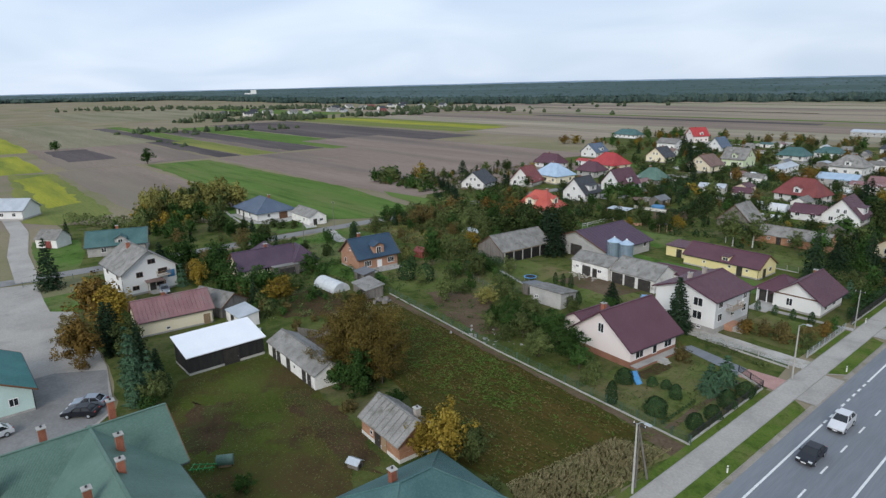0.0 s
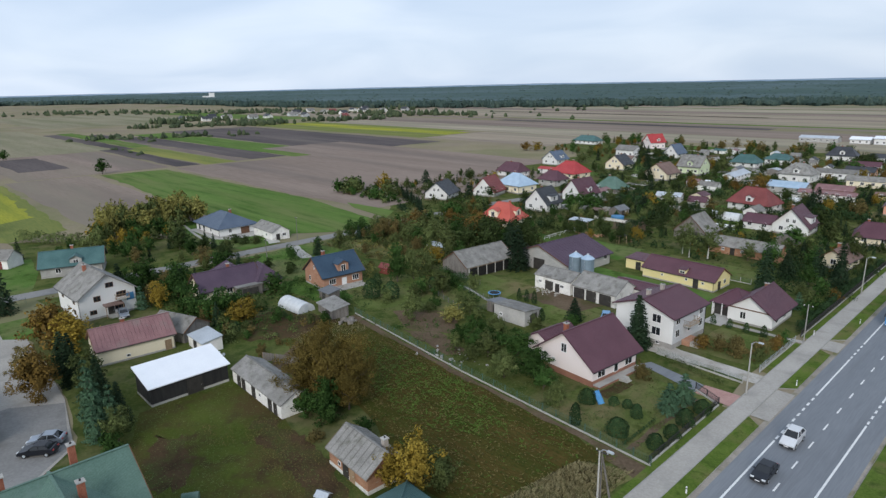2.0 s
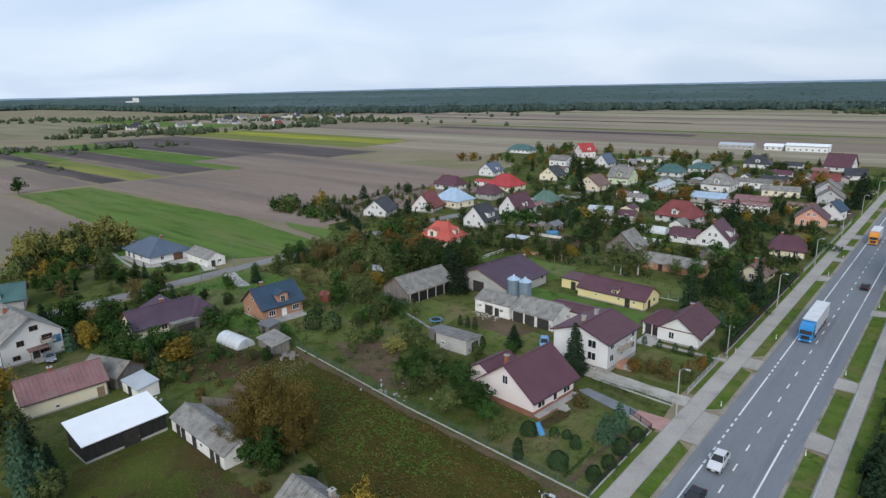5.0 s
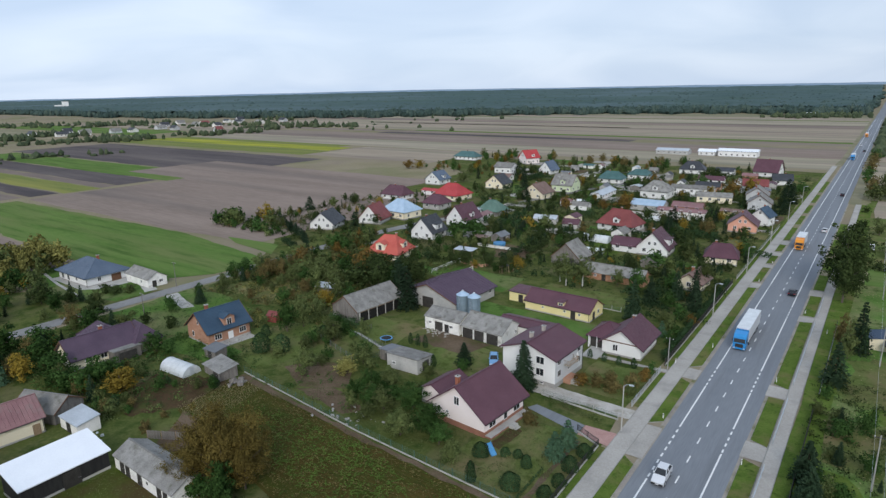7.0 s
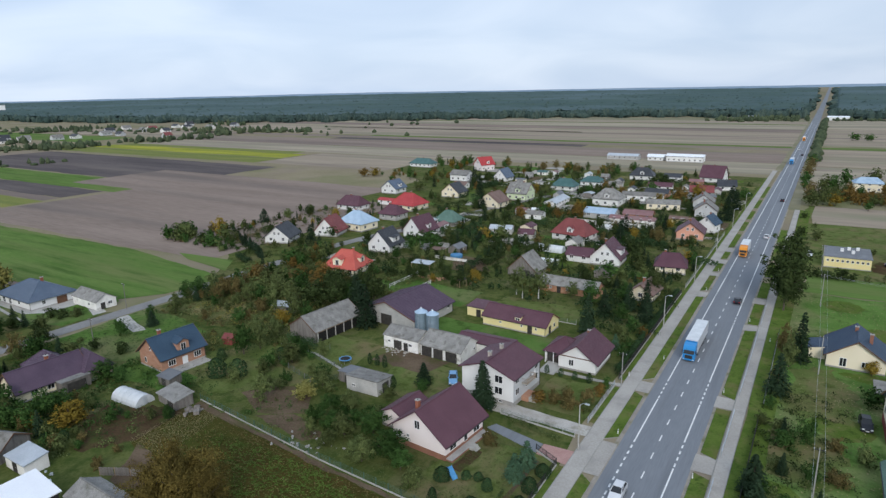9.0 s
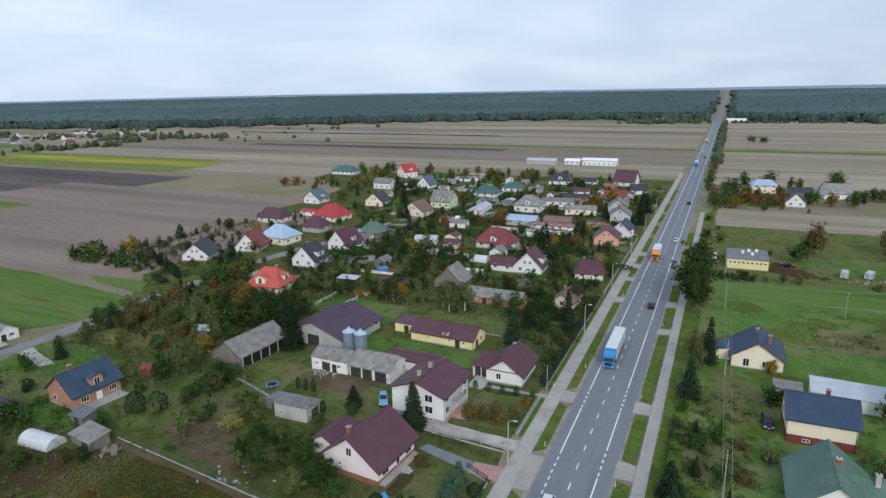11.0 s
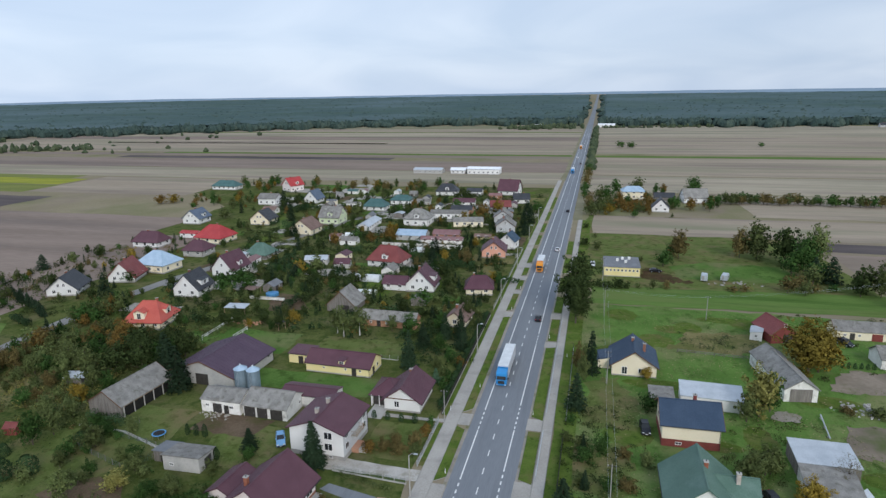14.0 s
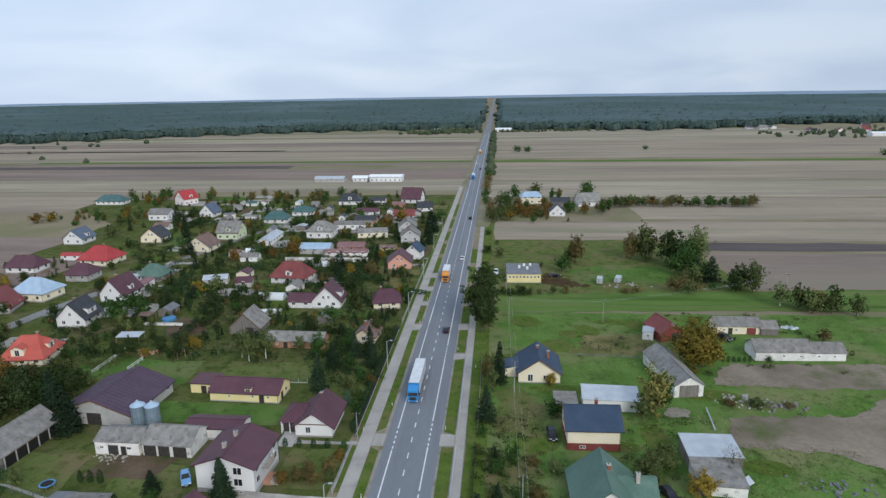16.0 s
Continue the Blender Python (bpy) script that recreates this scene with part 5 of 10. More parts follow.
place("long_shed", "long brick and board shed with a cement roof", -40.4, 164.8, -2, 17.5, 5.4, 2.3, 4.2, "old_brick", "asbestos", oh=0.25, plinth=None, windows=[("e0", -5, 1.0, 0.8, 0.7), ("e0", 0, 1.0, 0.8, 0.7)], doors=[("e0", -2.5, 1.0, 1.9)], category="shed", gutters=False)
FAR = [
    ("white house with a black gabled roof", -117.5, 179.5, 94, 9.5, 9.2, 3.0, 7.8, "white", "graphite", 0, "wide"),
    ("white house with a dark slate roof", -163.0, 172.0, 112, 11.0, 10.0, 2.6, 6.6, "white", "graphite", 0, ""),
    ("white house with a dark red roof and skylights", -153.5, 190.0, 106, 10.5, 9.6, 2.2, 7.4, "white", "maroon", 0, ""),
    ("cream house with a pale blue hipped roof", -150.0, 203.5, -5, 13.0, 10.5, 3.6, 7.6, "cream", "pale_blue", 4.5, ""),
    ("grey-walled house with a plum roof", -149.0, 228.0, 0, 9.5, 9.0, 3.0, 6.2, "grey_wall", "plum", 2.5, ""),
    ("small house with a green roof", -119.5, 229.0, -5, 9.5, 8.5, 2.4, 6.0, "grey_wood", "green_roof", 3.0, ""),
    ("white flat-roofed garage", -126.5, 224.0, -5, 7.0, 5.0, 2.6, 3.0, "white", "zinc", 0, ""),
    ("white house with a steep plum roof", -118.5, 204.5, 86, 11.0, 9.0, 3.2, 8.2, "white", "plum", 0, "gable"),
    ("white house with a plum roof near the fields", -181.0, 238.0, 0, 13.0, 9.0, 3.0, 6.6, "white", "plum", 2.0, ""),
    ("house with a bright red hipped roof", -156.5, 252.0, -5, 14.0, 12.5, 3.0, 7.6, "cream", "red", 4.0, ""),
    ("low garage with a red roof", -174.0, 257.5, 0, 9.0, 5.0, 2.4, 3.2, "white", "red", 0, ""),
    ("white house with a blue-grey roof", -193.0, 289.5, 90, 10.6, 10.0, 3.2, 7.2, "white", "slate_blue", 0, "gable"),
    ("cream house with a dark grey roof", -155.0, 294.0, 90, 10.0, 10.5, 3.0, 7.2, "cream", "graphite", 0, ""),
    ("pale green house with a grey gabled roof", -118.5, 302.0, 0, 11.0, 11.5, 4.0, 8.6, "lime", "asbestos", 0, "gable"),
    ("cream house with a brown-plum roof", -121.5, 276.0, 86, 10.7, 11.4, 3.2, 7.2, "cream", "brown_roof", 0, ""),
    ("low house with a teal roof at the field edge", -246.0, 402.0, 0, 19.0, 9.5, 3.0, 6.2, "white", "teal_dark", 4.0, ""),
    ("pink house with a steep red roof", -193.0, 402.0, 62, 11.0, 10.0, 4.6, 9.4, "pinkish", "red", 0, "gable"),
    ("white house with a grey roof", -182.0, 349.5, 0, 12.0, 9.0, 4.2, 6.4, "white", "asbestos", 0, ""),
    ("white house with a dark blue roof", -156.5, 359.5, 86, 10.0, 8.6, 3.0, 7.8, "white", "slate_blue", 0, ""),
    ("white house with a teal-grey roof", -108.0, 341.0, 0, 13.0, 9.0, 3.0, 6.4, "white", "teal_dark", 3.0, ""),
    ("white bungalow with a teal roof", -99.0, 363.0, 0, 12.5, 8.5, 3.0, 5.4, "white", "teal_dark", 3.0, ""),
    ("long shed with a pale blue-grey roof", -95.5, 295.0, 92, 21.0, 6.5, 2.4, 3.8, "white", "zinc", 0, ""),
    ("white house with a dark hipped roof", -79.5, 402.0, 5, 14.0, 10.0, 3.2, 7.2, "white", "graphite", 3.5, "gable"),
    ("low dark-roofed house", -61.0, 403.5, 0, 10.0, 7.5, 2.8, 4.6, "white", "graphite", 0, ""),
    ("tall house with a steep plum roof", -38.5, 410.0, -8, 13.0, 12.0, 3.4, 9.6, "white", "plum", 0, ""),
    ("large house with a pale grey-brown hipped roof", -72.0, 306.0, 0, 13.0, 12.0, 4.0, 8.0, "white", "asbestos", 4.5, "gable"),
    ("workshop with a light blue sheet roof", -65.5, 273.5, 0, 14.0, 8.5, 2.6, 4.4, "grey_wall", "pale_blue", 0, ""),
    ("long pale building with a flat roof", -60.0, 325.0, 4, 20.0, 6.5, 3.0, 4.4, "white", "asbestos", 0, ""),
    ("pale outbuilding with a cement roof", -45.5, 306.0, 10, 15.0, 6.5, 3.0, 4.6, "cream", "asbestos", 0, ""),
    ("low shed with a pinkish tile roof", -50.0, 278.0, 2, 12.5, 6.5, 2.4, 3.9, "old_brick", "rose", 0, ""),
    ("long low shed with a pinkish roof", -50.0, 268.0, 2, 19.0, 5.0, 2.0, 2.9, "dirty_white", "rose", 0, ""),
    ("grey house with a pale roof", -29.5, 319.5, 96, 10.0, 9.0, 3.4, 6.6, "pale_grey", "asbestos", 0, ""),
    ("grey house with a pale gabled roof", -25.0, 298.0, 96, 10.0, 9.0, 3.4, 6.6, "pale_grey", "asbestos", 0, ""),
    ("salmon-pink house with a plum roof", -23.0, 250.5, 96, 10.5, 9.6, 3.0, 6.6, "salmon", "plum", 0, ""),
    ("small blue-roofed outbuilding", -18.5, 264.0, 80, 7.0, 6.5, 4.0, 6.8, "white", "blue_tile", 0, ""),
    ("white house with a maroon half-hipped roof", -62.0, 228.0, -8, 14.0, 10.0, 3.0, 7.6, "white", "maroon", 3.4, "gable"),
    ("white house with a dark plum roof and balcony", -40.2, 200.5, 92, 9.5, 9.8, 2.8, 7.6, "white", "plum", 0, "wide"),
    ("plum-roofed annex", -49.4, 199.6, 0, 8.5, 7.0, 2.4, 4.4, "white", "plum", 0, ""),
    ("small house with a dark plum roof behind trees", -20.0, 200.5, 10, 9.0, 8.5, 2.6, 5.6, "cream", "plum", 2.0, ""),
    ("small cream cottage with a worn brown roof", -20.5, 170.0, 85, 8.0, 6.0, 2.6, 4.8, "cream", "brown_roof", 0, ""),
    ("long white hall at the village end", -74.0, 512.0, 0, 27.0, 11.0, 4.4, 5.6, "white", "white_sheet", 0, ""),
    ("white hall at the village end", -96.0, 512.0, 0, 12.0, 9.0, 3.4, 5.0, "white", "white_sheet", 0, ""),
    ("long grey hall near the fields", -122.0, 512.0, 0, 25.0, 10.0, 3.2, 4.6, "grey_wall", "zinc", 0, ""),
    ("small yellow garden house", -32.5, 277.0, 0, 7.5, 4.5, 2.0, 2.8, "yellow", "brown_roof", 0, ""),
    ("brown shed with a dark roof", -56.0, 340.0, 0, 12.0, 7.0, 2.6, 4.4, "old_brick", "graphite", 0, ""),
    ("grey shed among gardens", -91.5, 224.0, 15, 9.0, 5.5, 2.4, 3.4, "grey_wall", "zinc", 0, ""),
    ("plum-roofed shed among gardens", -79.0, 221.0, 10, 6.0, 5.0, 2.2, 3.6, "grey_wall", "plum", 0, ""),
    ("pale shed with a brown roof", -166.0, 321.0, 0, 8.0, 6.0, 2.4, 4.0, "dirty_white", "brown_roof", 0, ""),
    ("shed with a cement roof in the village", -60.0, 365.0, 3, 13.0, 6.0, 2.4, 4.2, "white", "plum", 0, ""),
    ("shed with a red-brown roof in the village", -36.0, 352.0, 12, 11.0, 8.0, 2.8, 5.4, "white", "maroon", 0, ""),
    ("small white house near the road", -27.0, 378.0, 12, 9.0, 8.0, 3.0, 5.6, "white", "graphite", 0, ""),
]
for label, x, y, rot, L, W, he, hr, wall, roof, hip, dorm in FAR:
    he, hr = (he + 0.2, hr + 0.3) if hr > 5 else (he, hr)
    low = hr < 4.7
    label += " in the village" if len(label.split()) < 6 else ""
    place("shed" if low else "house", label, x, y, rot, L, W, he, hr, wall, roof, hip=hip, oh=0.3 if low else 0.6, auto=("e0", "g1") if abs(rot) < 45 else ("g0", "e0"), category="shed" if low else "house", group="" if low else "village houses",
          gutters=not low, plinth=None if low else "plinth", chimneys=() if low else [(R.uniform(-2, 2), R.uniform(0.3, 1.2), hr + 0.5)],
          dormers=[("e0", 0.4, he + 0.5, 4.6, 1.6, "shed")] if dorm == "wide" else [("g0" if abs(rot) > 45 and hip else "e0", 0.4, he + 0.3, 2.4, 1.5, "gable")] if dorm else ())
SHEDS = random.Random(11)
for i in range(60):
    x, y = SHEDS.uniform(-150, -20), SHEDS.uniform(175, 400)
    if x < -120 - (y - 150) * 0.2 or any(math.hypot(x - b[0], y - b[1]) < (b[3] + b[4]) / 2 + 1.5 for b in B):
        continue
    roof = SHEDS.choice(("asbestos", "zinc", "bitumen", "rose", "asbestos", "graphite", "plum", "teal_dark"))
    place("shed", "small garden shed with a low pitched roof", x, y, SHEDS.choice((0, 4, 88, 94)), SHEDS.uniform(4, 9), SHEDS.uniform(3.2, 5), SHEDS.uniform(2.1, 2.6), SHEDS.uniform(3.0, 3.8), SHEDS.choice(("white", "dirty_white", "grey_wall", "grey_wood", "old_brick", "cream")), roof, oh=0.2, windows=[("e0", 1.0, 1.0, 0.7, 0.6, 0)], doors=[("e0", -0.8, 0.9, 1.9)], plinth=None, category="shed", group="village sheds", gutters=False, trim=False)
# right side of the road
place("bungalow", "cream bungalow with a navy tile roof", 28.3, 149.0, 90, 11.0, 10.3, 3.0, 6.5, "cream", "navy", oh=0.6, plinth_h=0.3, windows=[("g0", -2.2, 0.5, 1.3, 1.9, 1), ("g0", 1.6, 1.0, 1.2, 1.2)], chimneys=[(-1.0, -2.4, 6.8), (1.5, 0.2, 7.2)], chimney_mat="brown_plinth", category="house")
place("garage", "small cream garage with a navy roof", 21.4, 149.6, 90, 5.5, 3.2, 2.4, 3.1, "cream", "navy", mono=-1, oh=0.2, windows=[], category="garage", plinth=None, gutters=False)
place("house", "cream house on a dark red basement with a navy roof", 37.2, 118.4, 1, 10.5, 9.2, 5.0, 7.8, "cream", "navy", oh=0.6, plinth="red_plinth", plinth_h=1.6, windows=[("e0", -2.2, 0.5, 1.2, 0.6), ("g0", -2.5, 2.4, 1.2, 1.3), ("g0", 2.0, 2.4, 1.2, 1.3)], chimneys=[(1.2, 1.4, 8.3)], chimney_mat="red_plinth")
place("shed", "long shed with a pale sheet roof", 43.8, 133.2, -3, 12.6, 6.0, 2.8, 3.5, "white", "zinc", mono=1, oh=0.2, windows=[("e0", 4.5, 1.0, 0.8, 0.8)], plinth=None, category="shed", gutters=False, trim=False)
place("shed", "grey board lean-to shed behind a house", 33.5, 132.0, 0, 5.0, 5.0, 2.0, 2.5, "grey_wood", "asbestos", mono=1, oh=0.2, windows=[], plinth=None, category="shed", gutters=False, trim=False)
place("house", "white house with a green sheet roof and cross gable", 36.4, 96.2, 90, 12.0, 11.0, 3.2, 7.6, "white", "green_roof", oh=0.6, windows=[("g0", 0.0, 4.2, 1.8, 1.2, 2), ("g0", -2.6, 1.0, 1.3, 1.3), ("g0", 2.6, 1.0, 1.3, 1.3)], chimneys=[(0.5, -0.6, 8.0)])
place("house_wing", "green-roofed wing of a white house", 40.6, 96.4, 0, 8.0, 8.0, 3.1, 6.2, "white", "green_roof", oh=0.5, windows=[("e0", 2.4, 1.0, 1.2, 1.2)], chimneys=[(1.2, -0.8, 7.2)], category="house wing", chimney_mat="chimney_pale")
place("shed", "open shed with a rusty pale sheet roof", 59.4, 112.2, 0, 10.0, 7.0, 2.8, 3.4, "grey_wood", "zinc", mono=1, oh=0.2, windows=[], plinth=None, category="shed", gutters=False, trim=False)
place("shed", "low shed with a grey cement roof", 58.2, 104.0, -4, 8.4, 7.6, 2.2, 2.9, "dirty_white", "asbestos", mono=1, oh=0.2, windows=[], doors=[("g1", -1.5, 1.0, 1.8)], plinth=None, category="shed", gutters=False, trim=False)
place("barn", "long weathered barn with a cement roof", 61.6, 148.0, 98, 20.0, 7.0, 3.2, 5.4, "dirty_white", "asbestos", oh=0.3, plinth=None, windows=[], doors=[("g0", 0, 4.4, 3.0, "grey_wood")], category="barn", gutters=False)
place("barn", "dark red barn with a maroon sheet roof", 67.0, 177.0, 108, 9.0, 7.4, 2.8, 5.5, "red_plinth", "maroon", oh=0.3, plinth=None, windows=[("g0", 0, 4.6, 0.9, 0.8)], doors=[("g0", 1.0, 2.2, 2.4)], category="barn", gutters=False)
place("shed", "white lean-to beside a red barn", 62.2, 175.5, 75, 5.0, 3.0, 2.4, 2.9, "white", "zinc", mono=-1, oh=0.15, windows=[("g0", 0, 1.0, 0.7, 0.7)], plinth=None, category="shed", gutters=False, trim=False)
place("long_shed", "long cream livestock shed with a cement roof", 89.0, 182.0, 0, 13.0, 6.2, 2.6, 4.4, "cream", "asbestos", oh=0.25, plinth=None, windows=[("e0", -4, 1.0, 0.7, 0.7), ("e0", -0.5, 1.0, 0.7, 0.7)], doors=[("e0", -2.2, 1.0, 1.9), ("e0", 3.8, 2.4, 2.0, "red_plinth")], category="shed", gutters=False)
place("shed", "grey end shed of a farm row", 97.8, 181.0, 0, 5.0, 5.4, 2.2, 3.8, "grey_wood", "asbestos", oh=0.2, plinth=None, windows=[], category="shed", gutters=False)
place("long_shed", "long white livestock shed with a cement roof", 93.8, 163.6, 2, 14.6, 7.0, 2.7, 4.9, "dirty_white", "asbestos", oh=0.25, plinth=None, windows=[("e0", -4.5, 1.1, 0.7, 0.6), ("e0", 0, 1.1, 0.7, 0.6), ("e0", 4.5, 1.1, 0.7, 0.6)], category="shed", gutters=False)
place("long_shed", "lower white shed with a grey roof", 105.5, 163.6, 2, 9.0, 6.0, 2.4, 4.2, "dirty_white", "asbestos", oh=0.2, plinth=None, windows=[("e0", -2.5, 1.0, 0.7, 0.6), ("e0", 1.5, 1.0, 0.7, 0.6)], category="shed", gutters=False)
flat = place("flat_roofed_building", "yellow building with a flat grey felt roof", 28.0, 235.0, 1, 12.7, 14.0, 3.7, 3.9, "yellow", "bitumen", mono=1, oh=0.25, windows=[("e0", -5.4 + 1.35 * i, 2.0, 0.8, 0.8, 0) for i in range(9)], plinth_h=0.3, category="building", gutters=False)
for vx, vy in ((-1.5, 1.0), (0.5, 3.5), (1.5, -1.0), (3.0, 4.0)):
    part("roof_vent", Build().box(vx, vy, 3.75, 0.9, 0.9, 1.0), M["white"], flat)
place("house", "cream house with a pale roof among far trees", 40.0, 405.0, 5, 13.5, 9.5, 5.2, 7.8, "cream", "pale_blue", hip=3.0, oh=0.5)
place("house", "small grey house with a steep roof", 53.0, 363.5, 88, 8.5, 9.0, 2.8, 7.4, "white", "graphite", oh=0.4)
place("house", "house with a steep grey roof among far trees", 75.0, 396.0, 10, 14.0, 10.0, 3.6, 8.4, "white", "asbestos", oh=0.4)
place("shed", "grey barn behind a far farmhouse", 58.0, 398.0, 0, 12.0, 8.0, 3.0, 5.2, "grey_wood", "graphite", oh=0.3, windows=[], category="shed", gutters=False)
# distant hamlets
HAMLET = [(-920, 366), (-877, 385), (-869, 410), (-873, 454), (-873, 479), (-897, 536), (-859, 536), (-911, 606), (-944, 644), (-754, 538), (-971, 709), (-1002, 760), (-917, 746), (-995, 853), (-940, 420), (-960, 580), (-930, 700), (-868, 700), (-890, 770), (-1010, 640), (-905, 430), (-860, 610)]
for i in range(12 + len(HAMLET)):
    x, y = (R.uniform(470, 860), R.uniform(1000, 1230)) if i < 12 else HAMLET[i - 12]
    place("house", "distant pale farmhouse among trees", x, y, R.choice((0, 5, 85, 90)), R.uniform(10, 16), R.uniform(8, 11), 3.4, R.uniform(6, 8), R.choice(("dirty_white", "pale_grey", "dirty_white")), R.choice(("asbestos", "asbestos", "graphite", "maroon", "graphite")), oh=0.4, gutters=False, plinth=None, group="distant farmhouses", windows=[("e0", -2.5, 1.1, 1.6, 1.5, 0), ("e0", 2.5, 1.1, 1.6, 1.5, 0)])
for x, y, L in ((600, 985, 60), (690, 1010, 45), (30, 1195, 30), (-95, 1180, 16)):
    place("hall", "distant long white storage hall", x, y, 0, L, 14, 5, 6.5, "white", "white_sheet", oh=0.4, gutters=False, plinth=None, windows=[], category="hall")


# ---------------------------------------------------------------- porches, balconies and steps
def railing(parent, at, w, h=0.9, mat="dark_metal"):
    for z in (0.12, h):
        part("rail", Build().box(0, 0, z, w, 0.04, 0.05), M[mat], parent, at=at)
    n = max(2, int(w / 0.25))
    for i in range(n + 1):
        part("baluster", Build().box(-w / 2 + w * i / n, 0, 0, 0.03, 0.03, h), M[mat], parent, at=at)


def balcony(ob, side, u, z, w, d, L, W, mat="concrete", rail="dark_metal"):
    slab = part("balcony", Build().box(0, -d / 2, -0.16, w, d, 0.16), M[mat], ob, "concrete balcony with a metal railing", at=side_matrix(side, u, z, L, W))
    railing(slab, pose(0, -d + 0.05, 0), w, 0.95, rail)
    for sx in (-1, 1):
        railing(slab, pose(sx * (w / 2 - 0.03), -d / 2, 0, 0, 0, 90), d, 0.95, rail)


def steps(ob, side, u, w, h, L, W, mat="concrete", front=None):
    n = max(2, round(h / 0.18))
    land = part("landing", Build().box(0, -0.7, 0, w, 1.4, h), M[front or mat], ob, at=side_matrix(side, u, 0, L, W))
    for i in range(n):
        part("step", Build().box(0, -1.4 - 0.15 - 0.3 * i, 0, w * 0.8, 0.3, h * (n - i) / (n + 1)), M[mat], land)


def dish(ob, side, u, z, L, W):
    b = Build()
    ring = [(0.38 * math.cos(a), -0.30 + 0.06 * math.sin(a), 0.38 * math.sin(a)) for a in [math.pi * i / 6 for i in range(12)]]
    for i in range(12):
        b.poly((0, -0.18, 0), ring[i], ring[(i + 1) % 12])
        b.poly((0, -0.20, 0), ring[(i + 1) % 12], ring[i])
    b.tube((0, 0, -0.2), (0, -0.2, 0), 0.03, 0.03, 5).tube((0, -0.2, 0), (0, -0.65, -0.1), 0.015, 0.015, 5)
    part("satellite_dish", b, M["frame_white"], ob, "pale satellite dish", at=side_matrix(side, u, z, L, W))


balcony(tall_house, "e0", -0.6, 3.55, 3.4, 1.3, 11.0, 11.2, rail="timber")
steps(tall_house, "e0", -0.8, 3.0, 0.95, 11.0, 11.2, front="brick")
dish(tall_house, "e0", 1.7, 3.9, 11.0, 11.2)
dish(tall_house, "e0", 2.7, 4.0, 11.0, 11.2)
part("wall_panel", Build().box(0, -0.012, 0.9, 10.9, 0.02, 4.6), M["pale_grey"], tall_house, "grey unpainted cement render", at=side_matrix("e0", 0, 0, 11.0, 11.2))
terrace = part("terrace", Build().box(0, -0.6, 0, 10.6, 1.2, 0.42), M["brown_plinth"], pink_house, "raised terrace with a brown brick front", at=side_matrix("e0", 0, 0, 11.0, 10.8))
part("terrace_slab", Build().box(0, -0.6, 0.42, 10.8, 1.3, 0.08), M["plinth"], terrace)
steps(pink_house, "e0", 0.2, 1.6, 0.45, 11.0, 12.0)
canopy = part("canopy", Build().slab([(-2.0, -1.5, 2.5), (1.6, -1.5, 2.5), (1.6, 0, 2.8), (-2.0, 0, 2.8)], (0, 0, -0.12)), M["brown_roof"], gable_house, "brown porch canopy", at=side_matrix("g1", 0.8, 0, 13.0, 10.6))
for x in (-1.85, 1.45):
    part("canopy_post", Build().box(x, -1.4, 0, 0.1, 0.1, 2.45), M["timber"], canopy)
balcony(gable_house, "g1", 2.6, 3.3, 2.6, 0.9, 13.0, 10.6, rail="timber")
part("banner", Build().box(4.2, -0.1, 2.5, 1.5, 0.04, 1.5), M["tarp_blue"], gable_house, "faded blue banner on the wall", at=side_matrix("g1", 0, 0, 13.0, 10.6))
steps(gable_house, "g1", 0.3, 1.8, 0.4, 13.0, 10.6)
steps(brick_house, "e0", 0.2, 1.8, 0.4, 10.2, 8.8)
part("terrace_slab", Build().box(0, -1.4, 0, 9.6, 2.8, 0.12), M["concrete"], brick_house, "concrete terrace before the house", at=side_matrix("e0", 0, 0, 10.2, 8.8))

# the bays are dark panels on a closed wall, coloured as the shade inside
for i in range(5):
    bay = part("open_bay", Build().box(0, -0.02, 0.05, 2.62, 0.06, 2.45), M["bay_shade"], open_barn, "dark panel painted as the shade in a cart bay", at=side_matrix("e0", -5.6 + 2.8 * i, 0, 15.3, 9.0))
    part("beam", Build().box(0, -0.1, 2.5, 2.8, 0.14, 0.16), M["timber"], bay)
for i in range(6):
    part("bay_post", Build().box(0, -0.1, 0, 0.2, 0.2, 2.6), M["concrete"], open_barn, at=side_matrix("e0", -7.0 + 2.8 * i, 0, 15.3, 9.0))
part("terrace_slab", Build().box(-5.2, -1.0, 0, 3.4, 6.0, 0.14), M["concrete"], bungalow, "grey paved terrace", at=side_matrix("g0", 0, 0, 10.4, 8.0))


def distant_factory():
    a = radians(-66.4)
    x, y = 18 + 2540 * math.sin(a), 2540 * math.cos(a)
    ob = thing("factory", pose(x, y, 0, 0, 0, 66.4), "distant white factory with a tall block", "factory")
    part("hall", Build().box(-12, 0, 0, 22, 20, 20), M["white"], ob)
    part("tower", Build().box(10, 2, 0, 20, 20, 31), M["white"], ob)
    part("roof_edge", Build().box(10, 2, 31, 20.6, 20.6, 0.6), M["concrete"], ob)


distant_factory()

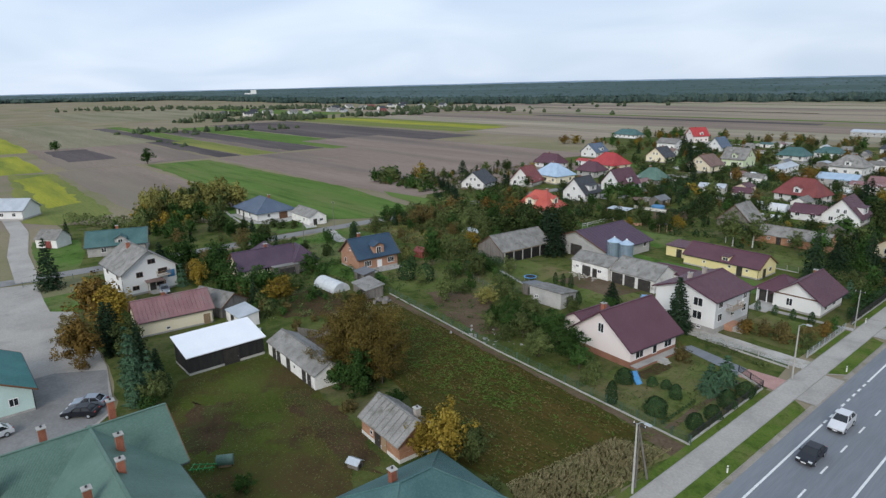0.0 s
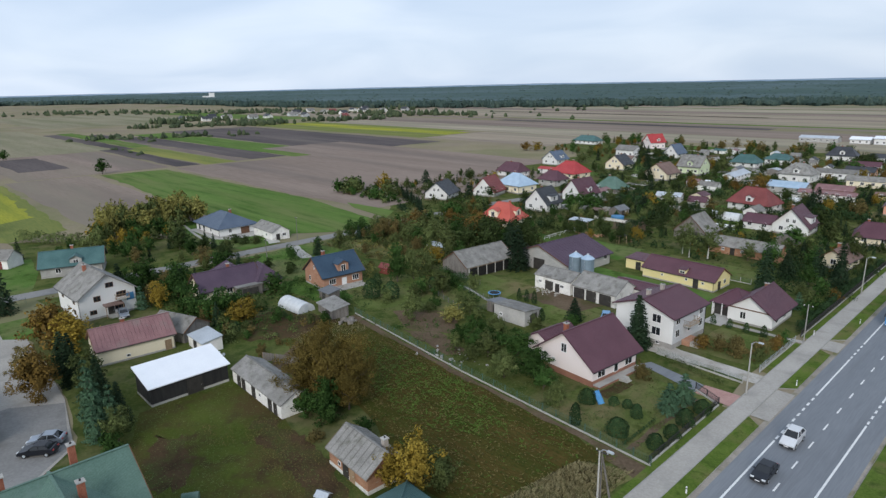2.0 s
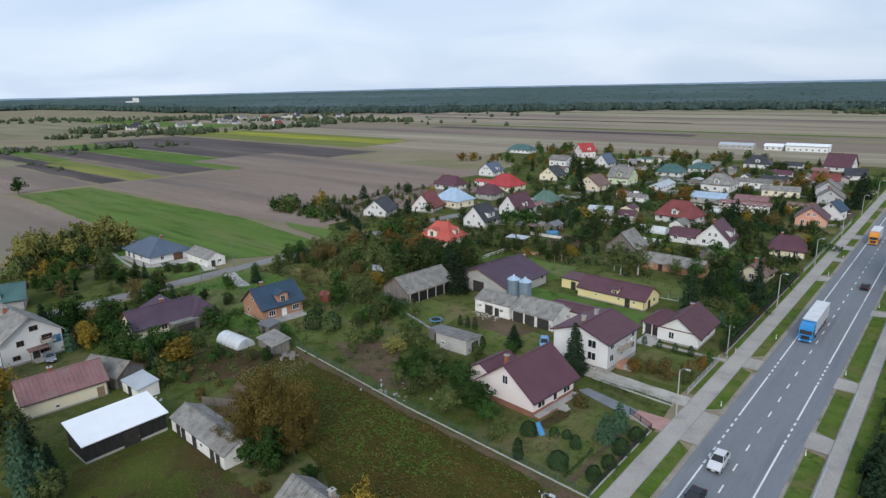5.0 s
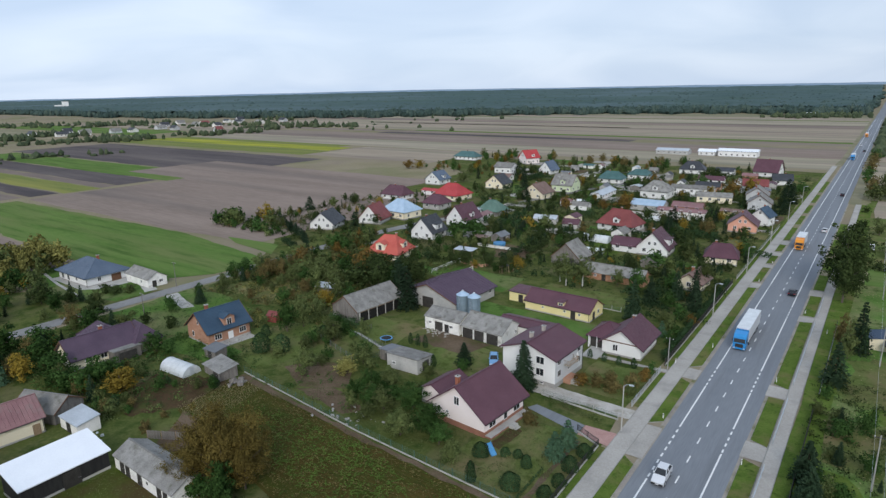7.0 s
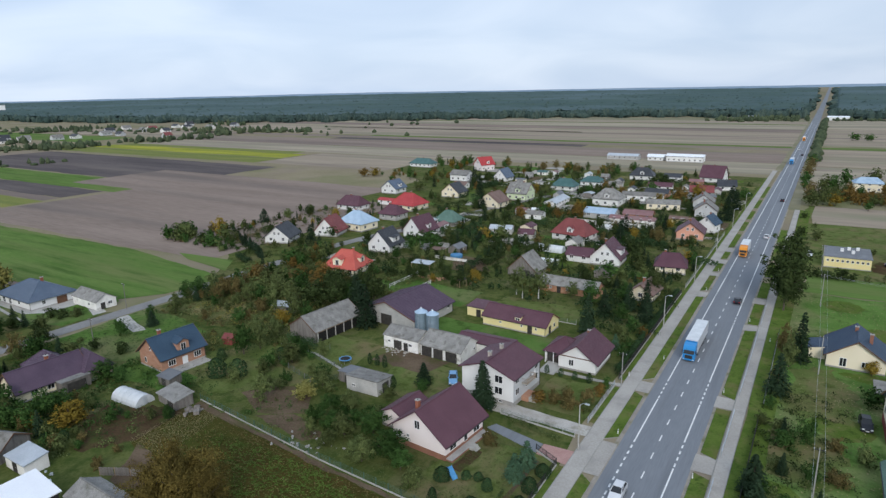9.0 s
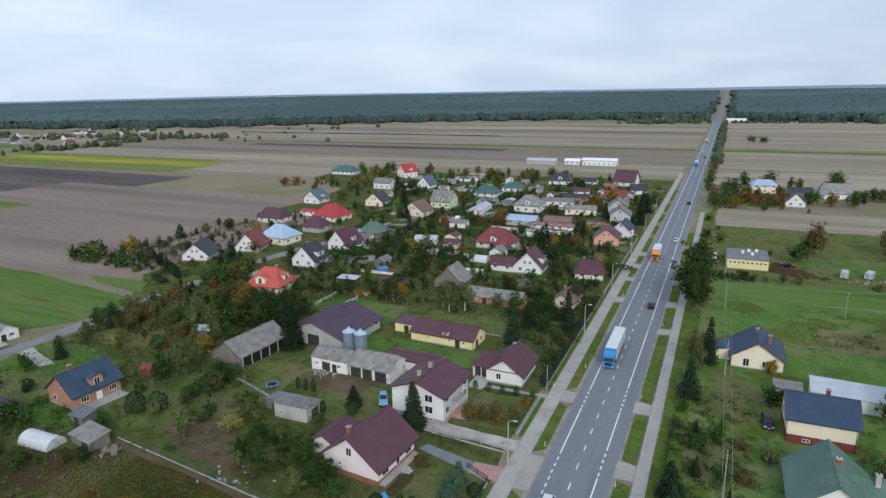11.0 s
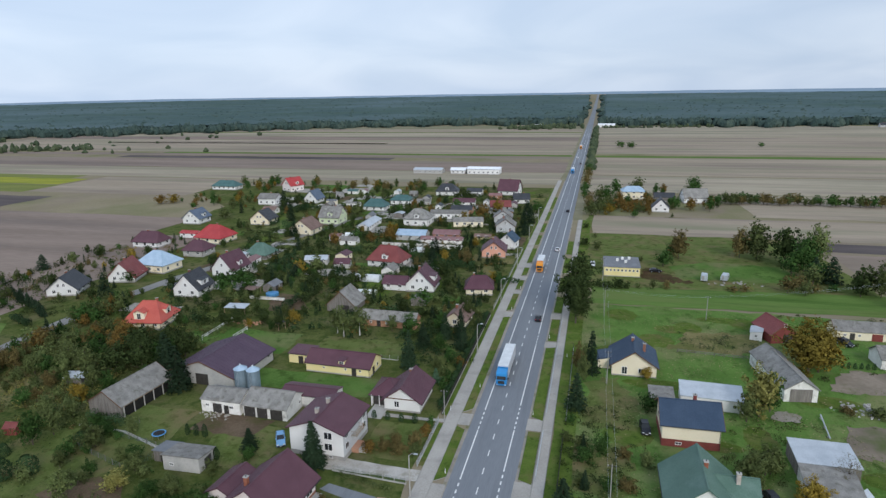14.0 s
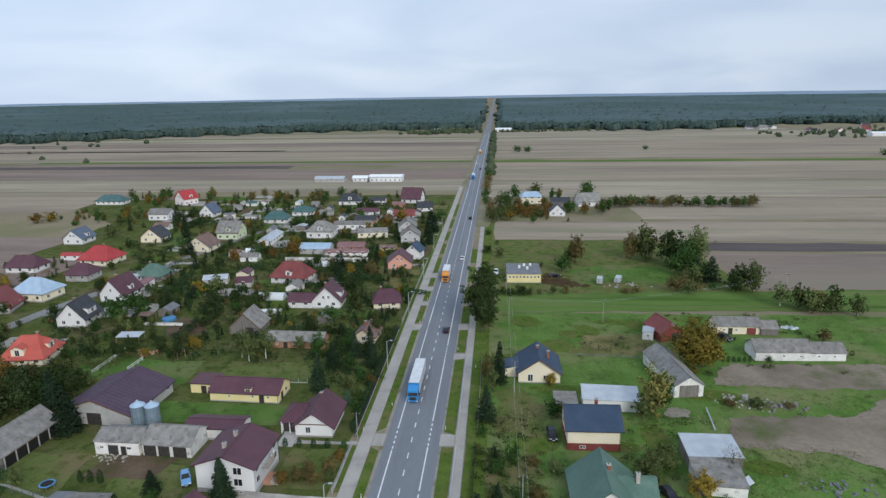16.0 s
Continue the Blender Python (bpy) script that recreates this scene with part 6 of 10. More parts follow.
# ---------------------------------------------------------------- plants
def cards(points, normals, size, rnd, squash=1.0, tilt=0.42):
    """Small bent leaf clumps, each two triangles, facing roughly along the normals. Gives the corners and the soft normals."""
    n = len(points)
    out = normals / (np.linalg.norm(normals, axis=1)[:, None] + 1e-9)
    nr = out + rnd.normal(0, tilt, (n, 3))
    nr /= np.linalg.norm(nr, axis=1)[:, None] + 1e-9
    nr = np.where(((nr * out).sum(1) < 0)[:, None], -nr, nr)
    ref = rnd.normal(0, 1, (n, 3))
    u = np.cross(nr, ref)
    u /= np.linalg.norm(u, axis=1)[:, None] + 1e-9
    w = np.cross(nr, u)
    s = size * rnd.uniform(0.6, 1.3, n)[:, None]
    v = np.empty((n, 4, 3))
    v[:, 0] = points - u * s * 0.5
    v[:, 1] = points - w * s * 0.38 * squash + nr * s * 0.1
    v[:, 2] = points + u * s * 0.5
    v[:, 3] = points + w * s * 0.38 * squash + nr * s * 0.1
    soft = 0.55 * out + 0.65 * nr + np.array([0, 0, 0.15])
    soft /= np.linalg.norm(soft, axis=1)[:, None] + 1e-9
    return v.reshape(-1, 3), np.repeat(soft, 4, axis=0)


def card_mesh(name, made, mat):
    verts, soft = made
    me = bpy.data.meshes.new(name)
    n = len(verts) // 4
    me.from_pydata(verts.tolist(), [], np.arange(4 * n).reshape(n, 4).tolist())
    me.materials.append(mat)
    me.shade_smooth()
    me.update()
    me.normals_split_custom_set_from_vertices(soft.tolist())
    return me


def boughs(h, w, base, limbs, seed):
    """The limbs of a broadleaf tree: where each leaves the trunk and where it ends, on an uneven outline."""
    rnd = np.random.RandomState(seed + 500)
    mid, half = base + (h - base) * 0.46, (h - base) * 0.5
    out = []
    lean = rnd.uniform(-0.06, 0.06, 2) * w
    for i in range(limbs):
        zz = 1 - 1.7 * (i + rnd.uniform(0.1, 0.9)) / limbs
        a = i * 2.399963 + rnd.uniform(-0.7, 0.7)
        q = math.sqrt(max(0.04, 1 - zz * zz))
        far = rnd.uniform(0.62, 1.0) if rnd.uniform() < 0.75 else rnd.uniform(0.95, 1.18)
        far *= 0.84
        tip = np.array([math.cos(a) * q * w / 2 * far + lean[0], math.sin(a) * q * w / 2 * far + lean[1], mid + zz * half * min(1.05, far + 0.08)])
        start = np.array([0, 0, max(0.25 * base, tip[2] - 0.55 * math.hypot(tip[0], tip[1]) - 0.08 * h)])
        out.append((start, tip))
    return out


def lobed_crown(h, w, base, lobes, count, size, seed, core=0.74):
    """Sprays of leaves along the limbs, thick at their ends, with gaps between them and loose leaves outside."""
    rnd = np.random.RandomState(seed)
    mid, half = base + (h - base) * 0.46, (h - base) * 0.5
    cs, rs = [], []
    for start, tip in boughs(h, w, base, lobes, seed):
        for k in range(5):
            t = (0.5, 0.72, 0.9, 0.95, 1.0)[k] + rnd.uniform(-0.06, 0.06)
            c = start + (tip - start) * t + rnd.normal(0, 0.055 * w, 3) * (1, 1, 0.8) * (0.4 + t)
            r = w * rnd.uniform(0.055, 0.12) * (1.15 if k < 2 else 0.9) * (20 / lobes) ** 0.3
            cs.append(c), rs.append((r, r, r * rnd.uniform(0.55, 0.95)))
    cs, rs = np.array(cs), np.array(rs)
    which = rnd.choice(len(cs), count, p=rs[:, 0] ** 2 / (rs[:, 0] ** 2).sum())
    d = rnd.normal(0, 1, (count, 3))
    d /= np.linalg.norm(d, axis=1)[:, None]
    pts = cs[which] + d * rs[which] * (rnd.uniform(0.45, 1.05, count) + rnd.exponential(0.16, count))[:, None]
    pts[:, 2] = np.maximum(pts[:, 2], 0.12 + rnd.uniform(0, 0.5, count) * base)
    away = (pts - np.array([0, 0, mid])) / np.array([w / 2, w / 2, half])
    v, soft = cards(pts, d * 0.8 + away * 0.5 + np.array([0, 0, 0.3]), size, rnd, 1.0, 0.6)
    if core:
        n = count // 6
        d = rnd.normal(0, 1, (n, 3))
        d /= np.linalg.norm(d, axis=1)[:, None]
        deep = np.array([0, 0, mid]) + d * np.array([w * 0.36, w * 0.36, half * 0.74]) * rnd.uniform(0.3, 1.0, n)[:, None] * core
        v2, soft2 = cards(deep, d + np.array([0, 0, 0.2]), size * 1.8, rnd)
        v, soft = np.vstack([v, v2]), np.vstack([soft, soft2])
    v[:, :2] *= w / 2 / np.percentile(np.hypot(v[:, 0], v[:, 1]), 96)
    v[:, 2] *= h / np.percentile(v[:, 2], 99)
    return v, soft


def spruce_crown(h, w, count, size, seed, base=0.06):
    """Drooping whorls of branches that get shorter to the top."""
    rnd = np.random.RandomState(seed)
    pts, nrm = [], []
    whorls = max(9, int(h * 1.9))
    for i in range(whorls):
        t = (i + rnd.uniform(-0.2, 0.2)) / whorls
        z = h * (base + (1 - base) * t)
        rad = w / 2 * (1 - t) ** 0.85 + 0.08
        arms = max(4, int(9 * (1 - t) + 4))
        per = max(3, int(count / whorls / arms * (1.7 - 1.4 * t)))
        for j in range(arms):
            a = 2 * math.pi * (j + rnd.uniform(-0.3, 0.3)) / arms + i
            s = rnd.uniform(0.12, 1.0, per) ** 0.7
            ln = rad * rnd.uniform(0.75, 1.12)
            x, y = np.cos(a) * ln * s, np.sin(a) * ln * s
            zz = z - 0.28 * ln * s + rnd.normal(0, 0.05 * h / 8, per)
            pts.append(np.stack([x + rnd.normal(0, 0.10 * rad, per), y + rnd.normal(0, 0.10 * rad, per), zz], 1))
            nrm.append(np.tile([math.cos(a) * 0.5, math.sin(a) * 0.5, 0.9], (per, 1)))
    return cards(np.vstack(pts), np.vstack(nrm), size, rnd, 0.8)


def column_crown(h, w, count, size, seed):
    """A dense clipped or naturally narrow evergreen."""
    rnd = np.random.RandomState(seed)
    t = rnd.uniform(0, 1, count)
    a = rnd.uniform(0, 2 * math.pi, count)
    prof = w / 2 * np.sqrt(np.clip(1 - (t * 1.02) ** 2.2, 0.01, 1)) * (0.75 + 0.3 * np.minimum(1, t * 5))
    r = prof * rnd.uniform(0.8, 1.06, count) * (1 + 0.12 * np.sin(3 * a + 5 * t))
    pts = np.stack([np.cos(a) * r, np.sin(a) * r, 0.03 * h + t * h * 0.97], 1)
    nrm = np.stack([np.cos(a), np.sin(a), np.full(count, 0.5)], 1)
    return cards(pts, nrm, size, rnd)


def trunk(h, r, seed, paths=()):
    rnd = random.Random(seed)
    b = Build()
    p, rad = Vector((0, 0, -0.1)), r
    for i in range(4):
        q = Vector((rnd.uniform(-0.1, 0.1) * h * 0.1 * i, rnd.uniform(-0.1, 0.1) * h * 0.1 * i, h * (i + 1) / 4))
        b.tube(p, q, rad, rad * 0.72, 7)
        p, rad = q, rad * 0.72
    for start, tip in paths:
        start, tip = Vector(start), Vector(tip)
        bend = start.lerp(tip, 0.5) + Vector((rnd.uniform(-0.03, 0.03) * h, rnd.uniform(-0.03, 0.03) * h, -0.02 * h))
        b.tube(start, bend, r * 0.36, r * 0.2, 5).tube(bend, start.lerp(tip, 0.97), r * 0.2, r * 0.06, 4)
    return b


KINDS = {  # kind: height, width, maker (seed, share of leaves, leaf size), leaf, label
    "big": (12.0, 9.0, lambda s, k, z: lobed_crown(12, 9, 0.3, 26, int(9000 * k), 0.27 * z, s, 0.6), "leaf_bronze", "tall broadleaf tree with thinning brown-green leaves"),
    "roadside": (17.0, 11.0, lambda s, k, z: lobed_crown(17, 11, 2.0, 34, int(8000 * k), 0.50 * z, s), "leaf_dark", "tall dark green tree beside the road"),
    "green": (7.0, 6.0, lambda s, k, z: lobed_crown(7, 6, 0.4, 20, int(2300 * k), 0.40 * z, s), "leaf_green", "green broadleaf tree in a garden"),
    "olive": (7.0, 6.0, lambda s, k, z: lobed_crown(7, 6, 0.4, 18, int(2200 * k), 0.40 * z, s), "leaf_olive", "olive-green fruit tree in a garden"),
    "autumn": (7.0, 6.5, lambda s, k, z: lobed_crown(7, 6.5, 0.4, 22, int(2600 * k), 0.40 * z, s), "leaf_autumn", "rust-coloured autumn tree in a garden"),
    "yellow": (6.0, 5.5, lambda s, k, z: lobed_crown(6, 5.5, 0.3, 20, int(2500 * k), 0.35 * z, s), "leaf_yellow", "yellow autumn tree in a garden"),
    "brown": (8.0, 6.5, lambda s, k, z: lobed_crown(8, 6.5, 0.6, 22, int(2600 * k), 0.38 * z, s, 0.62), "leaf_brown", "brown-leaved thinning tree on grass"),
    "spruce": (9.0, 4.0, lambda s, k, z: spruce_crown(9, 4.2, int(3400 * k), 0.42 * z, s), "needle", "dark green spruce tree"),
    "blue_spruce": (5.0, 3.8, lambda s, k, z: spruce_crown(5, 3.8, int(2400 * k), 0.34 * z, s), "needle_blue", "dense blue-grey spruce tree"),
    "thuja": (3.0, 1.5, lambda s, k, z: column_crown(3, 1.5, int(1000 * k), 0.22 * z, s), "thuja", "narrow clipped green thuja"),
    "ball": (2.4, 2.4, lambda s, k, z: column_crown(2.4, 2.5, int(1200 * k), 0.24 * z, s), "thuja", "rounded dark green evergreen shrub"),
    "bush": (3.5, 3.8, lambda s, k, z: lobed_crown(3.5, 3.8, 0.0, 12, int(800 * k), 0.34 * z, s), "leaf_green", "leafy green garden bush"),
    "olive_bush": (3.0, 3.4, lambda s, k, z: lobed_crown(3, 3.4, 0.0, 11, int(760 * k), 0.32 * z, s), "leaf_olive", "olive-green bush in a garden"),
    "brown_bush": (2.6, 3.4, lambda s, k, z: lobed_crown(2.6, 3.4, 0.0, 11, int(760 * k), 0.30 * z, s), "leaf_brown", "brown shrub with autumn leaves"),
    "rust_bush": (2.6, 3.2, lambda s, k, z: lobed_crown(2.6, 3.2, 0.0, 11, int(760 * k), 0.30 * z, s), "leaf_autumn", "rust-red shrub with autumn leaves"),
    "birch": (9.0, 5.0, lambda s, k, z: lobed_crown(9, 5, 1.0, 20, int(1900 * k), 0.36 * z, s, 0.6), "leaf_olive", "slim birch with thinning leaves"),
    "willow": (8.0, 5.6, lambda s, k, z: lobed_crown(8, 5.6, 0.3, 24, int(2800 * k), 0.40 * z, s), "leaf_willow", "dense yellow-olive young tree in a grove"),
}
for kind, leaf, text in (("green", "leaf_green", "tall green broadleaf tree"), ("olive", "leaf_olive", "tall olive-green broadleaf tree beside fields"), ("brown", "leaf_brown", "tall tree with thinning brown leaves"), ("autumn", "leaf_ochre", "wide round tree with ochre autumn leaves"), ("yellow", "leaf_willow", "tall yellow-green broadleaf tree on grass")):
    KINDS["large_" + kind] = (13.0, 11.0, lambda s, k, z: lobed_crown(13, 11, 0.6, 40, int(8200 * k), 0.44 * z, s, 0.95), leaf, text)
KINDS["dark_green"] = (7.0, 6.0, lambda s, k, z: lobed_crown(7, 6, 0.4, 20, int(2500 * k), 0.38 * z, s), "leaf_dark", "dark green broadleaf tree in a garden")
KINDS["dark_bush"] = (3.5, 3.8, lambda s, k, z: lobed_crown(3.5, 3.8, 0.0, 12, int(1000 * k), 0.34 * z, s), "leaf_dark", "dense dark green garden bush")
KINDS["bare"] = (6.0, 5.0, lambda s, k, z: lobed_crown(6, 5, 0.8, 20, int(1500 * k), 0.13 * z, s, 0), "leaf_brown", "leafless tree with fine dark twigs")
PROTO = {}
SHARES = ((1.6, 0.74), (0.66, 0.98), (0.2, 1.55))  # leaves and leaf size for near, middle and far plants
BACK_GARDENS = {}  # plants too far and too many to tell apart: their poses by kind
SHRUBS = ("thuja", "ball", "bush", "dark_bush", "olive_bush", "brown_bush", "rust_bush")


def plant(kind, x, y, h=None, w=None, label=""):
    """A plant of a kind, with one of three crowns, scaled to its height and width. Shrubs and far trees are one mesh, nearer trees a trunk and a crown."""
    if h and h > 10 and "large_" + kind in KINDS:
        kind = "large_" + kind
    h0, w0, maker, leaf, text = KINDS[kind]
    h, w = h or h0 * R.uniform(0.8, 1.15), w or w0 * R.uniform(0.85, 1.15)
    which, far = R.randrange(3), math.hypot(x - 18, y)
    lod = 0 if far < 112 else 1 if far < 190 else 2
    scale = Matrix.Diagonal((w / w0, w / w0, h / h0, 1))
    m = Matrix.Translation((x, y, 0.02)) @ Matrix.Rotation(R.uniform(0, 6.28), 4, "Z")
    key = (kind, which, lod)
    if y > (215 if kind in SHRUBS else 258) and not -40 > x + 320:
        BACK_GARDENS.setdefault((kind, which), []).append(m @ scale)
        return None
    if key in PROTO:
        ob = PROTO[key]
        return copy_thing(ob, m @ scale @ Matrix.Diagonal((*ob.scale, 1)).inverted())
    shrub = kind in SHRUBS
    name = "thuja" if kind == "thuja" else "shrub" if shrub else "spruce" if "spruce" in kind else "fruit_tree" if kind in ("olive", "brown") else "tree"
    seed = which * 31 + len(kind)
    k, z = SHARES[lod]
    leaves = card_mesh("crown", maker(seed, k, z), M[leaf])
    bark = M["birch_bark" if kind == "birch" else "bark"]
    paths = () if "spruce" in kind or kind == "birch" or shrub else boughs(h0, w0, 0.06 * h0, 22 if lod == 0 else 10, seed)
    if shrub:
        ob = tagged(new(name, leaves), text, name.replace("_", " "), "garden shrubs")
        ob.matrix_basis = m @ scale
    elif lod == 2:
        ob = tagged(new(name, trunk(h0 * 0.8, 0.015 * h0 + 0.04, which).mesh("trunk", bark)), text, name.replace("_", " "), "village trees")
        ob.matrix_basis = m @ scale
        part("crown", leaves, None, ob)
    else:
        ob = thing(name, m @ scale, text, name.replace("_", " "), group="village trees")
        part("trunk", trunk(h0 * 0.8, 0.015 * h0 + 0.04, which, paths=paths), bark, ob)
        part("crown", leaves, None, ob)
    PROTO[key] = ob
    return ob


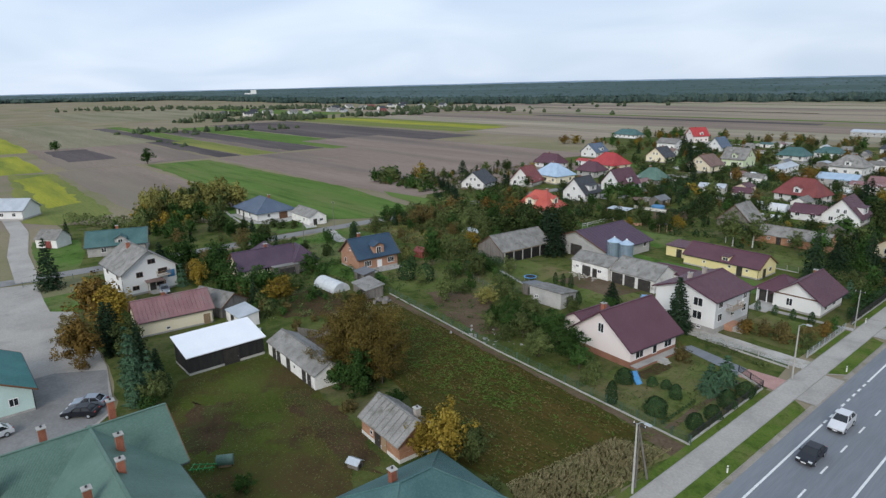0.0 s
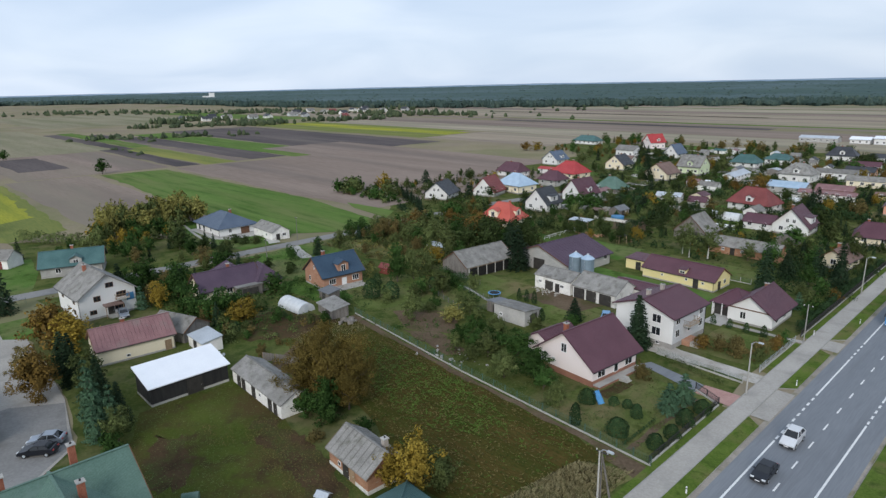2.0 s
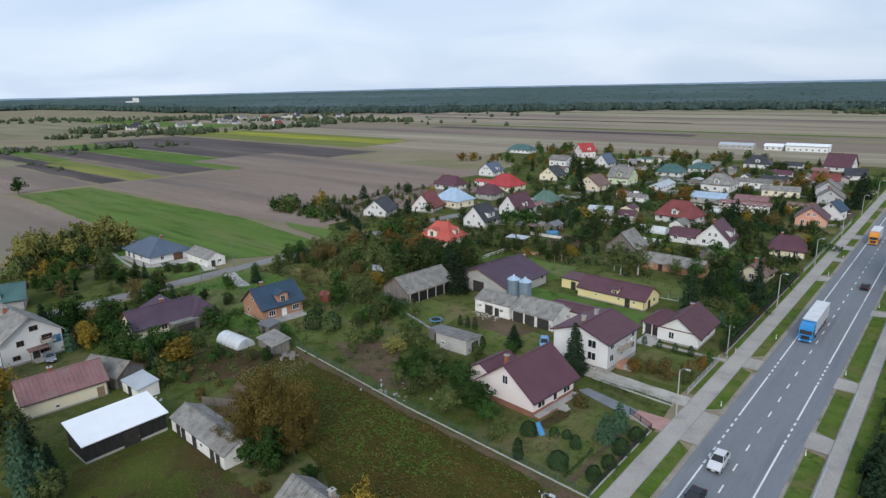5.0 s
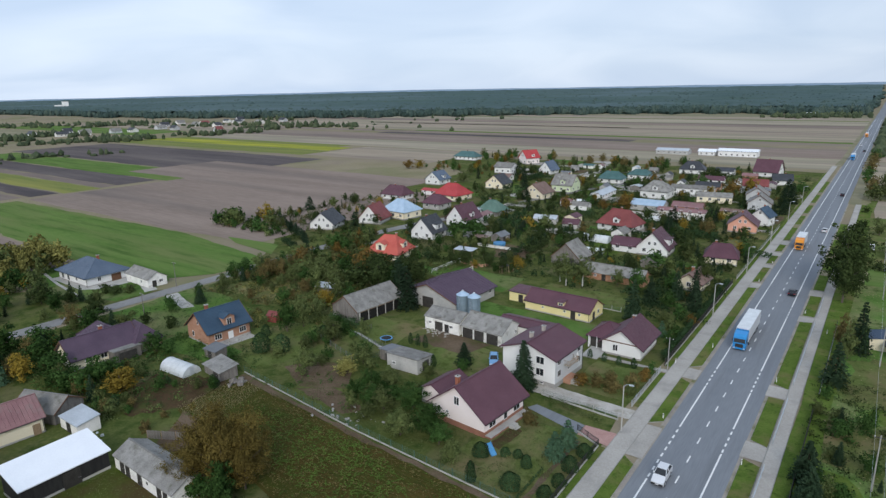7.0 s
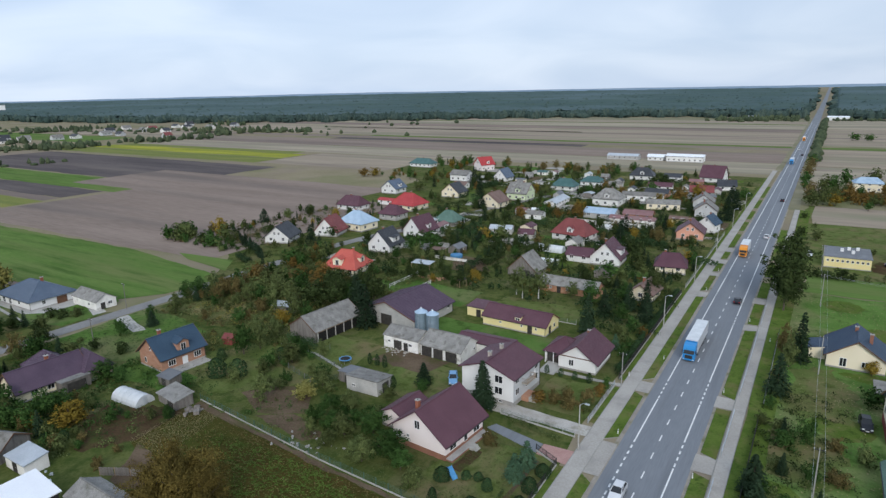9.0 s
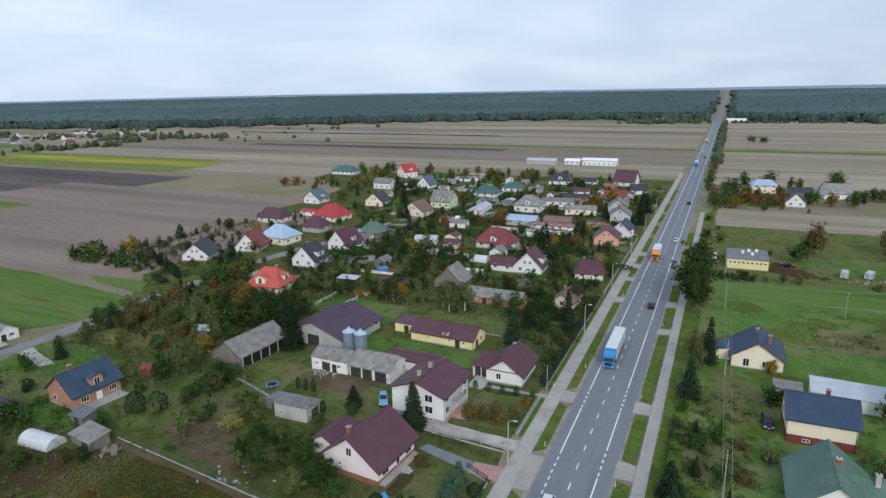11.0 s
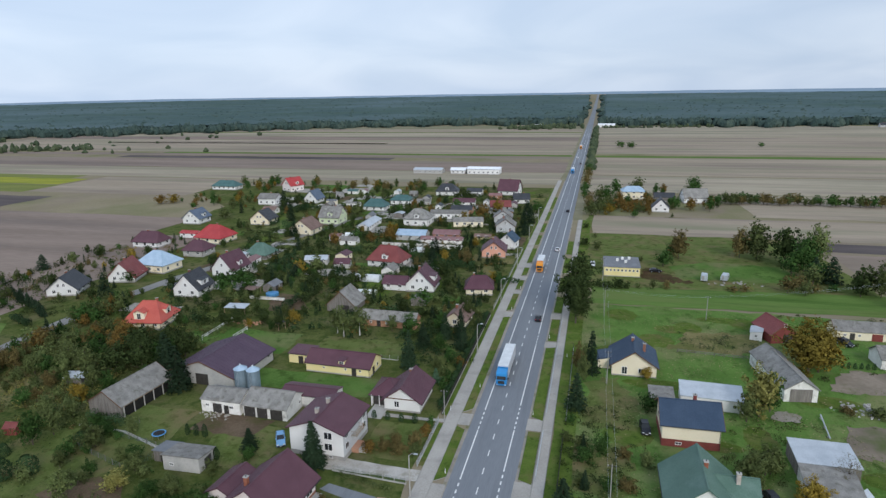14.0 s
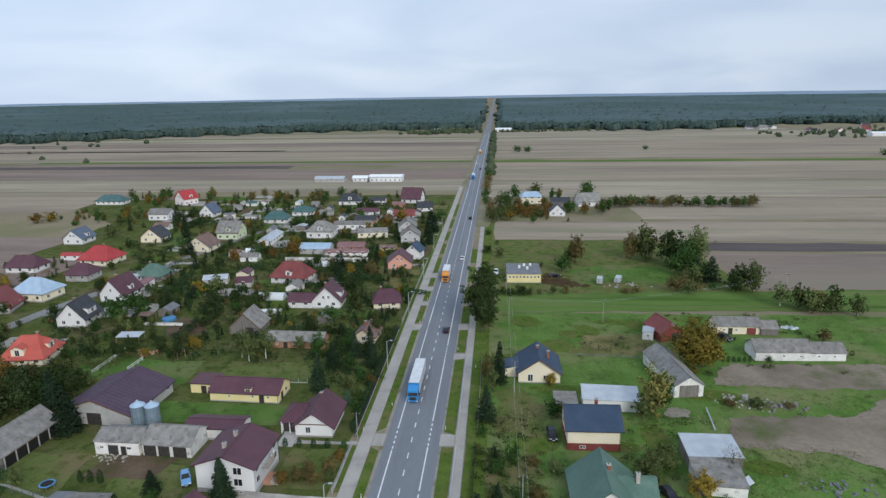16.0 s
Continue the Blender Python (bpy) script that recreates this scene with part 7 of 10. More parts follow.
PLANTS = [
    # yard and lot on the left
    ("spruce", -132, 17, 11.5, 5.6), ("blue_spruce", -72.4, 17.8, 9.6, 4.0), ("blue_spruce", -69, 17.6, 9.4, 4.0), ("blue_spruce", -66.3, 18.9, 7.6, 3.6), ("blue_spruce", -65.2, 16.4, 6.4, 3.2), ("spruce", -67.6, 20.2, 6.8, 3.2), ("blue_spruce", -114, 38.5, 5.6, 3.2), ("spruce", -92, 19, 7.4, 4.4), ("spruce", -76, 20, 8.0, 3.6), ("olive", -80, 20, 7, 5), ("spruce", -86, 19, 9, 4),
    ("autumn", -106, 21, 8.0, 9.0), ("yellow", -101, 22.5, 7.0, 7.0), ("yellow", -111, 20.5, 6.0, 6.0), ("autumn", -84.5, 14.2, 7.6, 6.6), ("brown", -90, 14, 6.5, 5), ("olive", -63, 18.5, 5, 4), ("bush", -60.5, 17, 3, 3),
    # field edge
    ("big", -51.8, 43.0, 12.6, 8.8), ("big", -48.6, 44.6, 8.8, 6.6), ("big", -55.0, 45.4, 8.6, 6.6), ("green", -49, 41, 6, 5), ("yellow", -28.6, 39.6, 6.2, 5.8), ("yellow", -31.2, 37.8, 4.4, 4.2), ("olive", -26.5, 41.5, 4.5, 4), ("yellow", -91, 49.5, 5.0, 6.2), ("bush", -42, 42.5, 2.5, 3), ("brown_bush", -45, 37, 1.6, 2.5), ("bush", -52.5, 39.5, 3.6, 5.0), ("bush", -48, 40.5, 3.2, 4.4), ("olive_bush", -57, 42, 3, 4), ("big", -54.5, 41.5, 9.5, 8.0), ("big", -50.5, 46.5, 10.5, 8.5),
    ("bush", -25, 36.5, 2.4, 3), ("olive_bush", -21, 39, 2, 3), ("thuja", -16, 33, 2.5, 1.2), ("thuja", -14.8, 30, 2.5, 1.2), ("bush", -36, 16, 2.5, 3), ("bush", -33, 17.5, 2, 2.5), ("bush", -38.5, 20, 2.0, 2.4),
    # behind the field
    ("bush", -85, 69, 3.2, 2.6), ("ball", -85, 76.5, 4.2, 3.8), ("ball", -81.5, 79, 3.8, 3.6), ("ball", -91, 82.6, 2.8, 2.0), ("dark_bush", -122, 72, 2.6, 3.0), ("dark_bush", -114, 73.5, 2.8, 3.6), ("dark_bush", -145.6, 70.5, 3.4, 4.0), ("dark_bush", -151, 79.6, 2.6, 4.4), ("olive_bush", -148.4, 82.4, 2.4, 4.0), ("dark_bush", -153.6, 78.2, 2.6, 4.0), ("dark_green", -159, 64, 6.0, 7.0), ("olive", -164, 66, 5.0, 6.0), ("dark_bush", -154, 69, 3.4, 4.4), ("dark_green", -134, 66.5, 5.0, 5.0), ("bush", -79, 86, 3.7, 2.8), ("olive", -69, 74, 5.5, 4.5), ("bush", -124, 80, 3.5, 2.8), ("spruce", -124, 88, 4.2, 3.4), ("olive", -76, 89, 5.1, 5.5),
    ("olive", -88, 91, 7.0, 4.4), ("green", -89, 87, 6.9, 5.0), ("olive", -97, 111, 6.0, 5.8), ("olive", -118, 126, 6.5, 7), ("autumn", -108, 136, 7.2, 7.5), ("dark_green", -100, 130, 7, 8), ("dark_green", -93, 133, 7, 8), ("spruce", -75.6, 114.4, 11.5, 6.8), ("spruce", -82.0, 119.0, 9.5, 5.5), ("yellow", -188, 162, 9.0, 6), ("olive", -183, 160, 7, 6),
    ("bush", -206, 150, 6.0, 4.5), ("olive", -139, 119, 4.2, 4.7), ("brown", -128, 128, 6.0, 7), ("olive", -135, 130, 5, 6), ("spruce", -146, 170, 8.6, 6.0), ("green", -149, 186, 4.4, 6.0), ("green", -129, 91, 3.6, 3.0), ("bush", -127, 81, 3.7, 2.6), ("spruce", -197, 194, 6.5, 6), ("green", -114, 115, 4.6, 5.6), ("green", -104, 122, 6, 6), ("green", -90, 126, 6, 6), ("autumn", -114, 132, 6, 5),
    # dense trees behind the open barn
    ("dark_green", -91, 121, 8.5, 8.0), ("spruce", -88, 126, 9.0, 6.5), ("dark_green", -97, 119, 8.0, 8.0), ("dark_green", -96, 126, 8.5, 8.5), ("olive", -104, 117, 7.0, 7.5), ("autumn", -103, 127, 7.0, 7.5), ("olive", -111, 119, 6.5, 7.0), ("green", -110, 127, 6.5, 7.0), ("olive", -118, 118, 5.5, 6.5), ("dark_green", -86, 131, 8.0, 7.0), ("bush", -82, 95.5, 2.6, 3.6), ("bush", -79, 94.6, 2.4, 3.6), ("bush", -76.5, 93.6, 2.2, 3.2), ("ball", -80, 89.8, 2.6, 2.6), ("olive", -90, 98, 5.0, 5.0), ("yellow", -94, 104, 4.5, 4.5), ("olive", -97, 98, 4.5, 5.0), ("green", -124, 50, 6, 6.5), ("green", -118, 47, 5.5, 6), ("green", -128, 44, 7, 7), ("green", -108, 46, 5.5, 6), ("green", -100, 44, 5, 5.5), ("green", -98, 52, 4.5, 5), ("spruce", -126, 38, 8, 4.5), ("green", -104, 64, 4.5, 5), ("olive", -120, 66, 5, 5.5), ("green", -128, 62, 5.5, 6),
    # front garden of the pink house
    ("thuja", -23.7, 63.6, 3.3, 1.5), ("ball", -22.9, 71.9, 1.3, 1.5), ("thuja", -18.8, 70.9, 2.1, 1.6), ("ball", -21.1, 72.5, 1.3, 1.5), ("ball", -18.4, 65.4, 2.4, 2.8), ("ball", -13.5, 66.0, 2.0, 2.1), ("ball", -13.1, 69.6, 1.9, 2.0), ("ball", -13.2, 73.6, 2.5, 2.2), ("ball", -13.0, 78.2, 2.1, 2.3), ("ball", -25.9, 69.8, 2.2, 2.4), ("olive_bush", -28.6, 65.9, 4.0, 3.2),
    ("blue_spruce", -16.5, 75.4, 4.8, 3.8), ("blue_spruce", -16.2, 79.2, 5.0, 3.8), ("spruce", -31.0, 92.6, 9.8, 5.0), ("green", -36, 70.4, 5.2, 6.0), ("green", -32.8, 68.6, 3.6, 3.8), ("green", -43, 75, 4.4, 5.0), ("olive", -46.5, 71.4, 4.6, 4.8), ("brown_bush", -24.0, 81.6, 3.0, 3.0), ("olive", -39.5, 67.4, 4.2, 4.4), ("olive_bush", -42, 69, 2.4, 3), ("bush", -48, 76, 2.6, 3.2), ("olive", -51, 79, 3.4, 4), ("spruce", -45.6, 95, 4.8, 3.6), ("bush", -44, 92, 2.6, 3), ("green", -50, 72, 3.6, 3.8), ("bush", -55, 79, 2.2, 3.2), ("willow", -62, 78.5, 3.4, 4.6), ("olive_bush", -60, 83, 2.4, 3),
    ("brown_bush", -20, 100.2, 2.8, 3.8), ("brown_bush", -16.6, 99.6, 3.0, 3.8), ("brown_bush", -14.4, 103.6, 3.0, 3.2), ("rust_bush", -13.6, 107.4, 2.6, 2.6), ("olive_bush", -13.6, 100.6, 2.6, 2.6), ("brown_bush", -18.5, 103, 2.4, 3.2), ("bush", -13.2, 110.2, 2.8, 2.2), ("rust_bush", -22.5, 99.4, 2.6, 3.0),
    ("thuja", -57, 97.2, 2.9, 1.1), ("thuja", -59, 97.2, 2.7, 1.1), ("thuja", -61, 97.2, 2.5, 1.0), ("thuja", -50, 90.6, 2.6, 1.2), ("thuja", -26, 111.6, 1.9, 1.1), ("thuja", -23, 111.6, 1.9, 1.1), ("thuja", -20, 111.6, 1.9, 1.1), ("thuja", -17, 111.6, 2.2, 1.2),
    # behind the bungalow, along the road
    ("spruce", -26, 137, 10.5, 4.8), ("spruce", -26, 150, 7.5, 4.4), ("olive", -19, 137, 3.8, 3.2), ("green", -21, 149, 4.6, 4.4), ("spruce", -15.5, 151, 8.0, 4.2), ("rust_bush", -13.4, 139.6, 3.0, 2.6), ("birch", -18, 171, 8.5, 4.4), ("olive_bush", -16, 133, 3, 3.4), ("bush", -15, 127, 3, 3), ("bush", -17, 143, 4, 4), ("spruce", -21.5, 157, 8, 4), ("spruce", -17.5, 159, 9, 4), ("green", -24, 162, 6, 5), ("bush", -14.2, 131, 3, 2.6), ("blue_spruce", -17.4, 130.6, 4, 2.8),
    ("birch", -50, 152.5, 9, 6), ("birch", -46, 154.5, 8.5, 6), ("birch", -53, 155, 8, 5), ("olive", -47, 171, 4, 5), ("olive", -38, 159.5, 4.8, 3.6), ("green", -32, 157.5, 6.5, 6), ("spruce", -48, 249, 7.1, 5), ("spruce", -45.6, 233.6, 8.5, 4.4),
    ("autumn", -75, 268, 6.5, 8), ("green", -35, 183, 5.4, 6.5), ("green", -105, 180, 7.5, 8), ("green", -107, 192, 6, 7), ("green", -100, 186, 6.5, 7), ("spruce", -143, 301, 12, 6), ("olive", -110, 316, 8, 9), ("spruce", -92, 206, 4.6, 5), ("autumn", -97, 255, 6, 6), ("yellow", -92, 210, 5, 5), ("olive", -86, 212, 7, 6), ("spruce", -169.4, 343, 10.5, 7), ("spruce", -124, 268, 8, 5), ("autumn", -82, 262, 5, 5), ("yellow", -48, 308, 7, 6), ("autumn", -41, 322, 9, 9), ("yellow", -36, 345, 7, 7), ("green", -60, 345, 7, 8),
    ("spruce", -17, 305, 9, 6), ("spruce", -15, 318, 10, 6), ("spruce", -18, 330, 10, 7), ("spruce", -14.5, 290, 7, 5), ("green", -15, 345, 7, 7), ("spruce", -17, 281, 6, 4),
    # right of the road
    ("roadside", 13.2, 186, 17.5, 11), ("roadside", 14.6, 196, 16, 10), ("roadside", 13.4, 176.5, 14, 9), ("spruce", 15.4, 125, 8.6, 5.0), ("spruce", 18.4, 143.4, 11.5, 4.4), ("brown", 15.2, 143, 8.0, 3.6), ("olive", 16.6, 139, 6.4, 3.6), ("yellow", 31.2, 142.4, 3.0, 3.0), ("bush", 18, 105, 3.2, 4.6), ("bush", 21, 108.4, 4.2, 3.4), ("brown_bush", 25, 108, 2.2, 2.8), ("olive_bush", 28.8, 105.4, 3.8, 3.4), ("bush", 31, 127.4, 3.8, 4.4), ("olive", 45.8, 103.6, 7, 6), ("olive", 49, 107.5, 6, 5), ("brown_bush", 25, 98, 1.9, 3.8), ("olive_bush", 17, 98, 1.9, 3),
    ("willow", 52.8, 129.4, 10.6, 7.6), ("green", 55.5, 132, 9, 6), ("olive", 49.8, 126.5, 6, 5), ("autumn", 68.8, 153.5, 13.0, 13.6), ("yellow", 71.5, 155, 10, 9), ("brown", 111, 174, 4.1, 4.5), ("olive", 119, 198, 6.6, 7), ("olive", 125, 198, 7.0, 6), ("green", 122, 201, 6, 6), ("olive", 131.5, 196, 7.1, 5.6), ("brown", 81, 218, 6.4, 6.3), ("olive", 86, 217, 5, 5), ("yellow", 54.6, 100.4, 4.2, 5.6), ("birch", 112, 205, 8, 7), ("olive", 117, 203, 8, 7), ("brown", 121, 200, 7, 7), ("green", 128, 203, 8, 7), ("green", 95, 236, 7, 8), ("brown", 86, 224, 5, 6), ("brown_bush", 90, 221, 3, 5), ("bush", 96, 222, 3, 4), ("olive_bush", 77, 134, 2.2, 4.6), ("brown_bush", 71, 134.6, 1.6, 3.6), ("brown_bush", 84, 134.2, 1.4, 3),
    ("olive_bush", 14, 111, 2.6, 2.4), ("spruce", 14.6, 89.6, 6.6, 4.4), ("spruce", 15.4, 84, 6, 4), ("bush", 14.6, 118, 2.6, 2.4), ("olive", 17, 150.4, 5, 3.6), ("brown_bush", 15, 132.5, 3, 2.6), ("bush", 50, 96, 2.4, 3),
    ("olive", 81, 262, 15, 11), ("brown", 75, 264, 12, 8), ("olive", 99.5, 254, 16.5, 11), ("dark_green", 89, 254, 15, 11), ("green", 94, 248, 13, 11), ("spruce", 98.6, 233, 10, 8), ("spruce", 94, 236, 9, 7), ("green", 88, 241, 9, 8), ("olive", 92, 230, 7, 7), ("dark_green", 102.8, 219, 9.5, 9), ("olive", 108.7, 219, 11.5, 7.5), ("olive", 106, 224, 9, 8), ("brown", 51, 258, 12, 8), ("green", 44, 245, 6.2, 8.0), ("green", 48, 260, 6, 6), ("dark_bush", 26.6, 213.4, 3.6, 5.0), ("dark_bush", 23, 213, 2.6, 4.4), ("dark_bush", 20, 213.6, 3.0, 4.2), ("dark_bush", 29.5, 213.8, 2.4, 3.2), ("olive_bush", 33, 214.4, 2.8, 2.6), ("olive_bush", 38, 214.6, 3.6, 3.4), ("brown_bush", 42.6, 216, 3.4, 3.2), ("brown_bush", 64, 216.6, 2.4, 5), ("brown_bush", 68, 218, 2.6, 5), ("olive_bush", 36, 251, 2.4, 2.6), ("dark_bush", 32, 252, 2, 2.4), ("olive", 19, 266, 4.4, 5), ("dark_bush", 13.4, 274, 3.6, 5),
    ("dark_bush", 13.4, 311, 3.0, 4), ("olive", 15.5, 344, 8, 8), ("brown", 14, 356, 8, 8), ("olive", 20, 350, 9, 9), ("olive", 20, 396, 9, 9), ("brown", 14, 376, 8, 8), ("olive", 26, 366, 6, 7), ("green", 10.5, 425, 7, 8), ("brown", 10.5, 450, 8, 8), ("brown", 11, 500, 8, 9), ("green", 10.5, 400, 6, 6), ("brown", 10.5, 475, 7, 8), ("green", 11, 525, 8, 9),  ("green", 30, 420, 10, 9), ("olive", 44, 428, 10, 12), ("green", 79, 428, 11, 11), ("green", 60, 372, 7, 8), ("rust_bush", 30, 372, 5, 9), ("rust_bush", 40, 376, 5, 9), ("autumn", 48, 376, 6, 7), ("green", 87, 388, 6, 8), ("yellow", 25, 350, 6, 8), ("green", 24, 396, 9, 9), ("bush", 42, 768, 8, 12), ("bush", 55, 770, 7, 12), ("bush", 200, 790, 5, 8), ("bush", 430, 700, 7, 12), ("olive_bush", 18, 290, 2.4, 3),
    ("bare", 61.6, 106.6, 6.4, 5.4), ("bare", 47, 109, 5.0, 4.6), ("olive", 50, 108, 4.6, 4.4),
    ("autumn", 30, 374, 4.2, 6), ("autumn", 36, 372, 3.6, 6), ("autumn", 42, 373, 4.0, 6), ("autumn", 47, 371, 3.4, 5), ("yellow", 26, 376, 4, 5), ("autumn", 33, 380, 4, 6), ("olive", 24, 382, 5, 6), ("green", 62, 372, 6, 6), ("green", 78, 402, 9, 8), ("olive", 84, 396, 4, 5), ("olive", 20, 370, 6, 6),
    ("thuja", 78, 159, 1.6, 0.9), ("thuja", 79.4, 159.1, 1.6, 0.9), ("thuja", 80.8, 159.1, 1.5, 0.9), ("thuja", 82.2, 159.2, 1.6, 0.9), ("thuja", 83.6, 159.2, 1.5, 0.9), ("thuja", 85, 159.3, 1.7, 0.9), ("bush", 90, 159.4, 1.5, 2.4),
    # lone trees and shrubs on the fields
    ("green", -358, 99.5, 8.5, 8.6), ("green", -489, 75, 7, 8), ("olive", -110, 430, 6, 7), ("green", -215, 338, 9, 6), ("brown_bush", -236, 352, 3, 6), ("bush", -224, 330, 3, 5), ("autumn", -253, 337, 6, 8), ("yellow", -246, 341, 6, 8), ("olive", -183, 301, 6, 8),
]
for kind, x, y, h, w in PLANTS:
    plant(kind, x, y, h, w)


def clear(x, y, margin=1.5):
    for bx, by, rot, L, W in B:
        c, s = math.cos(radians(rot)), math.sin(radians(rot))
        dx, dy = x - bx, y - by
        if abs(dx * c + dy * s) < L / 2 + margin and abs(-dx * s + dy * c) < W / 2 + margin:
            return False
    return True


def clear_height(x, y):
    """The height to which garden plants are kept before a house front, so that its walls stay clear."""
    best = 9.0
    dx, dy = x - 18, y
    far = math.hypot(dx, dy)
    dx, dy = dx / far, dy / far
    for bx, by, rot, L, W in B:
        ox, oy = bx - x, by - y
        ahead = ox * dx + oy * dy - min(L, W) / 2
        if -2 < ahead < 16 and abs(ox * dy - oy * dx) < max(L, W) / 2 + 0.5:
            best = min(best, 1.7 + max(0, ahead) * 58 / far)
    return best


def scatter(n, x0, x1, y0, y1, kinds, h=(2.5, 6), inside=None):
    for _ in range(n):
        x, y = R.uniform(x0, x1), R.uniform(y0, y1)
        hh = R.uniform(*h)
        hh = min(hh, clear_height(x, y))
        if clear(x, y, 0.8 + hh * 0.25) and not -136 > x > -145 and not (-139 < x < -98 and 185 < y < 192) and not (y > 100 and abs(x + 139.5 - max(0, y - 171) * 0.2) < 4) and (inside is None or inside(x, y)):
            k = R.choice(kinds if hh > 2 else ("bush", "olive_bush", "ball", "brown_bush"))
            hh = min(hh, 3.0) if k in ("bush", "dark_bush", "olive_bush", "brown_bush", "thuja", "ball") else hh
            plant(k, x, y, hh, KINDS[k][1] / KINDS[k][0] * hh * R.uniform(0.75, 1.1))


MIX = ("green", "bush", "bush", "spruce", "green", "olive", "bush", "green", "olive_bush", "spruce", "bush", "green", "yellow", "thuja", "thuja", "brown")
scatter(58, -136, -88, 40, 72, MIX, (2.5, 6), lambda x, y: not (x < -106 and y > 67))
scatter(30, -136, -100, 84, 120, ("olive", "brown", "olive_bush", "olive", "green"), (2.5, 5), lambda x, y: y > 95)
scatter(26, -180, -145, 28, 74, MIX, (2.5, 6.5))
scatter(20, -186, -170, 48, 72, ("olive", "green", "green", "yellow"), (4, 7))
scatter(30, -128, -84, 108, 142, ("olive", "olive", "olive_bush", "green", "brown"), (3, 6))
scatter(26, -98, -74, 44, 62, ("bush", "olive_bush", "green", "brown_bush", "olive"), (1.2, 3.6))
scatter(16, -84, -62, 76, 96, ("olive", "bush", "olive_bush"), (2, 4))
scatter(16, -58, -38, 66, 88, ("green", "olive", "bush", "olive_bush"), (2, 4.6))
MIX = ("dark_green", "dark_bush", "bush", "spruce", "dark_green", "olive", "dark_bush", "dark_green", "olive_bush", "spruce", "dark_bush", "green", "brown", "thuja", "thuja", "spruce", "yellow", "olive", "dark_green", "spruce")
scatter(120, -100, -62, 152, 215, MIX, (2.5, 5.5), lambda x, y: not (-94 < x < -70 and 168 < y < 186))
scatter(160, -62, -13.5, 168, 250, MIX, (2.5, 6))
scatter(220, -200, -90, 150, 300, MIX, (2.5, 6), lambda x, y: y > 150 + (-120 - x) * 0.3 and not (x < -165 and y > 250))
scatter(150, -130, -20, 250, 350, MIX, (3, 6.5))
scatter(60, -260, -30, 330, 430, MIX, (3, 8), lambda x, y: y > 380 - (x + 260) * 0.05)
scatter(90, -250, -30, 396, 436, ("autumn", "olive", "brown", "yellow", "bush", "olive", "green"), (3, 8), lambda x, y: y > 372 - (x + 130) * 0.3)
scatter(90, -200, -30, 300, 400, ("dark_green", "olive", "dark_bush", "spruce", "autumn", "dark_green"), (3, 7))
scatter(30, -250, -190, 330, 372, ("olive", "yellow", "autumn", "bush"), (2, 5))
scatter(30, -165, -130, 160, 240, ("dark_green", "spruce", "dark_bush", "olive"), (2.5, 5.5))
scatter(60, -120, -16, 185, 340, ("dark_green", "spruce", "dark_green", "spruce", "thuja"), (3, 6.5))
scatter(16, -200, -170, 160, 230, ("olive", "brown", "olive", "dark_green"), (3, 5))
scatter(14, 16, 28, 60, 112, ("bush", "olive_bush", "spruce"), (2, 4))
scatter(30, 18, 62, 356, 374, ("autumn", "rust_bush", "olive", "autumn", "green"), (3, 5.5))
scatter(18, 24, 90, 376, 400, ("olive", "green", "autumn", "dark_green"), (3, 7))
scatter(10, 14, 60, 340, 400, ("olive", "green", "brown_bush"), (2, 5))
scatter(12, 24, 90, 360, 430, ("green", "olive", "autumn"), (4, 9))


for i in range(44):
    yy = R.uniform(106, 166)
    kind = R.choice(("olive", "green", "olive", "brown", "spruce", "green", "autumn"))
    hh = R.uniform(3.2, 6.2)
    plant(kind, -135.6 + R.uniform(-0.6, 7), yy, hh, hh * (0.5 if kind == "spruce" else R.uniform(0.8, 1.05)))


def hedge(name, line, h, w, leaf, label, step=0.02, size=0.3):
    """A clipped or wild hedge along a line, as one mass of leaves."""
    rnd = np.random.RandomState(len(label))
    pts, nrm = [], []
    for a, c in zip(line, line[1:]):
        d = math.dist(a, c)
        n = int(d * (2 * h + w) / (step * 2))
        t, s = rnd.uniform(0, 1, n), rnd.uniform(-1, 1, n)
        z = h * (0.05 + 0.95 * rnd.uniform(0, 1, n) ** 0.6)
        dx, dy = (c[0] - a[0]) / d, (c[1] - a[1]) / d
        off = s * w / 2 * (0.85 + 0.3 * np.sin(t * d * 1.3) ** 2)
        zz = z * (0.88 + 0.16 * np.sin(t * d * 0.9 + 1) + 0.05 * rnd.normal(0, 1, n))
        pts.append(np.stack([a[0] + dx * d * t - dy * off, a[1] + dy * d * t + dx * off, zz], 1))
        nrm.append(np.stack([-dy * s, dx * s, np.full(n, 0.7)], 1))
    v = cards(np.vstack(pts), np.vstack(nrm), size, rnd)
    ob = new(name, card_mesh(name, v, M[leaf]))
    return tagged(ob, label, "hedge")


hedge("hedge", [(-13.2, 117), (-13.2, 178)], 2.2, 1.0, "thuja", "dark green hedge along the footway fence")
hedge("hedge", [(-62, 218.5), (-34, 219)], 3.0, 2.4, "thuja", "tall dark evergreen hedge", 0.05, 0.5)
hedge("hedge", [(-62, 240), (-34, 241)], 2.6, 2.0, "thuja", "tall dark evergreen hedge", 0.05, 0.5)
hedge("hedge", [(-112, 210), (-92, 212)], 3.0, 2.0, "thuja", "dark evergreen hedge in a garden", 0.05, 0.5)
for i in range(30):
    hh = R.uniform(3.5, 7.5)
    plant(R.choice(("olive", "green", "olive", "brown")), 92 + 2.9 * i + R.uniform(-1, 1), 393 + R.uniform(-3.5, 3.5), hh, hh * R.uniform(0.9, 1.3))
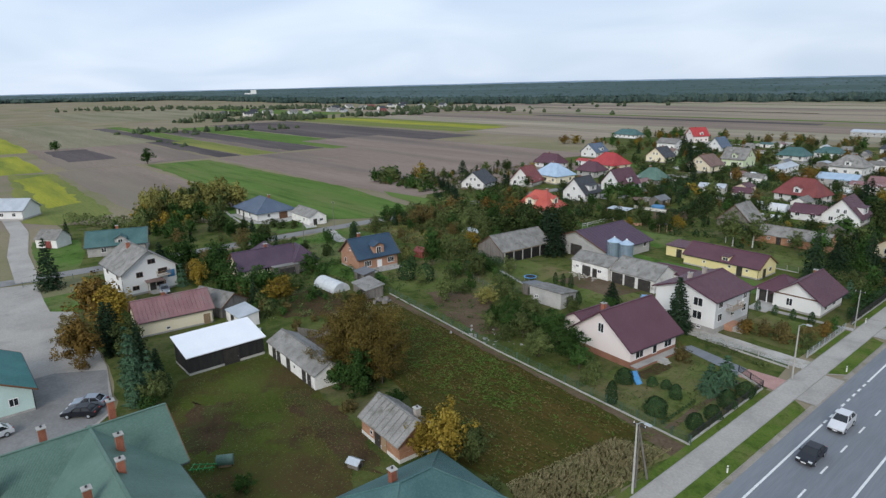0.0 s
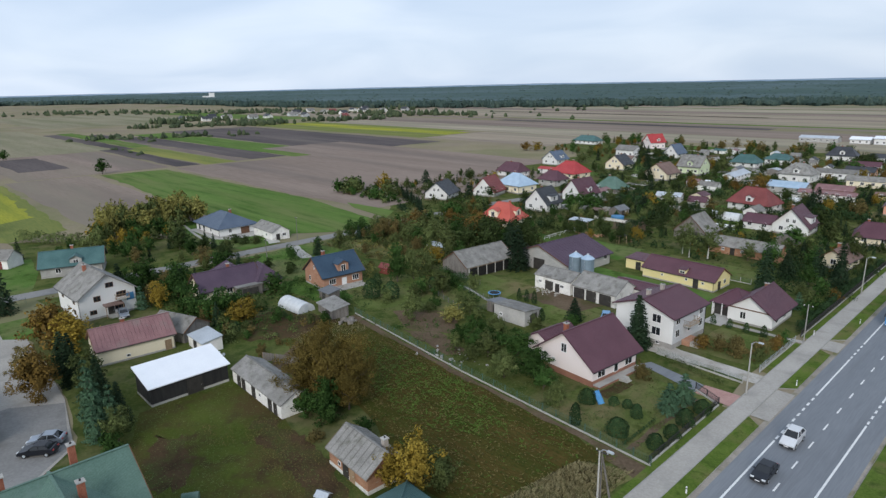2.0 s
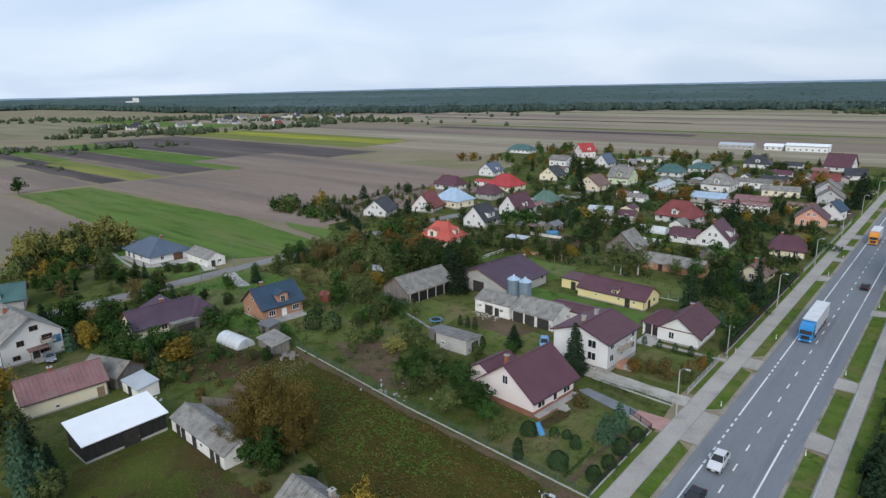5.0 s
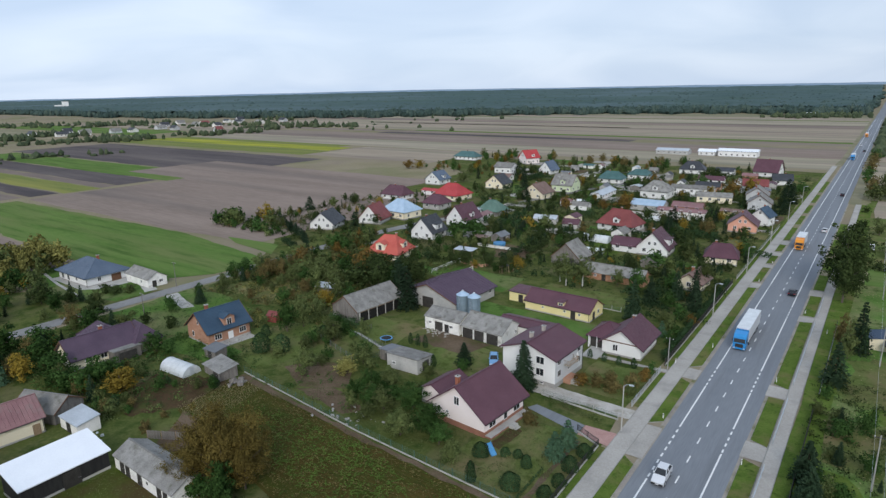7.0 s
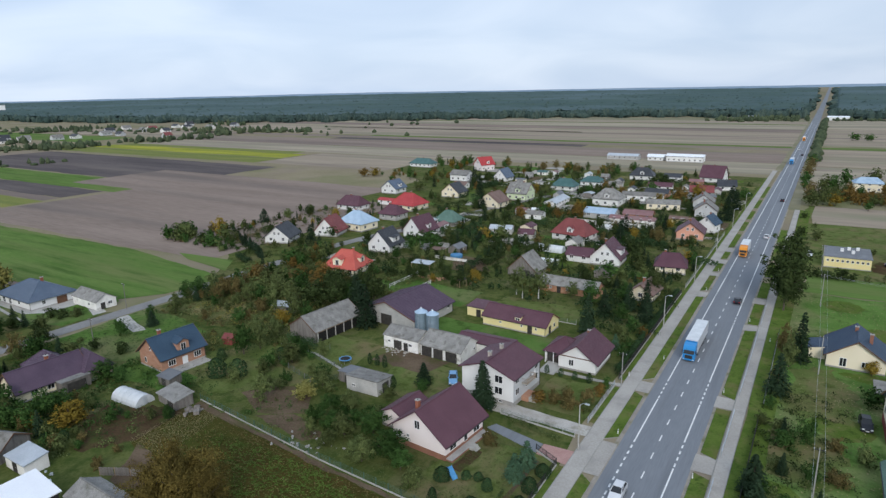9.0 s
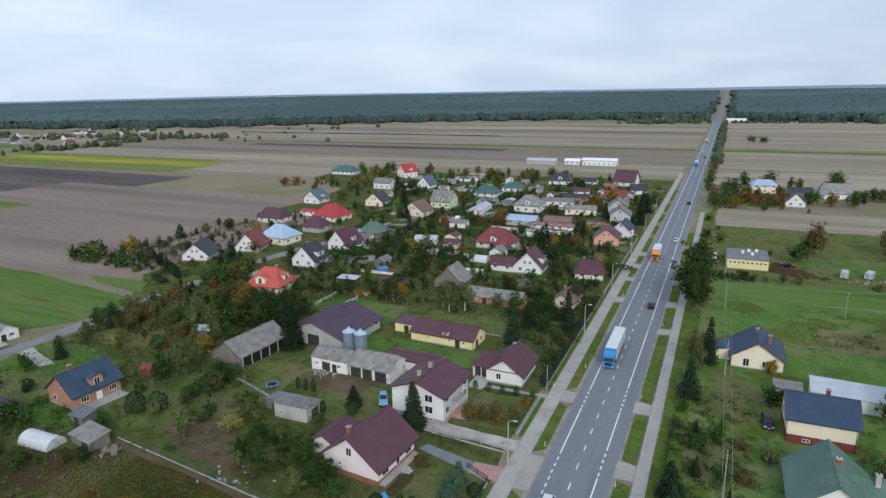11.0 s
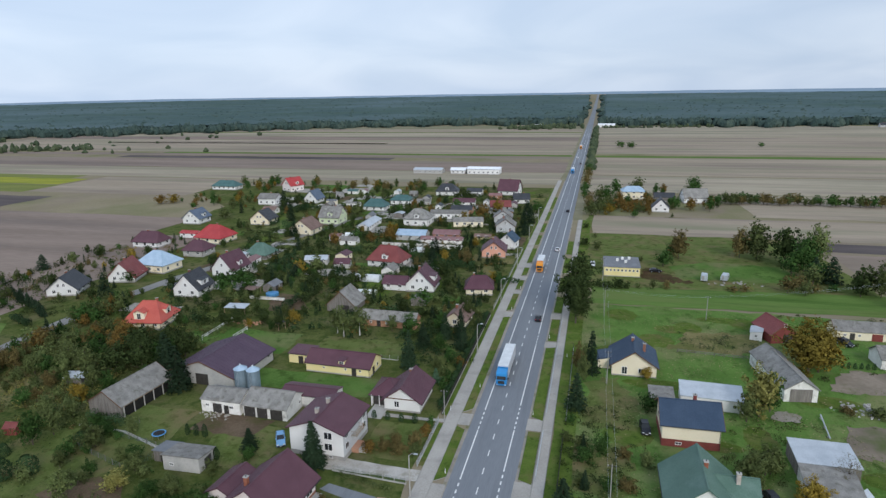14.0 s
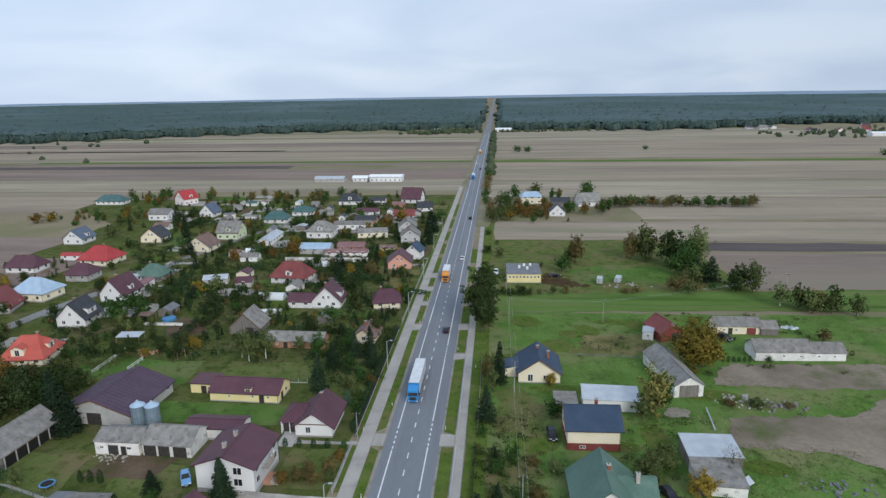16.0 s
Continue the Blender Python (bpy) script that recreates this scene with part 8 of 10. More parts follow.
hedge("hedge", [(-16.5, 63.6), (-16.6, 71.8)], 0.5, 0.4, "thuja", "low clipped dark hedge beside a garden path", 0.012, 0.16)
hedge("hedge", [(-14.5, 88.6), (-25.5, 90.8)], 0.9, 1.2, "leaf_olive", "low uneven hedge between two driveways", 0.03, 0.25)
hedge("hedge", [(-146, 140), (-158, 145)], 2.4, 2.0, "thuja", "dark hedge at the field edge", 0.05, 0.5)
hedge("hedge", [(-205, 33), (-178, 50)], 3.5, 3.5, "leaf_olive", "wild hedge behind gardens", 0.06, 0.5)
for i in range(34):
    t = R.uniform(0, 1)
    hh = R.uniform(1.8, 4.5) if t < 0.8 else R.uniform(3.5, 6.5)
    plant(R.choice(("olive_bush", "bush", "bush", "olive_bush")), -168 - 37 * t + R.uniform(-3, 3), 150 + 6 * t + R.uniform(-4, 6), hh, hh * R.uniform(0.8, 1.3))
for i in range(20):
    plant("spruce", -178 + 1.5 * i + R.uniform(-0.4, 0.4), 163.5 - 0.8 * i + R.uniform(-1, 1), R.uniform(3, 5), R.uniform(1.8, 2.6))
hedge("hedge", [(-85.5, 97.8), (-75.0, 97.2)], 2.3, 2.4, "thuja", "dense dark shrubs beside a barn", 0.03, 0.3)
ribbon("garden_path", [(-86, 95.6), (-74.5, 95.2), (-63, 91.4)], 0.7, "concrete", 0.09, "narrow concrete path across a garden")
hedge("hedge", [(-120, 21.5), (-113, 23)], 1.2, 1.0, "thuja", "low hedge before a house", 0.04, 0.3)
for i in range(46):
    x, y = R.uniform(-203, -186), R.uniform(54, 84)
    if -232 + (y - 50) * 0.25 < x + 22 and clear(x, y):
        plant(R.choice(("willow", "willow", "willow", "olive")) if x > -198 else "willow", x, y, R.uniform(6.5, 10), R.uniform(5, 7))


HEDGES = random.Random(21)
for i in range(120):
    x, y = HEDGES.uniform(-175, -16), HEDGES.uniform(160, 400)
    along, run = HEDGES.random() < 0.5, HEDGES.uniform(6, 16)
    ends = [(x, y), (x + run, y + HEDGES.uniform(-1, 1))] if along else [(x, y), (x + HEDGES.uniform(-1, 1), y + run)]
    if x < -125 - (y - 150) * 0.25 or not all(clear(p[0] + (q[0] - p[0]) * k / 4, p[1] + (q[1] - p[1]) * k / 4, 1.2) for p, q in [ends] for k in range(5)):
        continue
    top = min(HEDGES.uniform(1.4, 4.2), clear_height(x, y), clear_height(*ends[1]))
    leaf, text = HEDGES.choice((("thuja", "dark evergreen hedge between village gardens"), ("thuja", "dark evergreen hedge between village gardens"), ("leaf_dark", "loose dark green shrubs between village gardens"), ("leaf_olive", "overgrown olive-green shrubs along a plot")))
    hedge("hedge", ends, top, 1.1 if leaf == "thuja" else HEDGES.uniform(1.5, 3.5), leaf, text, 0.075, 0.55)


def back_gardens():
    """The plants of the far gardens, joined by their leaf, with stems."""
    by_leaf = {}
    for (kind, which), poses in BACK_GARDENS.items():
        by_leaf.setdefault(KINDS[kind][3], []).append((kind, which, poses))
    for leaf, group in by_leaf.items():
        verts, soft, wood = [], [], Build()
        for kind, which, poses in group:
            k, z = SHARES[2]
            v, n = KINDS[kind][2](which * 31 + len(kind), k, z)
            h0 = KINDS[kind][0]
            for m in poses:
                a = np.array(m)
                verts.append(v @ a[:3, :3].T + a[:3, 3])
                soft.append(n @ a[:3, :3].T)
                if kind not in SHRUBS:
                    wood.tube(m @ Vector((0, 0, -0.1)), m @ Vector((0, 0, 0.7 * h0)), 0.16, 0.05, 5)
        verts, soft = np.vstack(verts), np.vstack(soft)
        soft /= np.linalg.norm(soft, axis=1)[:, None] + 1e-9
        tagged(new("far_garden_plants", card_mesh("far_garden_plants", (verts, soft), M[leaf])), "trees and shrubs with " + M[leaf].name.replace("_", " ") + " in far gardens", "trees", kind="stuff")
        if wood.v:
            tagged(new("far_stems", wood.mesh("far_stems", M["bark"])), "thin dark stems of far garden trees", "trees", kind="stuff")


back_gardens()


def thicket(name, label, x0, x1, y0, y1, n, leaf, size, h, seed, inside=None, per=70):
    """Wild undergrowth that nobody could count: many small uneven clumps of leaves, as one mass."""
    rnd = np.random.RandomState(seed)
    pts, nrm = [], []
    for _ in range(n):
        x, y = rnd.uniform(x0, x1), rnd.uniform(y0, y1)
        top = min(rnd.uniform(*h), clear_height(x, y))
        if -145 < x < -135 or not clear(x, y, 0.9) or (inside and not inside(x, y)):
            continue
        wide = rnd.uniform(0.7, 1.3) * (0.8 + 0.45 * top)
        k = int(per * (0.4 + 0.3 * top * wide))
        for _ in range(rnd.randint(2, 4)):
            cx, cy, ct = x + rnd.normal(0, wide * 0.6), y + rnd.normal(0, wide * 0.6), top * rnd.uniform(0.5, 1.0)
            d = rnd.normal(0, 1, (k // 3, 3))
            d /= np.linalg.norm(d, axis=1)[:, None]
            d[:, 2] = np.abs(d[:, 2])
            q = d * rnd.uniform(0.5, 1.1, k // 3)[:, None]
            pts.append(np.stack([cx + q[:, 0] * wide * 0.6, cy + q[:, 1] * wide * 0.6, 0.05 + q[:, 2] * ct], 1))
            nrm.append(d * (1, 1, 0.7) + (0, 0, 0.2))
    v = cards(np.vstack(pts), np.vstack(nrm), size, rnd, 1.0, 0.55)
    tagged(new(name, card_mesh(name, v, M[leaf])), label, "plants", kind="stuff")


LANES = [(-143, 10), (-140.5, 76), (-139.5, 105), (-140, 140), (-139, 171), (-136, 192), (-127, 222), (-122, 262), (-108, 318), (-98, 345)]


def near_lane(x, y, wide=4.2):
    for (ax, ay), (bx, by) in zip(LANES, LANES[1:]):
        if ay - 2 < y < by + 2 and abs(ax + (bx - ax) * (y - ay) / (by - ay) - x) < wide:
            return True
    return -139 < x < -98 and 184.5 < y < 192.5


def off_plots(x, y):
    return not near_lane(x, y) and not any(a < x < b and c < y < d for a, b, c, d in ((-137, -107, 68, 95), (-97, -66, 76, 94), (-66, -38, 98, 130), (-94, -70, 168, 186), (-58, -28, 118, 141), (-80, -62, 92, 107)))


# left-hand gardens
thicket("undergrowth", "dense green undergrowth in old gardens", -136, -86, 42, 74, 150, "leaf_green", 0.34, (0.8, 2.8), 41, off_plots)
thicket("undergrowth", "olive and tawny shrubs in old gardens", -136, -80, 42, 76, 110, "leaf_olive", 0.32, (0.6, 2.2), 42, off_plots)
# between the lane and the open barn
thicket("undergrowth", "overgrown olive scrub behind a barn", -136, -84, 82, 150, 210, "leaf_olive", 0.38, (0.6, 3.0), 43, off_plots)
thicket("undergrowth", "overgrown dark green scrub behind a barn", -134, -86, 90, 156, 36, "leaf_green", 0.36, (0.8, 3.4), 44, off_plots)
thicket("undergrowth", "brown dying scrub behind a barn", -134, -86, 86, 150, 150, "leaf_brown", 0.34, (0.4, 1.8), 45, off_plots)
thicket("undergrowth", "straw-coloured grass and yellowing scrub behind a barn", -134, -86, 84, 150, 150, "leaf_willow", 0.34, (0.3, 2.2), 57, off_plots)
# village gardens
VILLAGE = lambda x, y: x > -122 - (y - 150) * 0.24 and off_plots(x, y)
thicket("undergrowth", "green shrubs between village gardens", -180, -14, 152, 400, 560, "leaf_dark", 0.55, (0.8, 4.2), 46, VILLAGE, 44)
thicket("undergrowth", "olive shrubs between village gardens", -180, -14, 152, 400, 250, "leaf_olive", 0.52, (0.8, 3.4), 47, VILLAGE, 40)
thicket("undergrowth", "dark evergreen shrubs between village gardens", -170, -14, 152, 380, 420, "thuja", 0.54, (1.0, 4.6), 48, VILLAGE, 44)
thicket("undergrowth", "rust-coloured shrubs between village gardens", -170, -14, 152, 380, 90, "leaf_autumn", 0.55, (0.8, 3.0), 49, VILLAGE, 36)
# rough ground between the village and the fields
EDGE_STRIP = lambda x, y: x < -118 - (y - 150) * 0.2 and x > -203 + (y - 150) * 0.06 and not near_lane(x, y)
thicket("undergrowth", "olive scrub at the edge of the fields", -204, -140, 150, 245, 110, "leaf_olive", 0.46, (0.5, 3.0), 58, EDGE_STRIP, 50)
thicket("undergrowth", "brown scrub at the edge of the fields", -204, -140, 150, 245, 90, "leaf_brown", 0.44, (0.5, 3.0), 59, EDGE_STRIP, 50)
thicket("undergrowth", "dark scrub at the edge of the fields", -196, -146, 150, 215, 60, "leaf_dark", 0.46, (1.0, 4.0), 60, EDGE_STRIP, 50)
# behind the wire fence, the pink house and the vegetable beds
thicket("undergrowth", "low green garden shrubs and perennials", -80, -37, 67, 98, 70, "leaf_green", 0.26, (0.4, 1.5), 50, lambda x, y: off_plots(x, y) and not (-64 < x < -48 and y > 84))
thicket("undergrowth", "low tawny perennials in a vegetable garden", -80, -14, 66, 98, 70, "leaf_olive", 0.24, (0.3, 1.1), 51, lambda x, y: off_plots(x, y) and x < -16 and not (x > -30 and y > 82))
thicket("undergrowth", "dark shrubs along the footway fence", -30, -13.6, 140, 178, 90, "thuja", 0.36, (0.8, 3.2), 52)
# right side of the road
thicket("undergrowth", "scattered dark bushes on rough grass", 13.8, 27, 62, 128, 95, "leaf_dark", 0.30, (0.5, 2.0), 53)
thicket("undergrowth", "olive bushes beside farm plots", 42, 62, 94, 130, 34, "leaf_olive", 0.30, (0.5, 2.2), 54)
thicket("undergrowth", "young spruce seedlings in rough grass", 42, 66, 163, 176, 44, "needle", 0.24, (0.6, 1.4), 55, None, 50)
thicket("undergrowth", "weedy shrubs round far farm buildings", 66, 115, 150, 196, 40, "leaf_olive", 0.40, (0.5, 1.8), 56)


# ---------------------------------------------------------------- far woods
def clump_mass(name, places, mat, label, seed):
    """Many small uneven crowns, each a lumpy faceted dome, in one mesh."""
    rnd = np.random.RandomState(seed)
    ring = 7
    vs, fs = [], []
    for x, y, z, h, w in places:
        k = len(vs)
        tall = rnd.uniform(0, 1) < 0.45
        for lv, rr in ((0.0, 0.75), (0.3, 1.0), (0.65, 0.62 if tall else 0.9)):
            for i in range(ring):
                a = 2 * math.pi * (i + rnd.uniform(-0.25, 0.25)) / ring
                q = w / 2 * rr * rnd.uniform(0.75, 1.2)
                vs.append((x + q * math.cos(a), y + q * math.sin(a), z + h * (lv + rnd.uniform(-0.06, 0.06))))
        vs.append((x, y, z + h * rnd.uniform(0.92, 1.1)))
        for lv in range(2):
            for i in range(ring):
                j = (i + 1) % ring
                fs.append((k + lv * ring + i, k + lv * ring + j, k + (lv + 1) * ring + j, k + (lv + 1) * ring + i))
        for i in range(ring):
            fs.append((k + 2 * ring + i, k + 2 * ring + (i + 1) % ring, k + 3 * ring))
    me = bpy.data.meshes.new(name)
    me.from_pydata(vs, [], fs)
    me.materials.append(M[mat])
    me.update()
    return tagged(new(name, me), label, "forest", kind="stuff")


EDGE = [(-98, 2600), (-80, 2500), (-72, 2300), (-64, 1680), (-58, 1480), (-50, 1340), (-43, 1270), (-36, 1260), (-25, 1270), (-12, 1290), (-2, 1250), (4, 1235), (13, 1230), (19, 1290), (24, 1460), (32, 1560), (42, 1600), (55, 1650), (70, 1700)]


def edge_at(deg):
    return float(np.interp(deg, [e[0] for e in EDGE], [e[1] for e in EDGE])) + 26 * math.sin(deg * 1.7) + 14 * math.sin(deg * 4.1)


FOREST_END = 4150.0


def far_forest():
    rnd = np.random.RandomState(5)
    front = []
    deg = -98.0
    while deg < 70:
        r0 = edge_at(deg)
        for row in range(4):
            r = r0 + row * 11 + rnd.uniform(-5, 5)
            a = radians(deg + rnd.uniform(-0.12, 0.12))
            x, y = 18 + r * math.sin(a), r * math.cos(a)
            if abs(x) > 15 + row:
                front.append((x, y, terrain(x, y) - 0.5, rnd.uniform(10, 17), rnd.uniform(8, 14)))
        deg += 0.26 * 1300 / r0
    for _ in range(7000):
        deg = rnd.uniform(-98, 70)
        r0 = edge_at(deg)
        r = r0 + (FOREST_END - 40 - r0) * rnd.uniform(0, 1) ** 1.6
        a = radians(deg)
        x, y = 18 + r * math.sin(a), r * math.cos(a)
        if abs(x) > 20:
            front.append((x, y, terrain(x, y) + 1, rnd.uniform(11.0, 13.6), rnd.uniform(10, 20) * (1 + r / 3500)))
    clump_mass("far_forest", front, "forest", "dark mixed forest with haze-tinted greens to the horizon", 9)
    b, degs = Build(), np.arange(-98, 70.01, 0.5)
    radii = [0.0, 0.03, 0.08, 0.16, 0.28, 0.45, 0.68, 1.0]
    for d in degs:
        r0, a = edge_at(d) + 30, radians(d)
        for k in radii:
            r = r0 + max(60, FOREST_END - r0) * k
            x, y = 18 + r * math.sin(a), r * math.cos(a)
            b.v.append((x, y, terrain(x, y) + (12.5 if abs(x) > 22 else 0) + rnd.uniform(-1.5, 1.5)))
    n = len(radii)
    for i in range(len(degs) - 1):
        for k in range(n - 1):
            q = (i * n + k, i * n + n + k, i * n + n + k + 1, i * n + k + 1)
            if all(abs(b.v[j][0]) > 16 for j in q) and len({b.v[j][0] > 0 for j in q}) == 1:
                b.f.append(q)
    tagged(structure("forest_canopy", b, M["hazy_canopy"], "closed forest canopy in haze-blue greens to the horizon"), kind="structure")


far_forest()


def far_thickets():
    rnd = np.random.RandomState(12)
    spots = []
    for x0, y0, x1, y1, n, wide, h in ((-1500, 300, -1150, 560, 160, 80, 10), (-600, 640, -400, 760, 6, 60, 8), (-700, 760, -560, 1000, 12, 90, 9), (-130, 1130, -20, 1190, 110, 40, 11), (480, 1020, 880, 1180, 150, 60, 9),
                                       (20, 1170, 200, 1190, 60, 16, 9), (11, 540, 13, 1180, 90, 3, 10), (560, 900, 820, 960, 30, 30, 8), (-520, 150, -440, 152, 7, 4, 4), (-640, 205, -560, 200, 8, 8, 5), (-640, 150, -560, 300, 46, 16, 8), (-780, 250, -720, 420, 70, 24, 9), (-980, 560, -800, 700, 60, 50, 10)):
        for _ in range(n):
            t = rnd.uniform(0, 1)
            spots.append((x0 + (x1 - x0) * t + rnd.normal(0, wide / 2), y0 + (y1 - y0) * t + rnd.normal(0, wide / 2), -0.3, h * rnd.uniform(0.3, 0.85), h * rnd.uniform(0.4, 1.0)))
    groves = [(-866, 311), (-853, 317), (-833, 322), (-893, 367), (-894, 382), (-859, 392), (-1073, 515), (-1089, 542), (-1070, 555), (-736, 369), (-713, 371), (-1083, 614), (-1061, 586), (-709, 408), (-726, 470), (-692, 484), (-702, 523), (-680, 532), (-710, 594), (-1077, 640),
              (-780, 613), (-742, 626), (-721, 646), (-699, 666), (-682, 668), (-667, 687), (-904, 742), (-911, 789), (-961, 809), (-640, 690)]
    for x, y in groves:
        for _ in range(9):
            spots.append((x + rnd.normal(0, 9), y + rnd.normal(0, 9), -0.3, rnd.uniform(4, 10.5), rnd.uniform(4, 9)))
    spots = [s for s in spots if abs(s[0]) > 9]
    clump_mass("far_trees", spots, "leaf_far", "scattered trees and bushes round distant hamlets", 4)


far_thickets()


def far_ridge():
    """A glowing strip behind the woods; its blue is distance haze, not land colour."""
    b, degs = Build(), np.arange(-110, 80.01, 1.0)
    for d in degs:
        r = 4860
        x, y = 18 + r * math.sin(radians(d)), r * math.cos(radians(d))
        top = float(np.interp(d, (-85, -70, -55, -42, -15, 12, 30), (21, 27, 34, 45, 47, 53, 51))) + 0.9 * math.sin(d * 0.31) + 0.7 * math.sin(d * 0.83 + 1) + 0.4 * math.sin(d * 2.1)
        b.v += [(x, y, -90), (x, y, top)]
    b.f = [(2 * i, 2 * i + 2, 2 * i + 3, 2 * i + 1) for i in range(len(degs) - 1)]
    structure("backdrop", b, M["far_ridge"], "glowing blue strip for hazy wooded land on the horizon")


far_ridge()

# ---------------------------------------------------------------- farm things
def silo(x, y):
    ob = thing("silo", pose(x, y, 0.02), "galvanised steel grain silo with a conical roof", "silo", "grain silos")
    r, h, n = 1.48, 5.9, 28
    b = Build()
    rings = []
    for i in range(25):
        z = 0.4 + (h - 0.4) * i / 24
        rings.append((r + (0.025 if i % 2 else -0.012), z))
    for rr, z in rings:
        b.v += [(rr * math.cos(2 * math.pi * k / n), rr * math.sin(2 * math.pi * k / n), z) for k in range(n)]
    for i in range(24):
        b.f += [(i * n + k, i * n + (k + 1) % n, i * n + n + (k + 1) % n, i * n + n + k) for k in range(n)]
    part("shell", b, M["silo_steel"], ob)
    cone = Build().tube((0, 0, h), (0, 0, h + 0.85), r + 0.1, 0.25, 28)
    part("roof", cone, M["pale_blue"], ob)
    part("cap", Build().tube((0, 0, h + 0.85), (0, 0, h + 1.1), 0.28, 0.2, 12), M["steel"], ob)
    part("base", Build().tube((0, 0, 0), (0, 0, 0.42), r + 0.15, r + 0.15, 24), M["concrete"], ob)
    ladder = Build()
    for s in (-0.2, 0.2):
        ladder.tube((s, -r - 0.1, 0.4), (s, -r - 0.1, h), 0.025, 0.025, 5)
    for i in range(16):
        ladder.tube((-0.2, -r - 0.1, 0.7 + 0.33 * i), (0.2, -r - 0.1, 0.7 + 0.33 * i), 0.018, 0.018, 5)
    part("ladder", ladder, M["steel"], ob)
    for i in range(8):
        a = 2 * math.pi * i / 8 + 0.2
        part("stiffener", Build().box(r + 0.03, 0, 0.4, 0.06, 0.1, h - 0.4), M["silo_steel"], ob, at=pose(0, 0, 0, 0, 0, math.degrees(a)))


silo(-60.2, 116.4)
silo(-57.0, 116.4)


# ---------------------------------------------------------------- street furniture
def lamp_post(x, y, h=8.0, arm=0.9, to=0, label="grey concrete street lamp with a bent arm"):
    ob = thing("street_lamp", pose(x, y, 0.02, 0, 0, to), label, "street lamp", "street lamps")
    part("pole", Build().tube((0, 0, 0), (0, 0, h), 0.13, 0.08, 10), M["concrete"], ob)
    part("arm", Build().tube((0, 0, h - 0.1), (arm * 0.5, 0, h + 0.35), 0.045, 0.04, 8).tube((arm * 0.5, 0, h + 0.35), (arm, 0, h + 0.4), 0.04, 0.035, 8), M["steel"], ob)
    head = Build().box(arm + 0.3, 0, h + 0.32, 0.75, 0.3, 0.16, 0, 0.8)
    hd = part("lamp_head", head, M["zinc"], ob)
    part("lens", Build().box(arm + 0.35, 0, h + 0.28, 0.5, 0.2, 0.05), M["plastic_white"], hd)
    return ob


for y in (49.6, 87.9, 149.1, 190, 232, 274, 318):
    lamp_post(-10.9 if y != 49.6 else -11.4, y)


def utility_pole(x, y, h, arms=1, wood=False, strut=False, turn=0):
    ob = thing("utility_pole", pose(x, y, 0.02, 0, 0, turn), "wooden overhead line pole" + (" with a raking strut" if strut else " in the grass") if wood else "slim concrete overhead line pole", "pole", "overhead line poles")
    mat = M["grey_wood" if wood else "plinth"]
    part("pole", Build().tube((0, 0, 0), (0, 0, h), 0.11, 0.07, 9), mat, ob)
    if strut:
        part("strut", Build().tube((0, 2.2, 0), (0, 0.05, h * 0.9), 0.13, 0.09, 9), mat, ob)
    for i in range(arms):
        part("crossarm", Build().box(0, 0, h - 0.4 - 0.5 * i, 1.5, 0.1, 0.1), M["dark_metal"], ob)
        for s in (-0.65, 0.65):
            part("insulator", Build().tube((s, 0, h - 0.3 - 0.5 * i), (s, 0, h - 0.12 - 0.5 * i), 0.05, 0.035, 7), M["white"], ob)
    return ob


utility_pole(-11.2, 113.8, 7.0)
utility_pole(-11.7, 50.6, 7.6, 1, True, True)
for x, y, h in ((22.1, 60, 8.4), (22.1, 92.0, 8.4), (22.0, 138.0, 8.4), (21.6, 184.7, 8.8), (21.3, 222, 8.4)):
    utility_pole(x, y, h, 1, False)
utility_pole(51.0, 187.0, 7.4, 1, False)
utility_pole(118, 215, 8.5, 1, False)
utility_pole(-122.5, 72, 7.5, 1, True)
utility_pole(-141.5, 92, 7.5, 1, True)


def wire(a, b, sag=0.7, r=0.009):
    """One sagging line, as a single closed tube."""
    m, n = Build(), 12
    for i in range(n + 1):
        p = Vector(a).lerp(Vector(b), i / n) - Z * sag * 4 * (i / n) * (1 - i / n)
        m.v += [tuple(p + Vector(o) * r) for o in ((1, 0, 0), (0, 0.7, 0.7), (-1, 0, 0), (0, -0.7, -0.7))]
    for i in range(n):
        m.f += [(4 * i + k, 4 * i + (k + 1) % 4, 4 * i + 4 + (k + 1) % 4, 4 * i + 4 + k) for k in range(4)]
    tagged(new("overhead_wire", m.mesh("overhead_wire", M["zinc"])), "thin sagging overhead wire between two poles", "wire", "overhead wires")


for s in (-0.65, 0.65):
    line = [(22.1 + s, 60, 8.3), (22.1 + s, 92, 8.3), (22.0 + s, 138, 8.3), (21.6 + s, 184.7, 8.7), (21.3 + s, 222, 8.3)]
    for a, b in zip(line, line[1:]):
        wire(a, b)
    wire((21.6, 184.7 + s, 8.6), (51, 187 + s, 7.3))
    wire((51, 187 + s, 7.3), (118, 215 + s, 8.4), 1.2)


def bollard(x, y):
    ob = thing("marker_post", pose(x, y, 0.15), "short white roadside marker post", "marker post", "roadside marker posts")
    part("post", Build().box(0, 0, 0, 0.14, 0.12, 0.85, 0, 0.85), M["frame_white"], ob)
    part("band", Build().box(0, 0, 0.58, 0.135, 0.125, 0.12), M["dark_metal"], ob)


for x, y in ((-6.6, 95.6), (-10.9, 118.3), (6.6, 88.7), (12.2, 151.4), (6.7, 120), (-6.6, 130), (-6.6, 184), (6.8, 163), (-6.5, 206), (-6.6, 60)):
    bollard(x, y)


